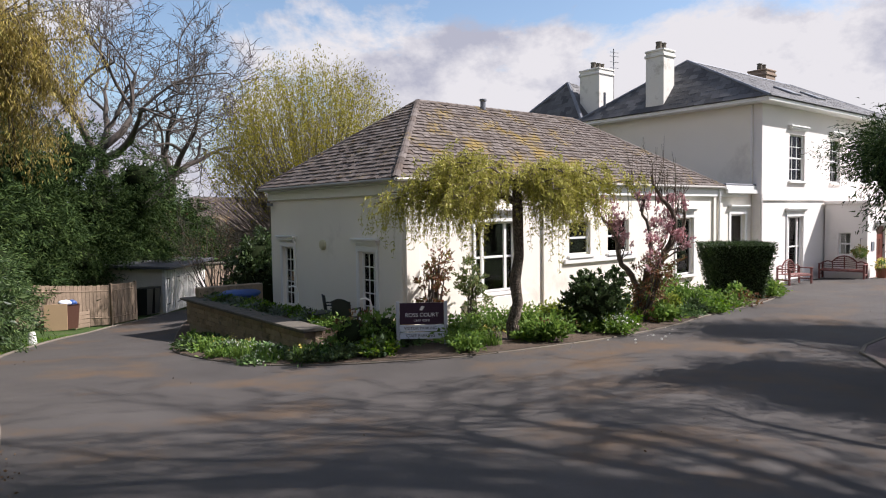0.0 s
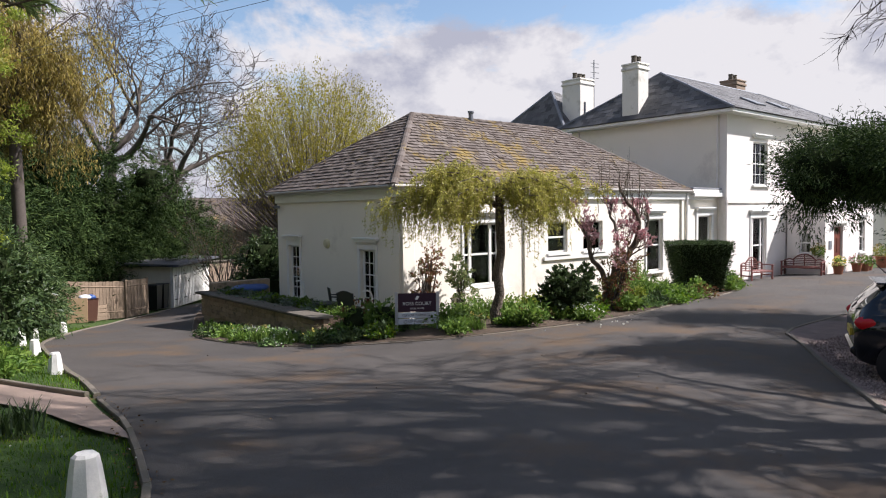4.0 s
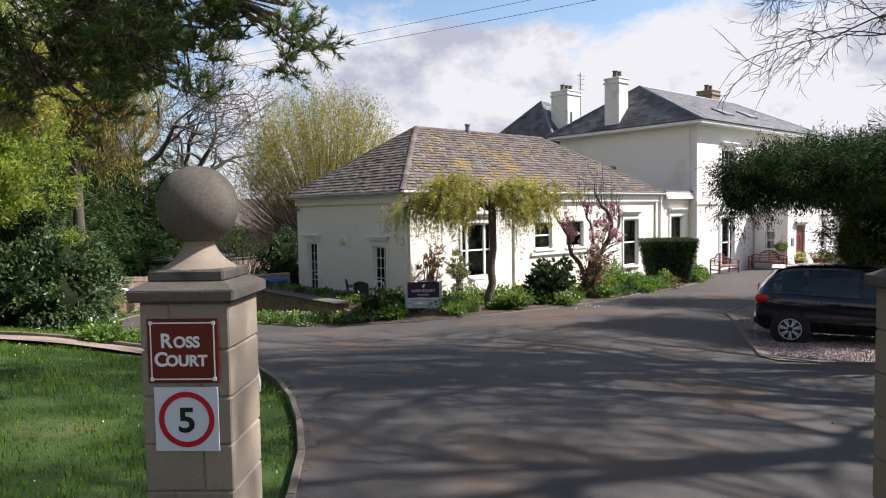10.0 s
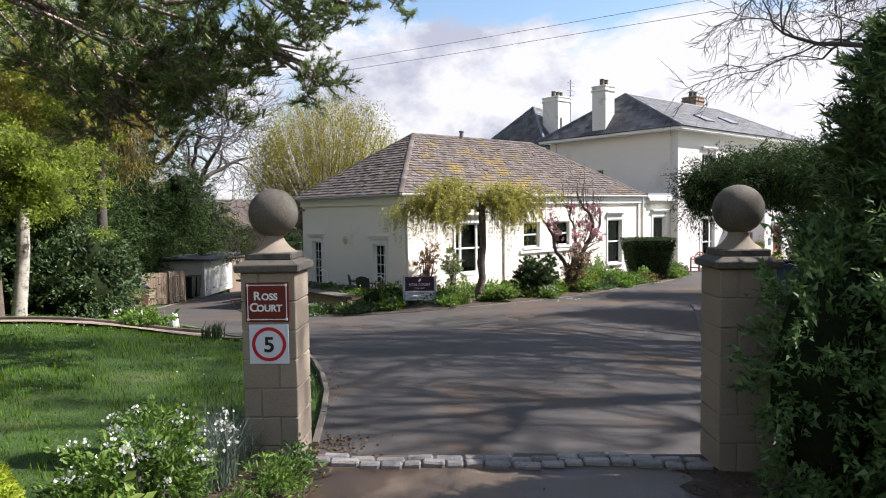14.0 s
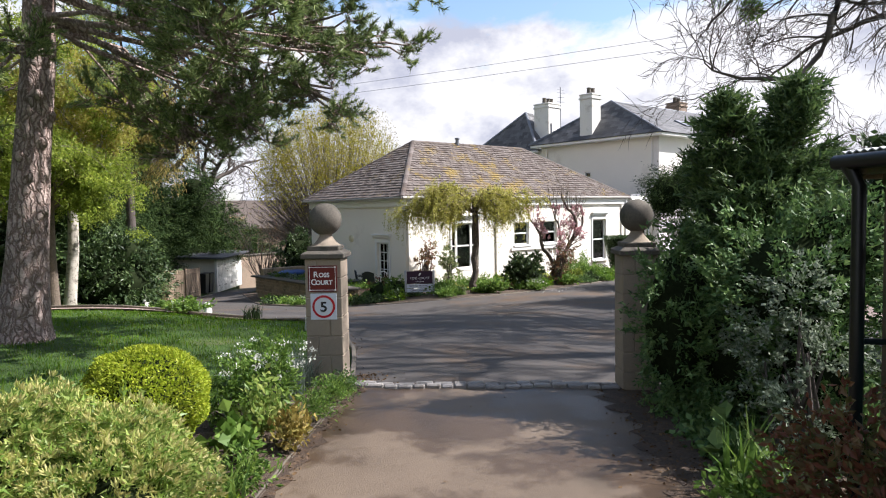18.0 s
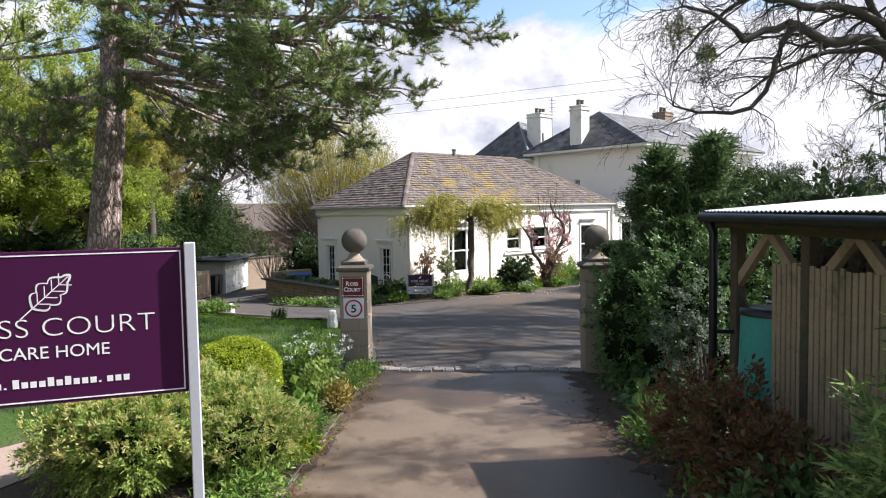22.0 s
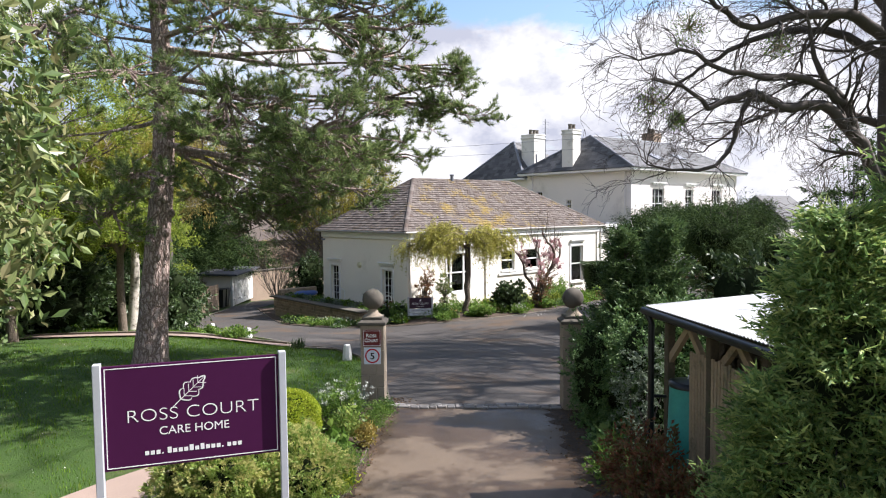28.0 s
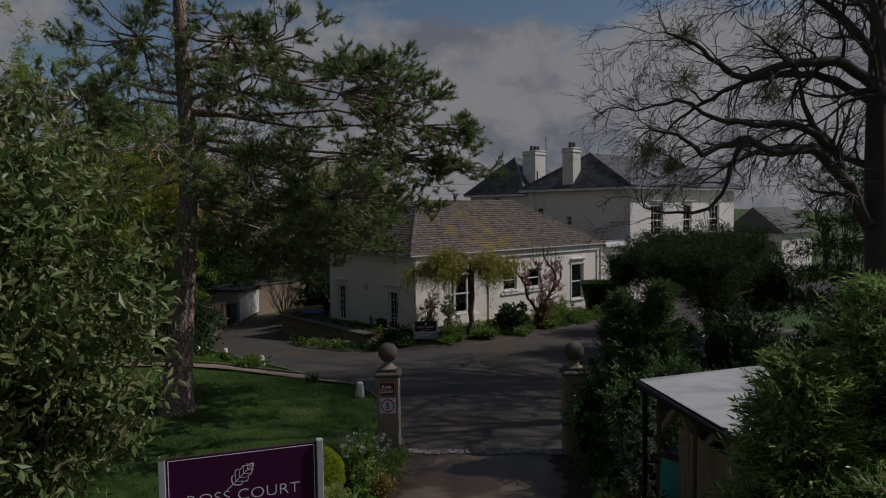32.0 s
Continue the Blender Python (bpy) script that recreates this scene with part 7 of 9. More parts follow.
part("leaf_mark", Geo().add([(-0.05, -0.017, 0.8), (0.01, -0.017, 0.79), (0.06, -0.017, 0.87), (0.0, -0.017, 0.89)], [[0, 1, 2, 3]]), M_SIGNW, small, world=False)
for k, txt in enumerate(("VISITOR PARKING", "STAFF PARKING")):
    z = 0.35 - 0.155 * k
    part("direction_plate", cbox(-0.46, 0.46, -0.012, 0.01, z, z + 0.135, 0.003), M_SIGNBG, small, world=False)
    lettering("letter", txt, 0.085, pose(-0.03, -0.0125, z + 0.04), M_BLACK, small)

# ---- bollards ----
M_BOLL = mat("white_bollard", (0.72, 0.7, 0.66), 0.8, var=0.1, scale=6, bump=0.3, stain=(0.35, 0.36, 0.28), amount=0.22, stain_scale=6)


def bollard(x, y, rz):
    top = thing("bollard", (x, y, float(gz(x, y))), "white-painted tapered concrete bollard on the grass", "bollard", "bollards", rz=rz)
    ra = [(0.115, -0.1), (0.108, 0.04), (0.085, 0.25), (0.072, 0.325), (0.055, 0.345), (0.0, 0.35)]
    g = lathe([(r * 1.15, z) for r, z in ra], 8).moved(pose(0, 0, 0, 0, 0, 22.5))
    part("post", g, M_BOLL, top, world=False)


for x, y, rz in ((-0.85, 2.68, 12), (0.38, 10.7, 30), (0.66, 14.5, 5), (1.42, 19.5, 40), (2.6, 22.1, 20), (0.89, 18.0, 0)):
    bollard(x, y, rz)

# ---- outbuilding, fence, bins ----
M_SHEDW = mat("flaking_white", (0.7, 0.68, 0.64), 0.8, var=0.12, scale=3, bump=0.3, stain=(0.4, 0.38, 0.35), amount=0.35, stain_scale=2.5)
M_SHEDG = mat("grey_render", (0.4, 0.36, 0.31), 0.9, var=0.15, stain=(0.22, 0.21, 0.18), amount=0.4, bump=0.4)
M_SHEDL = mat("limewashed_render", (0.6, 0.54, 0.45), 0.9, var=0.12, stain=(0.36, 0.31, 0.25), amount=0.35, bump=0.4)
M_FELT = mat("roof_felt", (0.055, 0.058, 0.066), 0.8, var=0.25, scale=1.0, bump=0.4, stain=(0.2, 0.2, 0.2), amount=0.3, stain_scale=0.6)
M_BOARD = mat("weathered_board", (0.27, 0.2, 0.14), 0.9, var=0.2, scale=3, fine=24, bump=0.5, per=0.3)
M_CARD = mat("cardboard", (0.42, 0.29, 0.17), 0.85, var=0.06, bump=0.1)
M_BLUE = mat("blue_sheet", (0.03, 0.08, 0.25), 0.45, var=0.2, bump=0.1)
M_BIN = mat("black_bin", (0.012, 0.012, 0.014), 0.45, var=0.2, bump=0.05)
GM = Matrix.Translation((9.35, 32.1, -2.82)) @ pose(0, 0, 0, 0, 0, 47.3)
garage = thing("garage", (0, 0, 0), "low outbuilding with white garage doors and a felt roof", "garage")
garage.matrix_basis = GM
part("wall", boxes([(0, 4.7, 0.15, 6.5, 0, 2.1)]), M_SHEDL, garage, world=False)
part("roof", Geo().join(cbox(-0.3, 5.0, -0.35, 6.8, 2.12, 2.24, 0.02)).moved(pose(0, 0, 0, 2.0, -1.0, 0)), M_FELT, garage, world=False)
for k in range(4):
    d = part("garage_door", cbox(0.15 + 1.12 * k, 1.25 + 1.12 * k, 0.06, 0.145, 0.05, 2.0, 0.01), M_SHEDW, garage, world=False)
    for q in range(1, 6):
        part("door_board", cbox(0.16 + 1.12 * k + 0.18 * q, 0.165 + 1.12 * k + 0.18 * q + 0.012, 0.052, 0.059, 0.06, 1.98), M_SHEDG, d, world=False)
    for z in (0.4, 1.6):
        part("hinge", cbox(0.17 + 1.12 * k, 0.55 + 1.12 * k, 0.045, 0.0515, z, z + 0.05, 0.003), M_BLACK, d, world=False)
part("corner_post", cbox(-0.02, 0.148, 0.0, 0.148, 0, 2.08, 0.01), M_SHEDW, garage, world=False)
gw = thing("garden_wall", (13.0, 37.5, -3.2), "old brick garden wall beyond the outbuilding", "wall", kind="structure")
part("wall", cbox(0, 16, -0.15, 0.15, -0.3, 2.1, 0.02).moved(pose(12.3, 35.9, -3.0, 0, 0, 12)), M_BRICKY, gw)
part("coping", cbox(0, 16, -0.22, 0.22, 2.103, 2.2, 0.02).moved(pose(12.3, 35.9, -3.0, 0, 0, 12)), M_CAP, gw)
cottage = thing("cottage", (24.0, 58.0, -4.0), "distant brick cottage with a tiled roof", "house")
part("wall", cbox(20.0, 31.0, 56, 62, -5, 0.5), M_BRICKY, cottage)
part("roof", Geo().add([(19.6, 55.6, 0.5), (31.4, 55.6, 0.5), (31.4, 62.4, 0.5), (19.6, 62.4, 0.5), (19.6, 59, 3.4), (31.4, 59, 3.4)], [[0, 1, 5, 4], [2, 3, 4, 5], [3, 2, 1, 0]]).add([(19.6, 55.6, 0.5), (19.6, 62.4, 0.5), (19.6, 59, 3.4), (31.4, 55.6, 0.5), (31.4, 62.4, 0.5), (31.4, 59, 3.4)], [[1, 0, 2], [3, 4, 5]]), M_TILE, cottage)
lodge = thing("lodge", (56.0, 16.0, -2.0), "small white gabled building beyond the house", "house")
part("wall", cbox(53, 60, 14, 19, -3, 2.2), M_RENDER, lodge)
part("roof", Geo().add([(52.6, 13.6, 2.2), (52.6, 19.4, 2.2), (60.4, 19.4, 2.2), (60.4, 13.6, 2.2), (52.6, 16.5, 4.6), (60.4, 16.5, 4.6)], [[0, 3, 5, 4], [2, 1, 4, 5], [0, 1, 2, 3]]).add([(52.6, 13.6, 2.2), (52.6, 19.4, 2.2), (52.6, 16.5, 4.6)], [[1, 0, 2]]), M_SLATE, lodge)

fence = thing("fence", (6.28, 28.87, -2.55), "close-boarded timber fence that screens the bins", "fence")


def boards(a, b, h, name="board"):
    a, b = np.array(a, float), np.array(b, float)
    ln = np.linalg.norm(b - a)
    n = int(ln / 0.145)
    rz = math.degrees(math.atan2(b[1] - a[1], b[0] - a[0]))
    for k in range(n):
        p = a + (b - a) * (k + 0.5) / n
        z = float(gz(*p))
        part(name, cbox(-0.071, 0.071, -0.01 - 0.006 * (k % 2), 0.012, 0.02, h + R.uniform(-0.015, 0.015), 0.004).moved(pose(*p, z, 0, 0, rz)), M_BOARD, fence)
    for zz in (0.3, h - 0.25):
        p = (a + b) / 2
        v = Geo().join(tube([(*a, float(gz(*a)) + zz), (*b, float(gz(*b)) + zz)], 0.035, 4))
        part("rail", v, M_BOARD, fence)


boards((6.28, 28.87), (2.6, 27.7), 1.6)
boards((6.28, 28.87), (7.54, 30.3), 1.63)
for p in ((6.27, 28.84), (7.56, 30.33), (2.55, 27.7)):
    part("fence_post", cbox(-0.05, 0.05, -0.05, 0.05, -0.2, 1.66, 0.01).moved(pose(*p, float(gz(*p)), 0, 0, 30)), M_BOARD, fence)
z = float(gz(4.02, 27.11))
card = thing("cardboard_sheet", (4.02, 27.11, z), "tall sheet of brown cardboard leaning by the bins", "cardboard")
part("sheet", cbox(-0.37, 0.37, -0.015, 0.015, 0.0, 0.95, 0.004).moved(pose(4.02, 27.11, z, -4, 0, -20)), M_CARD, card)


def wheelie(x, y, rz, material, label, lid=True, h=0.95):
    top = thing("wheeled_bin", (x, y, float(gz(x, y))), label, "bin", "bins", rz=rz)
    a, b = 0.22, 0.29
    g = Geo().add([(-a, -a, 0.06), (a, -a, 0.06), (a, a, 0.06), (-a, a, 0.06), (-b, -b, h), (b, -b, h), (b, b, h), (-b, b, h)], [[3, 2, 1, 0], [0, 1, 5, 4], [1, 2, 6, 5], [2, 3, 7, 6], [3, 0, 4, 7]])
    part("body", g, material, top, world=False)
    part("rim", border(0.62, 0.62, 0.04, 0.0, None).moved(pose(0, 0, h, 90, 0, 0)), material, top, world=False)
    if lid:
        part("lid", cbox(-0.31, 0.31, -0.31, 0.33, h + 0.005, h + 0.05, 0.02), material, top, world=False)
    for s in (-1, 1):
        part("wheel", lathe([(0, 0), (0.1, 0), (0.1, 0.05), (0, 0.05)], 16).moved(pose(s * 0.2, 0.25, 0.1, 0, 90, 0)), M_BLACK, top, world=False)
    return top


wheelie(4.55, 27.55, 0, mat("brown_bin", (0.11, 0.05, 0.035), 0.5, bump=0.05), "open brown wheeled bin heaped with rubbish", False)
wheelie(8.25, 31.55, 47, M_BIN, "black wheeled bin beside the garage", True, 1.2)
wheelie(8.72, 32.02, 47, M_BIN, "black wheeled bin against the garage wall", True, 1.2)
rub = thing("rubbish_bag", (4.5, 27.6, -1.3), "blue and white bags heaped on the bin", "rubbish bag")
part("bag", heart((4.62, 27.58, float(gz(4.55, 27.55)) + 0.98), (0.2, 0.18, 0.12), 1.0), M_BLUE, rub, smooth=True)
part("bag", heart((4.4, 27.5, float(gz(4.55, 27.55)) + 1.0), (0.24, 0.2, 0.12), 1.0), M_SIGNBG, rub, smooth=True)
crate = thing("wooden_crate", (5.0, 27.75, float(gz(5.0, 27.75))), "low wooden crate leaning by the fence", "crate", rz=25)
for k in range(4):
    part("slat", cbox(-0.3, 0.3, -0.02, 0.0, 0.04 + 0.16 * k, 0.17 + 0.16 * k, 0.004), M_BOARD, crate, world=False)
for s in (-1, 1):
    part("upright", cbox(s * 0.27 - 0.03, s * 0.27 + 0.03, 0.001, 0.04, 0, 0.68, 0.004), M_BOARD, crate, world=False)

# ---- terrace ----
M_WALLSTONE = mat("terrace_stone", (0.36, 0.275, 0.185), 0.9, var=0.25, scale=4, fine=50, bump=0.6, stain=(0.14, 0.12, 0.08), amount=0.35, stain_scale=3, per=0.3)
terr = thing("terrace_wall", (6.8, 13.2, -1.2), "low sandstone retaining wall with flat coping round the terrace", "wall", kind="structure")
part("core", cbox(6.72, 7.0, 13.25, 21.0, -2.2, -0.93), M_MORTAR, terr)
rr = np.random.default_rng(51)
for k in range(5):
    y, z0 = 13.2, -1.62 + 0.14 * k
    while y < 21.0:
        ln = rr.uniform(0.22, 0.5)
        part("stone", cbox(6.66 + rr.uniform(-0.012, 0.012), 6.9, y + 0.006, min(y + ln, 21.05) - 0.006, z0 + 0.004, z0 + 0.136, 0.012), M_WALLSTONE, terr)
        y += ln
    x = 6.9
    while x < 7.1:
        part("stone", cbox(x + 0.004, x + 0.2, 13.16, 13.4, z0 + 0.004, z0 + 0.136, 0.012), M_WALLSTONE, terr)
        x += 0.21
y = 13.08
while y < 21.0:
    ln = rr.uniform(0.5, 0.75)
    part("coping_stone", cbox(6.56, 7.16, y + 0.005, y + ln - 0.005, -0.915, -0.84 + rr.uniform(-0.006, 0.006), 0.012), M_CAP, terr)
    y += ln
part("wall_back", cbox(7.0, 9.15, 20.9, 21.2, -2.2, -0.55, 0.02), M_WALLSTONE, terr)
part("planter_face", cbox(7.75, 9.0, 12.2, 12.45, -1.6, -0.72, 0.02), M_WALLSTONE, terr)
solo("terrace_floor", cbox(7.0, 9.2, 12.9, 20.9, -1.5, -1.24), mat("flagstone", (0.24, 0.22, 0.19), 0.9, var=0.2, bump=0.3), "grey flagged terrace floor beside the annex", "paving", kind="structure")
M_IRON = mat("dark_plastic", (0.02, 0.025, 0.024), 0.5, var=0.15, bump=0.05)


def garden_chair(x, y, rz):
    ch = thing("garden_chair", (x, y, -1.24), "dark moulded garden chair on the terrace", "chair", "terrace chairs", rz=rz)
    part("seat", cbox(-0.25, 0.25, -0.24, 0.24, 0.4, 0.43, 0.012), M_IRON, ch, world=False)
    v, f = [], []
    for a in np.linspace(-1, 1, 9):
        for z in (0.43, 0.65, 0.85, 0.92 - 0.1 * a * a):
            v.append((a * 0.26, 0.23 + 0.14 * (z - 0.43) - 0.06 * a * a, z))
    for k in range(8):
        for q in range(3):
            f.append([4 * k + q, 4 * k + 4 + q, 4 * k + 5 + q, 4 * k + 1 + q])
    b = Geo().add(v, f)
    b.add(np.array(v) + [0, 0.02, 0], [q[::-1] for q in f])
    part("backrest", b, M_IRON, ch, world=False, smooth=True)
    for sx in (-1, 1):
        part("armrest", tube([(sx * 0.27, -0.24, 0.42), (sx * 0.29, -0.22, 0.64), (sx * 0.29, 0.2, 0.66)], 0.022, 6), M_IRON, ch, world=False, smooth=True)
        for sy in (-1, 1):
            part("leg", tube([(sx * 0.22, sy * 0.2, 0.41), (sx * 0.26, sy * 0.26, 0.0)], [0.024, 0.02], 6), M_IRON, ch, world=False)


garden_chair(8.15, 13.9, 120)
garden_chair(8.35, 14.8, 60)
tb = thing("garden_table", (7.75, 14.4, -1.24), "low dark garden table on the terrace", "table")
part("tabletop", cbox(7.45, 8.05, 14.1, 14.7, -0.72, -0.69, 0.01), M_IRON, tb)
for sx in (7.5, 8.0):
    for sy in (14.15, 14.65):
        part("leg", tube([(sx, sy, -0.72), (sx, sy, -1.24)], 0.02, 6), M_IRON, tb)
for (x, y) in ((8.55, 13.35), (8.6, 17.3)):
    hr = thing("handrail", (x, y, -1.24), "white hooked handrail by the terrace door", "handrail", "handrails")
    part("rail", tube([(x, y, -1.24), (x, y, -0.5), (x - 0.03, y + 0.02, -0.38), (x - 0.1, y + 0.08, -0.33), (x - 0.2, y + 0.17, -0.36)], 0.025, 8), M_WHITE, hr, smooth=True)
tarp = thing("garden_cover", (8.0, 20.0, -0.9), "blue sheet folded on the terrace planting", "cover")
part("sheet", heart((8.0, 20.1, -0.75), (0.7, 0.5, 0.14), 1.0), M_BLUE, tarp, smooth=True)

# ---- benches and pots before the house ----
M_BENCH = mat("stained_teak", (0.16, 0.055, 0.045), 0.6, var=0.2, scale=5, fine=30, bump=0.2)


def bench(x, y, rz, w=1.6):
    top = thing("garden_bench", (x, y, float(gz(x, y)) + 0.01), "red-brown wooden garden bench with an arched slatted back", "bench", "benches", rz=rz)
    h = w / 2
    for k in range(5):
        part("seat_slat", cbox(-h + 0.05, h - 0.05, -0.27 + 0.11 * k, -0.18 + 0.11 * k, 0.41, 0.435, 0.006), M_BENCH, top, world=False)
    for sx in (-1, 1):
        part("leg", cbox(sx * h - 0.035, sx * h + 0.035, -0.3, -0.23, 0, 0.63, 0.008), M_BENCH, top, world=False)
        part("leg", cbox(sx * h - 0.035, sx * h + 0.035, 0.24, 0.3, 0, 0.7, 0.008), M_BENCH, top, world=False)
        part("armrest", cbox(sx * h - 0.05, sx * h + 0.05, -0.34, 0.3, 0.632, 0.67, 0.012), M_BENCH, top, world=False)
        part("stretcher", cbox(sx * h - 0.025, sx * h + 0.025, -0.23, 0.24, 0.18, 0.24, 0.006), M_BENCH, top, world=False)
    part("seat_rail", cbox(-h + 0.036, h - 0.036, -0.3, -0.275, 0.34, 0.408, 0.006), M_BENCH, top, world=False)
    xs = np.linspace(-h, h, 21)
    arch = 0.68 + 0.3 * np.clip(1 - (xs / (0.55 * h)) ** 2, 0, 1) ** 0.7 + 0.08 * np.exp(-((np.abs(xs) - 0.75 * h) / 0.12) ** 2)
    part("back_rail", tube(np.c_[xs, np.full(21, 0.28), arch], 0.032, 6), M_BENCH, top, world=False, smooth=True)
    for k in range(5):
        z = 0.5 + 0.085 * k
        wd = h - 0.03 if z < 0.66 else 0.55 * h * max(0.1, 1 - max(0, (z - 0.68) / 0.3) ** 1.4) ** 0.5
        part("back_slat", cbox(-wd, wd, 0.27, 0.29, z, z + 0.035, 0.004), M_BENCH, top, world=False)
    for x_ in (-0.27 * w, 0.27 * w, 0.0):
        part("back_post", cbox(x_ - 0.02, x_ + 0.02, 0.262, 0.3, 0.43, 0.74 + (0.2 if x_ == 0 else 0), 0.004), M_BENCH, top, world=False)


bench(27.75, 11.75, -12, 1.35)
bench(31.5, 11.35, -82, 1.7)
M_TERRA = mat("terracotta", (0.28, 0.11, 0.06), 0.85, var=0.15, bump=0.2)
rr = np.random.default_rng(57)
for k, (x, y, r, col) in enumerate(((32.6, 10.2, 0.24, L_YELLOW), (34.9, 10.2, 0.24, L_BLOOM), (35.4, 10.0, 0.22, L_GREEN), (36.2, 10.1, 0.2, L_BLOOM), (38.9, 10.3, 0.35, L_GOLD), (39.8, 10.6, 0.35, L_GOLD))):
    z = float(gz(x, y)) + 0.012
    pt = thing("flower_pot", (x, y, z), "terracotta pot of mixed flowers before the porch", "flower pot", "flower pots")
    part("pot", lathe([(0, 0), (r * 0.7, 0), (r, r * 1.6), (r * 1.08, r * 1.6), (r * 1.08, r * 1.75), (r * 0.9, r * 1.75), (r * 0.9, r * 1.5), (0, r * 1.5)], 18, (x, y, z)), M_TERRA, pt, smooth=False)
    p, d = lump((x, y, z + r * 2.2), (r * 1.2, r * 1.2, r), 160, rr, 0.2, 0.2)
    part("foliage", leaves(p, 0.12, rr, d), L_GREEN, pt)
    p, d = lump((x, y, z + r * 2.5), (r * 1.2, r * 1.2, r), 90, rr, 0.2, 0.6)
    part("bloom", leaves(p, 0.1, rr, d, 1.0, 0.8), col, pt, kind="stuff")
hb = thing("hanging_basket", (32.0, 10.9, 0.0), "hanging basket of red flowers on the porch wall", "hanging basket")
p, d = lump((32.0, 10.85, -0.25), (0.28, 0.28, 0.22), 260, rr, 0.2, 0.3)
part("foliage", leaves(p, 0.1, rr, d), L_GREEN, hb)
p, d = lump((32.0, 10.85, -0.2), (0.28, 0.28, 0.22), 120, rr, 0.2, 0.8)
part("bloom", leaves(p, 0.09, rr, d, 1.0, 0.8), L_GOLD, hb, kind="stuff")
part("bracket", tube([(32.19, 10.85, 0.35), (31.98, 10.85, 0.35), (31.98, 10.85, 0.0)], 0.012, 5), M_BLACK, hb)

# ---- the parked car ----
M_CAR = mat("black_car_paint", (0.006, 0.008, 0.012), 0.1, var=0.05, bump=0, spec=0.6)
M_CARGL = mat("tinted_glass", (0.012, 0.017, 0.018), 0.03, var=0.0, bump=0, spec=0.5)
M_TYRE = mat("tyre_rubber", (0.018, 0.018, 0.018), 0.85, var=0.2, bump=0.2)
M_ALLOY = mat("alloy", (0.62, 0.62, 0.63), 0.35, 0.25, var=0.05, bump=0)
M_TAIL = mat("tail_lamp_red", (0.5, 0.01, 0.015), 0.15, var=0.1, bump=0)
car = thing("car", (9.82, 1.24, float(gz(9.3, 1.2))), "small black hatchback parked on the gravel", "car", rz=-67)
# stations along the car: place, sill, belt and roof heights, half widths at sill, belt and roof
ST = np.array([(-0.6, 0.42, 0.78, 0.84, 0.6, 0.66, 0.55), (-0.54, 0.3, 0.9, 1.0, 0.74, 0.77, 0.6), (-0.4, 0.24, 0.97, 1.2, 0.8, 0.82, 0.61), (-0.2, 0.22, 0.98, 1.38, 0.82, 0.84, 0.61), (0.1, 0.22, 0.97, 1.455, 0.83, 0.85, 0.61), (0.6, 0.22, 0.94, 1.48, 0.83, 0.855, 0.62), (1.1, 0.22, 0.92, 1.465, 0.83, 0.855, 0.62), (1.55, 0.22, 0.91, 1.38, 0.83, 0.85, 0.61), (1.95, 0.22, 0.9, 1.16, 0.83, 0.85, 0.64), (2.3, 0.22, 0.88, 0.96, 0.82, 0.84, 0.66), (2.75, 0.24, 0.8, 0.85, 0.8, 0.8, 0.62), (3.1, 0.28, 0.68, 0.71, 0.72, 0.72, 0.55), (3.3, 0.38, 0.54, 0.56, 0.56, 0.56, 0.4)])
fine = rounded(ST, 0.07, False)
ring_ = []
for x, s0, bt, rf, w0, w1, w2 in fine:
    half = [(w0 * 0.72, s0), (w0, s0 + 0.06), (w1 + 0.005, s0 * 0.55 + bt * 0.45), (w1 + 0.012, s0 * 0.3 + bt * 0.7), (w1, bt), (w1 - 0.035, bt + 0.02), (w2 + (w1 - w2) * 0.42, bt * 0.45 + rf * 0.55), (w2, bt * 0.12 + rf * 0.88), (w2 * 0.9, rf - 0.02), (w2 * 0.55, rf), (0.0, rf + 0.006)]
    ring_.append([(x, y, z) for y, z in half] + [(x, -y, z) for y, z in half[-2::-1]])
n_ = 21
v = np.array(ring_).reshape(-1, 3)
f_, gl_ = [], []
for i in range(len(fine) - 1):
    x = (fine[i, 0] + fine[i + 1, 0]) / 2
    tall_ = fine[i, 3] - fine[i, 2]
    for j in range(n_ - 1):
        q = [i * n_ + j, i * n_ + j + 1, (i + 1) * n_ + j + 1, (i + 1) * n_ + j]
        side = j in (5, 6, 13, 14) and tall_ > 0.22 and (0.3 < x < 1.08 or 1.16 < x < 1.9)
        quarter = j in (5, 6, 13, 14) and tall_ > 0.3 and -0.12 < x < 0.24
        back = j in (7, 8, 9, 10, 11, 12) and -0.5 < x < -0.24
        front_ = j in (8, 9, 10, 11) and 1.5 < x < 2.25
        (gl_ if side or quarter or back or front_ else f_).append(q)
body = Geo().add(v, f_)
body.add(v[:n_], [list(range(n_ - 1, -1, -1))]).add(v[-n_:], [list(range(n_))])
part("body", body, M_CAR, car, world=False, smooth=True)
part("window_glass", Geo().add(v, gl_), M_CARGL, car, world=False, smooth=True)
part("seat_row", boxes([(0.55, 0.75, sy - 0.22, sy + 0.22, 0.5, 1.22) for sy in (-0.36, 0.36)], 0.06), M_TYRE, car, "dark seats behind the glass", world=False)
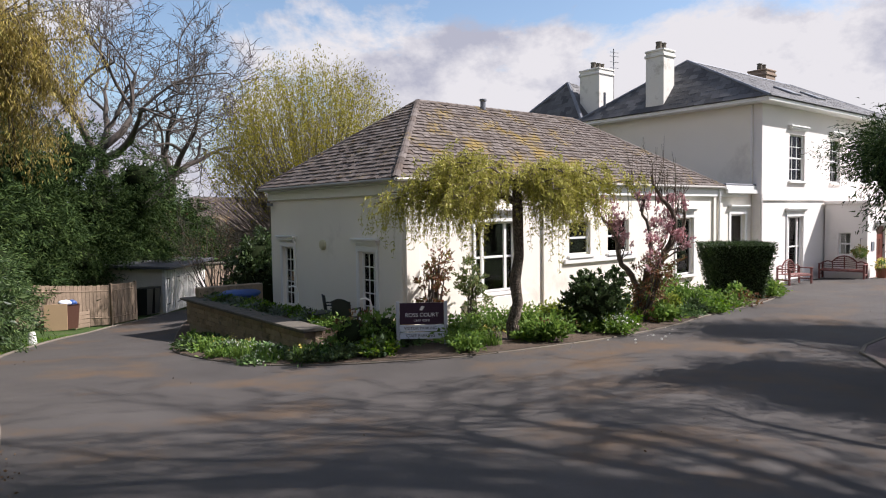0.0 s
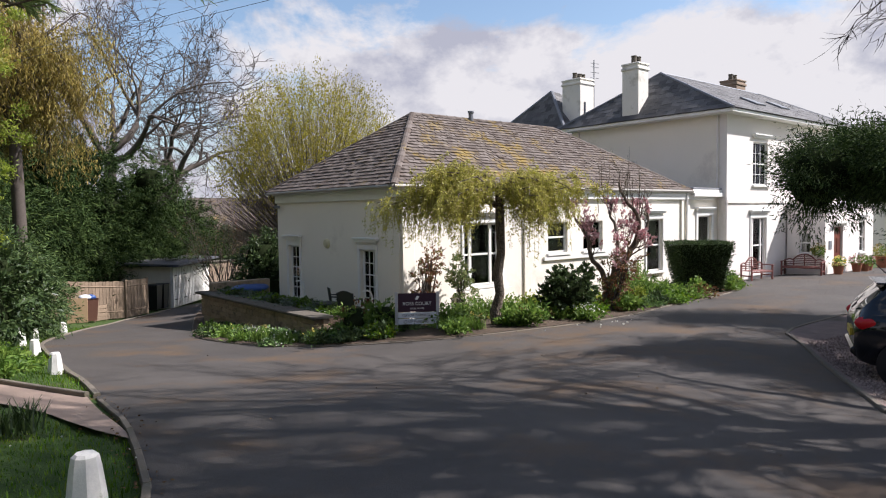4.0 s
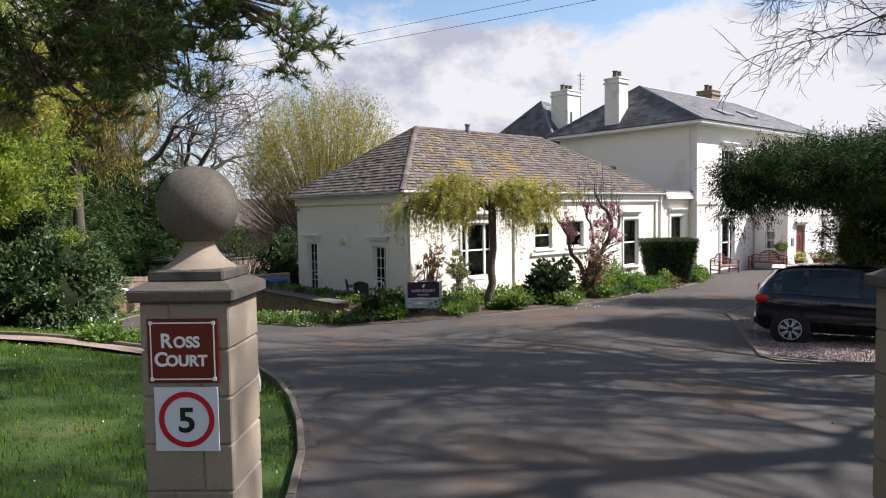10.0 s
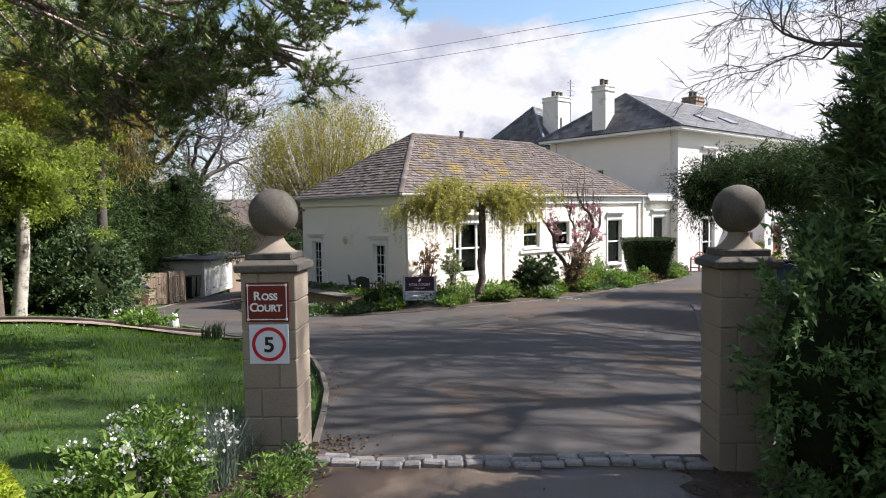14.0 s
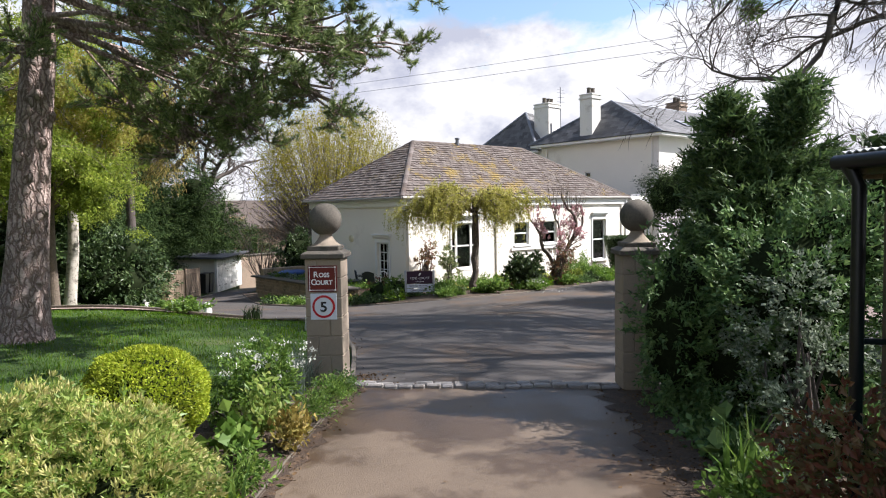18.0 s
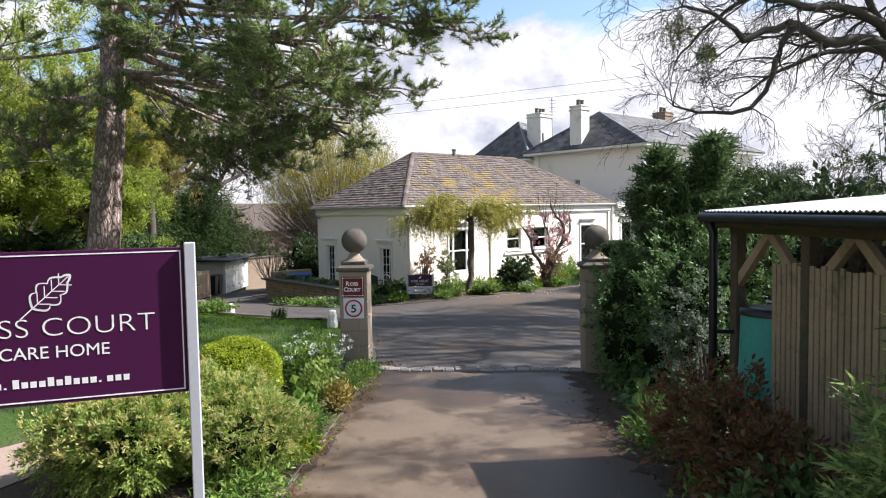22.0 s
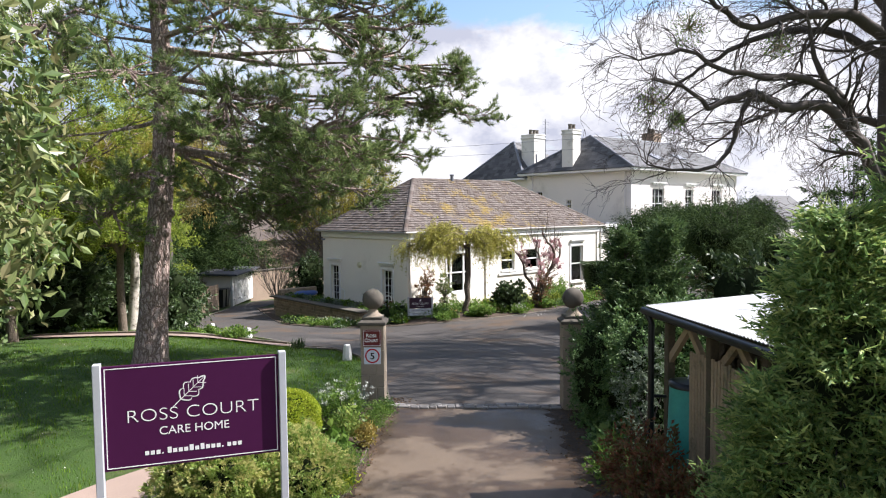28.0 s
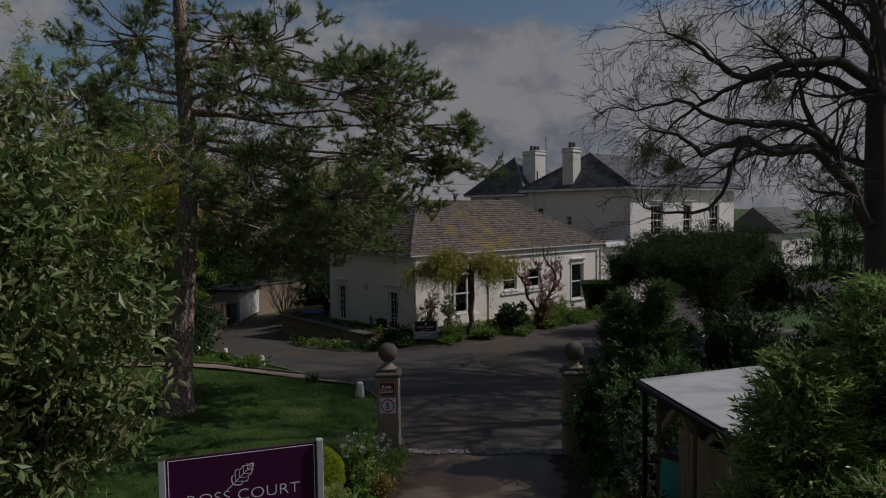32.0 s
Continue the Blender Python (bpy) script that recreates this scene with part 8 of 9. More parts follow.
for s in (-1, 1):
    part("tail_lamp", heart((-0.42, s * 0.755, 0.86), (0.19, 0.085, 0.1), 1.0, 14), M_TAIL, car, world=False, smooth=True)
    part("door_seam", boxes([(0.5, 0.508, s * 0.862 - 0.004, s * 0.862 + 0.004, 0.3, 0.9), (1.72, 1.728, s * 0.862 - 0.004, s * 0.862 + 0.004, 0.3, 0.9)]), M_BLACK, car, world=False)
    part("door_handle", cbox(0.62, 0.84, s * 0.868 - 0.015, s * 0.868 + 0.015, 0.79, 0.82, 0.01), M_CAR, car, world=False)
    part("rub_strip", cbox(0.35, 2.1, s * 0.862 - 0.012, s * 0.862 + 0.012, 0.5, 0.55, 0.008), M_BLACK, car, world=False)
    part("mirror", heart((1.75, s * 0.98, 0.98), (0.09, 0.13, 0.08), 1.0, 10), M_CAR, car, world=False, smooth=True)
    for x in (0.0, 2.5):
        wh = part("wheel", lathe([(0.2, -0.1), (0.285, -0.1), (0.31, -0.07), (0.31, 0.07), (0.285, 0.1), (0.2, 0.1)], 28).moved(pose(x, s * 0.772, 0.31, 90, 0, 0)), M_TYRE, car, world=False, smooth=True)
        part("rim", lathe([(0.185, 0.0), (0.222, 0.0), (0.222, 0.03), (0.19, 0.035), (0.185, 0.0)], 28).moved(pose(x, s * 0.868, 0.31, 90 * s, 0, 0)), M_ALLOY, wh, world=False, smooth=True)
        sp = Geo().join(lathe([(0, 0.03), (0.05, 0.03), (0.055, 0.0)], 16))
        for k in range(14):
            sp.join(cbox(0.04, 0.2, -0.014, 0.014, 0.0, 0.03, 0.006).moved(pose(0, 0, 0, 0, 0, 360 * k / 14 + (6 if k % 2 else -6))))
        part("spoke_disc", sp.moved(pose(x, s * 0.868, 0.31, 90 * s, 0, 0)), M_ALLOY, wh, world=False)
        part("wheel_arch", ring(0.325, 0.345, 0.0, 32).moved(pose(x, s * 0.87, 0.31)), M_BLACK, car, world=False)
        part("wheel_well", ring(0.0, 0.33, 0.0, 32).moved(pose(x, s * 0.864, 0.31)), M_BLACK, car, world=False)
part("bumper", cbox(-0.635, -0.45, -0.62, 0.62, 0.34, 0.52, 0.06), M_CAR, car, world=False)
part("number_plate", cbox(-0.628, -0.6, -0.26, 0.26, 0.6, 0.71, 0.004), mat("plate_yellow", (0.6, 0.45, 0.05), 0.5, bump=0), car, world=False)
part("spoiler", cbox(-0.33, -0.08, -0.52, 0.52, 1.4, 1.425, 0.012), M_CAR, car, world=False)
part("rear_wiper", tube([(-0.58, 0.0, 1.0), (-0.55, -0.3, 1.1)], 0.012, 5), M_BLACK, car, world=False)
part("aerial", tube([(-0.1, 0.0, 1.47), (-0.35, 0.0, 1.72)], [0.01, 0.004], 5), M_BLACK, car, world=False)

# ---- the log store ----
M_TIMBER = mat("sawn_timber", (0.36, 0.27, 0.17), 0.9, var=0.18, scale=4, fine=30, bump=0.3, stain=(0.16, 0.15, 0.09), amount=0.3, stain_scale=3, per=0.2)
M_SHEET = mat("roof_sheet", (0.45, 0.45, 0.44), 0.5, var=0.1, scale=2, bump=0.15, stain=(0.36, 0.37, 0.33), amount=0.3, stain_scale=3)
M_DAMP = mat("damp_timber", (0.1, 0.078, 0.05), 0.9, var=0.25, scale=5, fine=30, bump=0.4, stain=(0.05, 0.065, 0.03), amount=0.4, stain_scale=4)
M_PIPE = mat("black_pipe", (0.01, 0.01, 0.011), 0.35, var=0.1, bump=0)
SH = Matrix.Translation((-2.49, -6.72, 0.0)) @ pose(0, 0, 0, 0, 0, -123.5)
store = thing("log_store", (0, 0, 0), "open timber log store with a corrugated roof and slatted panels", "shed")
store.matrix_basis = SH
# local x runs along the drive towards the road, local y away from the drive
n_ = 220
xs = np.linspace(-0.12, 3.1, n_ + 1)
v = []
for x, k in zip(xs, range(n_ + 1)):
    w = 0.007 * math.cos(k * np.pi / 2)
    v += [(x, -0.1, 2.3 + w), (x, 1.75, 2.42 + w), (x, 1.75, 2.412 + w), (x, -0.1, 2.292 + w)]
part("roof_sheet", Geo().add(v, [[4 * k, 4 * k + 1, 4 * k + 5, 4 * k + 4] for k in range(n_)] + [[4 * k + 3, 4 * k + 7, 4 * k + 6, 4 * k + 2] for k in range(n_)] + [[4 * k, 4 * k + 4, 4 * k + 7, 4 * k + 3] for k in range(n_)]), M_SHEET, store, world=False)
part("beam", cbox(-0.05, 3.0, 0.1, 0.2, 2.1, 2.26, 0.008), M_DAMP, store, world=False)
part("fascia", cbox(-0.1, 3.05, -0.06, -0.03, 2.16, 2.285, 0.005), M_DAMP, store, world=False)
part("end_rafter", cbox(-0.1, -0.04, -0.03, 1.7, 2.14, 2.28, 0.005), M_TIMBER, store, world=False)
part("gutter", tube([(-0.14, -0.12, 2.24), (3.05, -0.12, 2.22)], 0.045, 10), M_PIPE, store, world=False, smooth=True)
part("downpipe", tube([(-0.05, -0.12, 2.22), (0.0, -0.08, 2.1), (0.0, -0.08, 0.95), (0.0, -0.08, 0.0)], 0.038, 10), M_PIPE, store, world=False, smooth=True)
part("inlet_pipe", tube([(0.0, -0.08, 1.2), (0.05, 0.2, 1.19), (0.12, 0.42, 1.17)], 0.02, 8), M_PIPE, store, world=False, smooth=True)
for x in (0.02, 1.0, 2.0, 2.9):
    for y in (0.1, 1.55):
        part("post", cbox(x - 0.05, x + 0.05, y, y + 0.1, -0.05, 2.1, 0.008), M_DAMP, store, world=False)
    for s in (-1, 1):
        if 0 < x + s * 0.4 < 3:
            g = Geo().add([(x + s * 0.05, 0.12, 1.62), (x + s * 0.05, 0.12, 1.74), (x + s * 0.42, 0.12, 2.1), (x + s * 0.52, 0.12, 2.1), (x + s * 0.05, 0.18, 1.62), (x + s * 0.05, 0.18, 1.74), (x + s * 0.42, 0.18, 2.1), (x + s * 0.52, 0.18, 2.1)], [[0, 1, 2, 3], [7, 6, 5, 4], [0, 3, 7, 4], [1, 5, 6, 2]])
            part("brace", g, M_TIMBER, store, world=False)
for a, b in ((0.6, 0.94), (1.06, 1.94), (2.06, 2.84)):
    k = a
    while k < b:
        part("slat", cbox(k, k + 0.05, 0.1, 0.122, 0.12, 1.88 + R.uniform(-0.02, 0.01), 0.003), M_TIMBER, store, world=False)
        k += 0.064
    for z in (0.4, 1.6):
        part("slat_rail", cbox(a, b, 0.123, 0.16, z, z + 0.07, 0.004), M_TIMBER, store, world=False)
part("back_board", cbox(0.8, 2.9, 1.5, 1.53, 0.0, 2.2), M_BOARD, store, world=False)
logs = thing("log_stack", (-3.6, -8.4, 0.0), "split logs stacked under the store's roof", "logs")
rr = np.random.default_rng(59)
for k in range(9):
    for q in range(3):
        x, z = 0.75 + 0.2 * k, 1.72 + 0.1 * q - (0.05 if k % 2 else 0)
        if z < 2.02:
            part("log", lathe([(0, 0), (0.085, 0), (0.08, 0.7), (0, 0.7)], 7).moved(SH @ pose(x, 0.4, z, -90, 0, rr.uniform(-8, 8))), M_BARK, logs)
M_BUTT = mat("green_butt", (0.045, 0.3, 0.25), 0.45, var=0.12, scale=3, bump=0.1)
for x, y, r, h, col, label in ((0.38, 0.24, 0.27, 1.36, M_BUTT, "green plastic water butt under the store's roof"), (0.4, 1.02, 0.28, 1.44, mat("grey_butt", (0.33, 0.33, 0.31), 0.5, bump=0.1), "pale grey plastic water butt behind the green one")):
    w = thing("water_butt", (0, 0, 0), label, "water butt", "water butts")
    w.matrix_basis = SH @ pose(x, y, 0.06)
    part("barrel", lathe([(0, 0), (r * 0.82, 0), (r * 0.92, h * 0.25), (r * 0.96, h * 0.27), (r * 0.96, h * 0.31), (r, h * 0.5), (r, h * 0.54), (r * 0.97, h * 0.56), (r * 0.9, h * 0.95), (r * 0.9, h)], 28), col, w, world=False, smooth=True)
    part("lid", lathe([(r * 0.94, h - 0.02), (r * 0.94, h + 0.03), (r * 0.7, h + 0.045), (0, h + 0.05)], 28), M_PIPE, w, world=False, smooth=True)
    part("lid_handle", tube([(-0.08, 0, h + 0.04), (-0.06, 0, h + 0.09), (0.06, 0, h + 0.09), (0.08, 0, h + 0.04)], 0.012, 6), M_SIGNBG, w, world=False)

# ---- overhead wires ----
for k in (0, 1):
    w = thing("overhead_wire", (5.3 + 0.3 * k, 0.0, 5.9), "thin dark overhead cable", "cable", "cables")
    t = np.linspace(-1, 1, 15)
    c = np.array([5.45 + 0.35 * k, 0.0, 5.15 + 0.32 * k])
    part("cable", tube(np.c_[c[0] - 0.27 * 30 * t, 0.965 * 30 * t, c[2] + 0.9 * t * t], 0.0045, 5), M_LEAD, w)

# ---- borders, beds, grass ----
BORDER = [(-2.75, -1.6), (-3.5, -2.32), (-4.84, -3.68), (-5.78, -4.62), (-9.0, -7.9), (-10.2, -6.9), (-8.0, -3.25), (-7.0, -2.75), (-6.35, -2.0), (-4.6, -1.45), (-3.1, -0.95)]
BORDER_R = [(-0.35, -3.5), (-1.04, -4.22), (-1.98, -5.17), (-3.0, -6.37), (-6.2, -10.05), (-9.0, -13.5), (-4.0, -14.0), (3.0, -9.5), (7.5, -4.75), (4.0, -5.1), (1.2, -4.5)]
solo("border_ground", sheet(BORDER, 0.02, 0.8), M_EARTH, "dark earth of the shrub border by the drive", "flower bed", kind="structure", smooth=True)
solo("hedge_ground", sheet(BORDER_R, 0.02, 0.8), M_EARTH, "dark earth with leaf litter under the hedge", "flower bed", kind="structure", smooth=True)
rng = np.random.default_rng(71)
LAWN = [*map(tuple, lawn_k), *map(tuple, PATH_NEAR), (-15.5, 13.0), (-16.5, 4.0), (-15.0, -4.8), (-11.0, -3.4), (-8.6, -2.15), (-6.75, -1.6), (-6.2, -1.85), (-4.5, -1.4), (-3.1, -0.9)]
VERGE = [*map(tuple, PATH_FAR[::-1]), *map(tuple, left_k[:42]), (1.5, 23.0), (-5.0, 21.0)]
p2 = scatter(LAWN, 125000, rng)
keep = rng.uniform(0, 1, len(p2)) < np.clip(1.25 - np.hypot(p2[:, 0] + 3, p2[:, 1] - 1.5) / 11, 0.2, 1)
p2 = p2[keep]
tall = 0.045 + 0.035 * (np.sin(p2[:, 0] * 2.3 + 1.0) * np.sin(p2[:, 1] * 1.9) > 0.2) + 0.02 * np.sin(p2[:, 0] * 7)
solo("lawn_grass", blades(np.c_[p2, gz(*p2.T) - 0.035], tall, 0.0045, rng, 0.5), L_GRASS, "bright green mown grass with longer tufts", "grass", kind="stuff")
p2 = scatter(VERGE, 22000, rng)
solo("verge_grass", blades(np.c_[p2, gz(*p2.T) - 0.035], 0.11, 0.006, rng, 0.6), L_GRASS, "rough grass on the verge", "grass", kind="stuff")
p2 = scatter(LAWN, 500, rng)
solo("daisies", leaves(np.c_[p2, gz(*p2.T) + 0.055], 0.02, rng, [[0, 0, 1.0]] * len(p2), 1.5, 0.9), L_WHITE, "scattered daisies in the grass", "flowers", kind="stuff")

EU = [(-0.05, 0, 0.42, 0.46, 0.46, 0.42), (-0.7, 0.2, 0.48, 0.55, 0.5, 0.46), (-1.15, 0.35, 0.4, 0.45, 0.42, 0.4), (0.15, 0.3, 0.34, 0.36, 0.36, 0.34), (-0.45, 0.5, 0.52, 0.42, 0.38, 0.38), (-0.1, -0.35, 0.35, 0.45, 0.35, 0.35), (-1.0, -0.1, 0.5, 0.4, 0.4, 0.38)]
euon = bush("euonymus_bush", (-5.85, -3.85), "broad variegated bush with cream-edged leaves by the drive", "bush", EU, 80000, 0.046, L_EUON, 201, slim=0.34, inner=0.6, rough=0.28, loose=0.8, dense=0.62)
rng = np.random.default_rng(202)
tips, ways = [], []
for x, y, z, rx, ry, rz_ in EU:
    p, d = lump((-5.85 + x, -3.85 + y, float(gz(-5.85, -3.85)) + z), (rx, ry, rz_), int(1500 * rx), rng, 0.28, 0.93)
    ok = d[:, 2] > -0.1
    way = unit(np.repeat(d[ok] + [0, 0, 0.5], 9, 0) + rng.normal(0, 0.55, (9 * ok.sum(), 3)))
    tips.append(np.repeat(p[ok] + d[ok] * 0.02, 9, 0) + way * 0.012), ways.append(way)
part("new_growth", leaves(np.concatenate(tips), 0.044, rng, np.concatenate(ways), 0.25, 0.26), leafmat("cream_new_leaves", [(0.48, 0.48, 0.16), (0.6, 0.54, 0.23), (0.36, 0.43, 0.1)], 0.4, 0.45), euon, "cream-yellow tufts of new leaves")
bush("box_topiary", (-5.3, -2.45), "golden-green box clipped to a flattened ball", "bush", [(0.04, -0.02, 0.5, 0.5, 0.5, 0.43)], 32000, 0.026, L_TOPI, 203, rough=0.05, inner=0.86, slim=0.55, spread=1.3, dense=0.8, even=True)
bush("flowering_shrub", (-4.15, -2.25), "loose shrub with clusters of small white flowers", "shrub", [(0, 0, 0.38, 0.36, 0.34, 0.34), (0.2, 0.15, 0.5, 0.28, 0.28, 0.26), (-0.28, 0.1, 0.34, 0.26, 0.26, 0.26)], 5200, 0.045, L_GREEN, 204, core=False, stems=26, inner=0.25)
rng = np.random.default_rng(73)
fl = []
for _ in range(34):
    a, r = rng.uniform(0, 6.28), 0.48 * rng.uniform(0, 1) ** 0.5
    c = np.array([-4.1 + r * math.cos(a), -2.18 + 0.85 * r * math.sin(a), 0.56 + 0.28 * rng.uniform() - 0.15 * r])
    fl.append(c + rng.normal(0, 0.026, (16, 3)) * [1, 1, 0.5])
fl = np.concatenate(fl)
solo("white_blossom", leaves(fl, 0.02, rng, [[0, 0, 1.0]] * len(fl), 1.3, 0.9), L_WHITE, "clusters of tiny white flowers on the shrub", "flowers", kind="stuff")


def clump(name, x, y, r, h, n, size, material, label, category, seed, slim=0.5, upright=0.9, group="bed plants", flower=None, z=None):
    """A low plant: leaves that rise and spread from one crown."""
    rg = np.random.default_rng(seed)
    z = float(gz(x, y)) + 0.04 if z is None else z
    top = thing(name, (x, y, z), label, category, group)
    shoots = max(5, n // 16)
    a, k = rg.uniform(0, 6.28, shoots), rg.uniform(0.1, 1.25, shoots)
    tips = np.stack([np.cos(a) * k, np.sin(a) * k, upright * rg.uniform(0.45, 1.25, shoots) * (1.15 - 0.45 * k)], -1) * [r, r, h]
    one = rg.integers(shoots, size=n)
    u = rg.uniform(0.15, 1.0, (n, 1)) ** 0.7
    p = np.array([x, y, z]) + tips[one] * u * [1, 1, 1] + rg.normal(0, 0.035 + 0.05 * r, (n, 3)) * [1, 1, 0.5]
    p[:, 2] = np.maximum(p[:, 2], z)
    d = unit(tips[one]) + rg.normal(0, 0.45, (n, 3))
    part("foliage", leaves(p, size, rg, d, 0.8, slim, 0.1), material, top)
    if flower:
        q = np.array([x, y, z + h]) + rg.normal(0, 1, (int(12 + r * 30), 3)) * [r * 0.5, r * 0.5, 0.04]
        q = np.repeat(q, 5, 0) + rg.normal(0, 0.015, (5 * len(q), 3))
        part("bloom", leaves(q, 0.035, rg, None, 1.0, 0.7), flower, top, kind="stuff")
    return top


def sword(name, x, y, r, h, n, material, label, seed, width=0.012, flower=None, group="bed plants"):
    """A tuft of sword-shaped leaves."""
    rg = np.random.default_rng(seed)
    z = float(gz(x, y)) + 0.03
    top = thing(name, (x, y, z), label, "plant", group)
    a, k = rg.uniform(0, 6.28, n), rg.uniform(0, 1, n) ** 0.5 * r
    p = np.stack([x + k * np.cos(a), y + k * np.sin(a), np.full(n, z)], -1)
    part("foliage", blades(p, h, width, rg, 0.6), material, top)
    if flower:
        q = np.array([x, y, z + h * 0.95]) + rg.normal(0, 1, (8, 3)) * [r * 0.7, r * 0.7, 0.05]
        q = np.repeat(q, 6, 0) + rg.normal(0, 0.012, (48, 3))
        part("bloom", leaves(q, 0.035, rg, None, 1.0, 0.7), flower, top, kind="stuff")
    return top


sword("lavender_plant", -3.6, -1.35, 0.34, 0.42, 1100, L_LAV, "grey-green lavender behind the flowering shrub", 301, 0.005)
sword("lavender_plant", -3.2, -1.15, 0.24, 0.36, 600, L_LAV, "small grey-green lavender beside the pillar", 302, 0.005)
clump("ground_cover", -3.25, -1.95, 0.28, 0.24, 900, 0.05, L_GREEN, "low green plant at the pillar's foot", "plant", 315, 0.3)
clump("ground_cover", -2.98, -1.68, 0.16, 0.2, 420, 0.05, L_IVY, "small dark plant at the pillar's foot", "plant", 316, 0.4)
clump("broad_leaved_plant", -4.75, -3.0, 0.26, 0.3, 110, 0.11, L_GREEN, "plant with broad fresh green leaves", "plant", 303, 0.95)
clump("golden_shrub", -4.4, -2.75, 0.26, 0.5, 620, 0.07, L_EUON, "low golden-leaved shrub at the drive's edge", "shrub", 304)
clump("golden_shrub", -4.25, -3.0, 0.22, 0.3, 420, 0.07, L_GOLD, "low orange-tinted shrub at the drive's edge", "shrub", 305)
clump("ground_cover", -3.75, -2.45, 0.3, 0.26, 900, 0.05, L_GREEN, "feathery green ground cover at the drive's edge", "plant", 306, 0.25)
clump("ground_cover", -4.95, -3.55, 0.28, 0.25, 700, 0.06, L_GREEN, "green ground cover at the drive's edge", "plant", 307, 0.35)
clump("ground_cover", -5.55, -4.1, 0.3, 0.25, 700, 0.06, L_TOPI, "yellow-green ground cover at the drive's edge", "plant", 308, 0.35)
sword("iris_plant", -5.3, -4.0, 0.14, 0.42, 60, L_GREEN, "tuft of sword-shaped iris leaves", 309, 0.014)
clump("ground_cover", -6.2, -4.75, 0.35, 0.28, 800, 0.06, L_GREEN, "green ground cover below the bush", "plant", 310, 0.4)
clump("ground_cover", -6.9, -5.3, 0.35, 0.25, 700, 0.06, L_GREEN, "green ground cover below the name board", "plant", 311, 0.4)
sword("grass_tuft", -0.9, 5.0, 0.2, 0.26, 110, L_DARK, "tuft of dark strap leaves beside the footpath", 312, 0.01, group="")
clump("verge_plant", -0.6, 9.4, 0.5, 0.38, 800, 0.11, L_GREEN, "leafy green plant on the verge among the bollards", "plant", 313, 0.5)
clump("verge_plant", -0.2, 12.6, 0.4, 0.3, 500, 0.11, L_GREEN, "leafy green plant on the verge", "plant", 314, 0.5)

# right-hand border
clump("broad_leaved_plant", -1.75, -5.5, 0.35, 0.35, 70, 0.16, L_IVY, "plant with broad dark green leaves under the hedge", "plant", 321, 0.8)
sword("iris_plant", -2.35, -6.0, 0.2, 0.55, 70, L_GREEN, "tuft of long arching iris leaves", 322, 0.014)
sword("iris_plant", -2.75, -6.45, 0.16, 0.45, 50, L_PALE, "tuft of pale withered iris leaves", 323, 0.012)
clump("ground_cover", -2.6, -6.2, 0.35, 0.3, 700, 0.07, L_GREEN, "leafy green ground cover by the downpipe", "plant", 324, 0.5)
clump("ground_cover", -3.6, -7.3, 0.4, 0.3, 800, 0.075, L_GREEN, "leafy green ground cover before the log store", "plant", 325, 0.5)
bush("red_shrub", (-3.25, -6.95), "red-brown twiggy shrub before the slatted panel", "shrub", [(0, 0, 0.55, 0.42, 0.4, 0.5), (-0.3, -0.4, 0.52, 0.4, 0.4, 0.48), (-0.65, -0.85, 0.5, 0.42, 0.42, 0.46)], 11000, 0.055, L_RED, 326, core=False, stems=40, inner=0.2)
bush("leafy_shrub", (-4.1, -8.1), "low green shrub at the drive's edge", "shrub", [(0, 0, 0.3, 0.45, 0.5, 0.35), (-0.4, -0.6, 0.35, 0.45, 0.5, 0.4)], 5000, 0.075, L_IVY, 327, inner=0.4)
rng = np.random.default_rng(75)
for k in range(12):
    u = k / 11
    x, y = -0.65 - 2.0 * u + 0.12 * rng.uniform(-1, 1), -4.15 - 2.1 * u + 0.1 * rng.uniform(-1, 1)
    clump("ivy_patch", x + 0.22, y - 0.2, 0.32, 0.2, 420, 0.065, L_IVY, "trailing ivy along the foot of the hedge", "ivy", 330 + k, 0.8, 0.5)
p = []
for k in range(5):
    a = np.array([-0.23 + 0.1 * k, -0.205, 0.5 + 0.12 * rng.uniform(-1, 1)])
    for q in range(26):
        a = a + [rng.normal(0.012, 0.014), 0, rng.uniform(-0.02, 0.04)]
        p.append(a + rng.normal(0, 0.006, 3))
p = np.array(p)
p = p[(p[:, 0] < 0.19) & (p[:, 0] > -0.02) & (p[:, 2] < 1.1)]
iv = thing("ivy_trail", (0, 0, 0), "thin ivy climbing the gate pillar", "ivy")
iv.matrix_basis = gate_r.matrix_basis.copy()
part("foliage", leaves(p, 0.05, rng, [[0, -1.0, 0.3]] * len(p), 0.8, 0.8), L_IVY, iv, world=False)

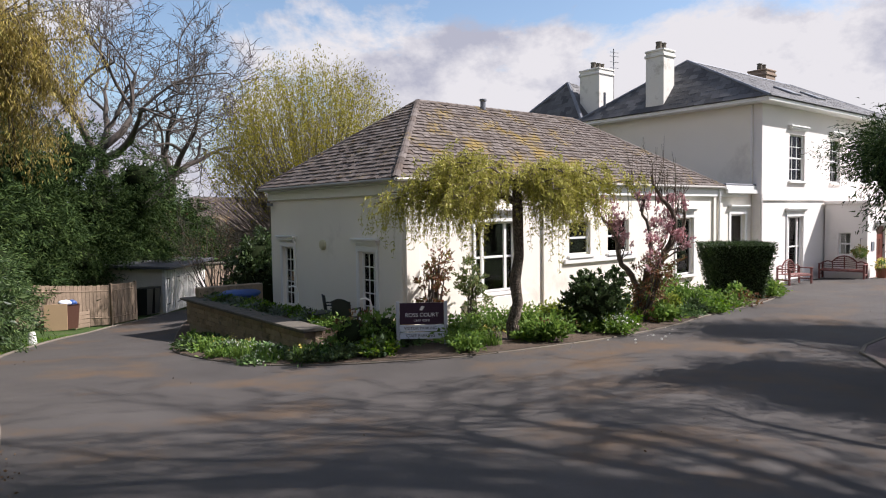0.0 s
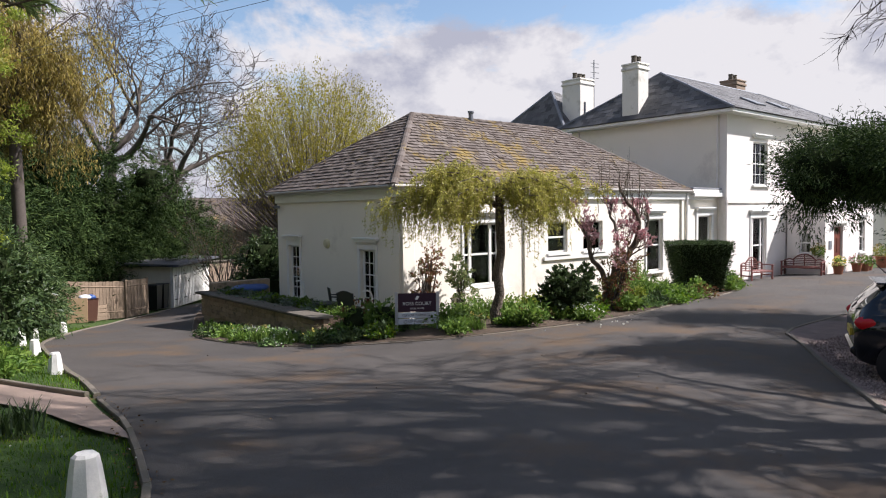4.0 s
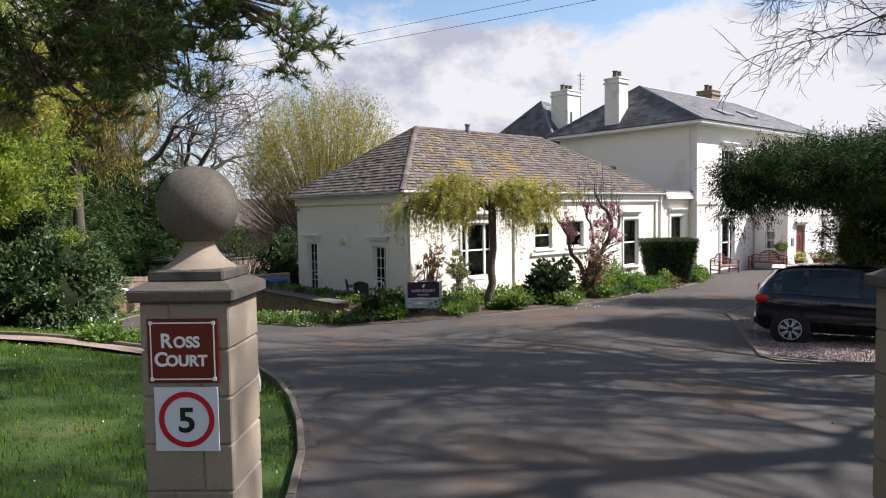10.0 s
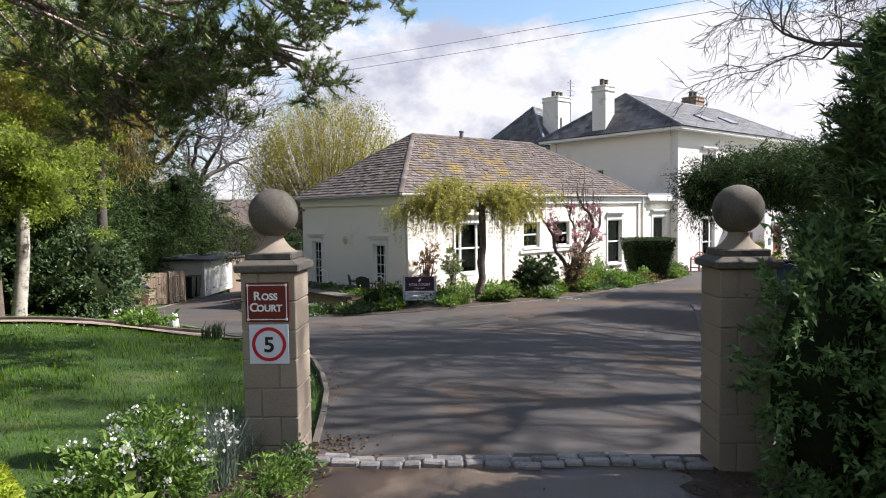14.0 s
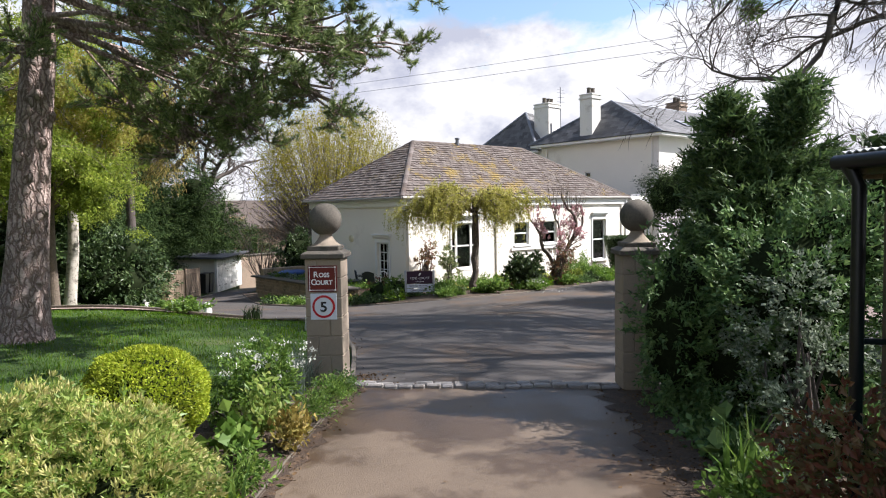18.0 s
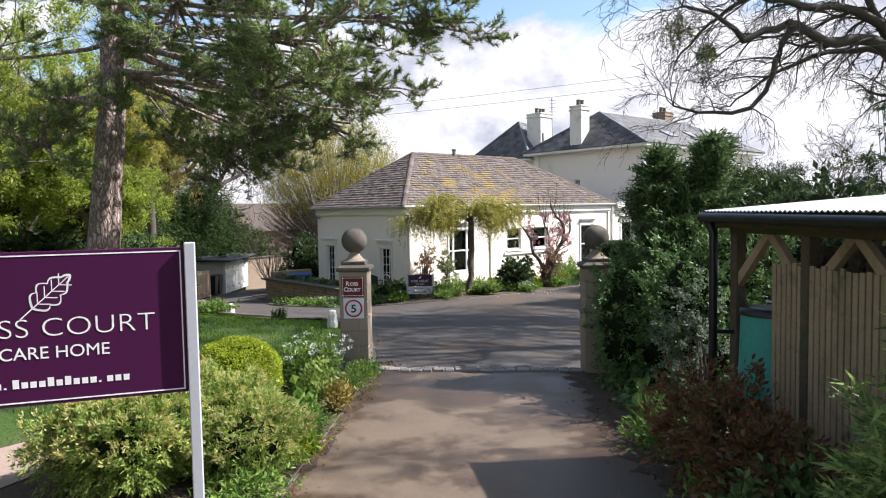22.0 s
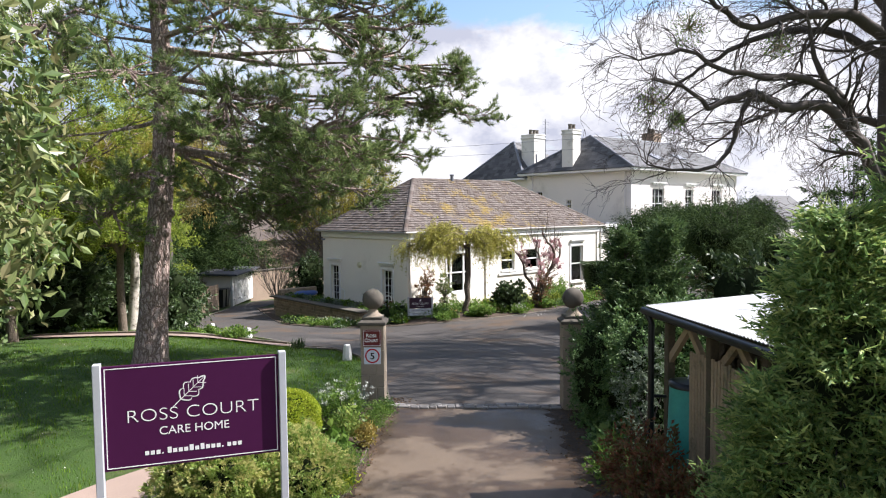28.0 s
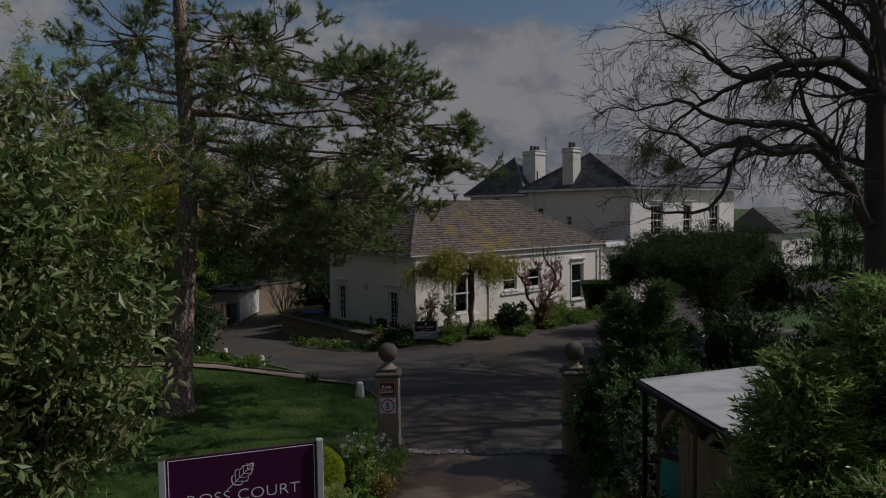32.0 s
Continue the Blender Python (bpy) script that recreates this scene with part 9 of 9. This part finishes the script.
# the bed before the annex
rng = np.random.default_rng(77)
fk = front[(front[:, 1] < 21)]
for k in range(170):
    b = fk[rng.integers(3, len(fk) - 2)]
    inw = np.array([0.45, 0.9]) if b[0] > 6.5 else np.array([0.95, 0.25])
    d = rng.uniform(0.1, 2.2)
    x, y = b + inw / np.linalg.norm(inw) * d
    if y > 12.5 or (x > 6.4 and 13.0 < y) or (9.6 < x < 10.7 and 9.8 < y < 10.6) or math.hypot(x - 7.7, y - 10.25) < 0.85 or math.hypot(x - 20.4, y - 10.0) < 0.9:
        continue
    m, s, h = [(L_GREEN, 0.1, 0.42), (L_DARK, 0.11, 0.48), (L_GREEN, 0.13, 0.58), (L_GRASS, 0.09, 0.36), (L_RED, 0.08, 0.42), (L_IVY, 0.09, 0.35)][rng.choice(6, p=[0.3, 0.17, 0.18, 0.18, 0.07, 0.1])]
    h *= 0.4 if b[0] < 6.6 else 0.85
    clump("bed_plant", x, y, rng.uniform(0.28, 0.5), h * rng.uniform(0.7, 1.3), 520, s, m, "leafy low plant in the bed before the annex", "plant", 400 + k, rng.uniform(0.35, 0.7), flower=L_WHITE if rng.random() < 0.03 else None)
for k in range(34):
    y = rng.uniform(11.6, 18.2)
    x0 = np.interp(y, [11.6, 12.9, 14.3, 16.3, 18.2], [5.65, 4.95, 4.75, 4.8, 5.35])
    clump("bed_plant", x0 + rng.uniform(0.2, 1.1), y, rng.uniform(0.22, 0.4), rng.uniform(0.1, 0.24), 420, 0.1, (L_GREEN, L_DARK, L_IVY, L_DARK, L_GREEN)[k % 5], "leafy low plant below the terrace wall", "plant", 560 + k, 0.55, flower=L_YELLOW if k % 17 == 0 else None)
for k, (x, y) in enumerate(((5.45, 12.4), (5.85, 11.7), (5.25, 13.4), (9.0, 9.6))):
    sword("daffodil_plant", x, y, 0.22, 0.36, 130, L_GREEN, "clump of pale daffodils in the bed", 520 + k, 0.009, L_YELLOW if k % 2 else L_WHITE)
for x, y, r, h in ((16.6, 10.2, 0.55, 0.7), (17.8, 10.1, 0.55, 0.6), (15.9, 9.8, 0.45, 0.45), (22.2, 10.6, 0.5, 0.6), (22.9, 10.9, 0.4, 0.45), (16.9, 11.2, 0.6, 1.0), (18.4, 11.4, 0.6, 1.1), (11.0, 10.5, 0.75, 0.5), (10.6, 11.3, 0.8, 0.5), (12.9, 11.4, 0.7, 0.45), (14.9, 11.2, 0.7, 0.5), (13.5, 10.4, 0.6, 0.4)):
    clump("leafy_shrub", x, y, r, h, 1500, 0.1, L_GREEN if x < 12 else (L_SPRING, L_GREEN, L_TOPI)[int(x * 10) % 3], "fresh yellow-green shrub beneath the windows", "shrub", int(x * 100), 0.5)
bush("climbing_shrub", (9.5, 12.25), "red-tinted climbing shrub against the annex corner", "shrub", [(0, 0, 1.0, 0.4, 0.3, 0.9), (0.3, 0, 1.6, 0.4, 0.25, 0.5)], 1500, 0.08, L_RED, 601, core=False, stems=26, inner=0.15)
bush("climbing_shrub", (10.75, 12.2), "slender evergreen shrub beside the window", "shrub", [(0, 0, 0.7, 0.4, 0.35, 0.6), (0.05, 0, 1.3, 0.35, 0.3, 0.5)], 1800, 0.09, L_LAUREL, 602, core=False, stems=14, inner=0.2)
bush("climbing_shrub", (7.3, 12.2), "dark red-green shrub beside the terrace steps", "shrub", [(0, 0, 0.35, 0.45, 0.4, 0.4)], 1200, 0.08, L_RED, 603)
bush("leafy_shrub", (7.6, 11.5), "dense green shrub behind the small sign", "shrub", [(0, 0, 0.35, 0.5, 0.45, 0.42), (-0.6, 0.3, 0.3, 0.4, 0.4, 0.35)], 2600, 0.1, L_GREEN, 604)
for k in range(22):
    y = 13.5 + 7.2 * k / 21
    clump("terrace_plant", 7.4 + rng.uniform(-0.15, 0.3), y, 0.35, 0.26, 320, 0.09, (L_GREEN, L_DARK, L_GRASS, L_LAV)[k % 4], "low planting along the terrace wall", "plant", 700 + k, 0.5, z=-0.95, group="terrace plants")
solo("terrace_soil", cbox(7.0, 7.75, 13.4, 20.9, -1.2, -0.94), M_EARTH, "earth behind the terrace coping", "flower bed", kind="structure")

# loose pebbles of the parking bay
p2 = scatter([(6.95, 0.2), (7.7, 0.8), (10.0, 2.2), (12.3, 3.5), (14.5, 3.2), (12.0, -2.0), (9.6, -2.7)], 15000, rng)
tri4 = np.array([[0, 1, 2], [0, 2, 3], [0, 3, 4], [0, 4, 1]])
sz = rng.uniform(0.012, 0.03, (len(p2), 1, 1))
a_ = rng.uniform(0, 6.28, (len(p2), 1)) + np.arange(4) * np.pi / 2
base = np.stack([np.cos(a_), np.sin(a_), np.full_like(a_, -0.5)], -1) * rng.uniform(0.6, 1.2, (len(p2), 4, 1))
peb = np.concatenate([np.broadcast_to([[[0.1, 0, 0.7]]], (len(p2), 1, 3)), base], 1) * sz + np.c_[p2, gz(*p2.T) + 0.036][:, None]
solo("pebbles", Geo().add(peb.reshape(-1, 3), (5 * np.arange(len(p2))[:, None, None] + tri4).reshape(-1, 3)), leafmat("pebble_stone", [(0.1, 0.075, 0.07), (0.24, 0.18, 0.165), (0.4, 0.33, 0.31)], 0.0, 0.85), "loose pinkish pebbles on the parking bay", "gravel", kind="stuff")

# fallen leaves and petals
pts = []
for line, n_, w in ((EDGE_R[:5], 1500, 0.16), (EDGE_L[1:], 700, 0.1), (KERB_LAWN, 260, 0.12)):
    ln = rounded(line, 0.1, False)
    q = ln[rng.integers(len(ln), size=n_)] + rng.normal(0, w, (n_, 2))
    pts.append(q)
pts.append(scatter(DRIVE, 420, rng))
pts.append(np.array([-2.4, -1.3]) + rng.normal(0, 0.16, (160, 2)))
q = np.concatenate(pts)
lf_ = leaves(np.c_[q, gz(*q.T) + 0.022], 0.034, rng, np.c_[rng.normal(size=(len(q), 2)), 0.12 * rng.normal(size=len(q))], 0.15, 0.6)
solo("fallen_leaves", lf_, L_LITTER, "dry brown leaves along the edges of the drive", "leaf litter", kind="stuff")
q = np.array([11.6, 8.0]) + rng.normal(0, 0.6, (14, 2)) * [1.6, 0.5]
solo("fallen_petals", leaves(np.c_[q, gz(*q.T) + 0.025], 0.05, rng, np.c_[rng.normal(size=(14, 2)), np.zeros(14)], 0.1, 0.8), L_WHITE, "pale petals fallen on the drive", "petals", kind="stuff")
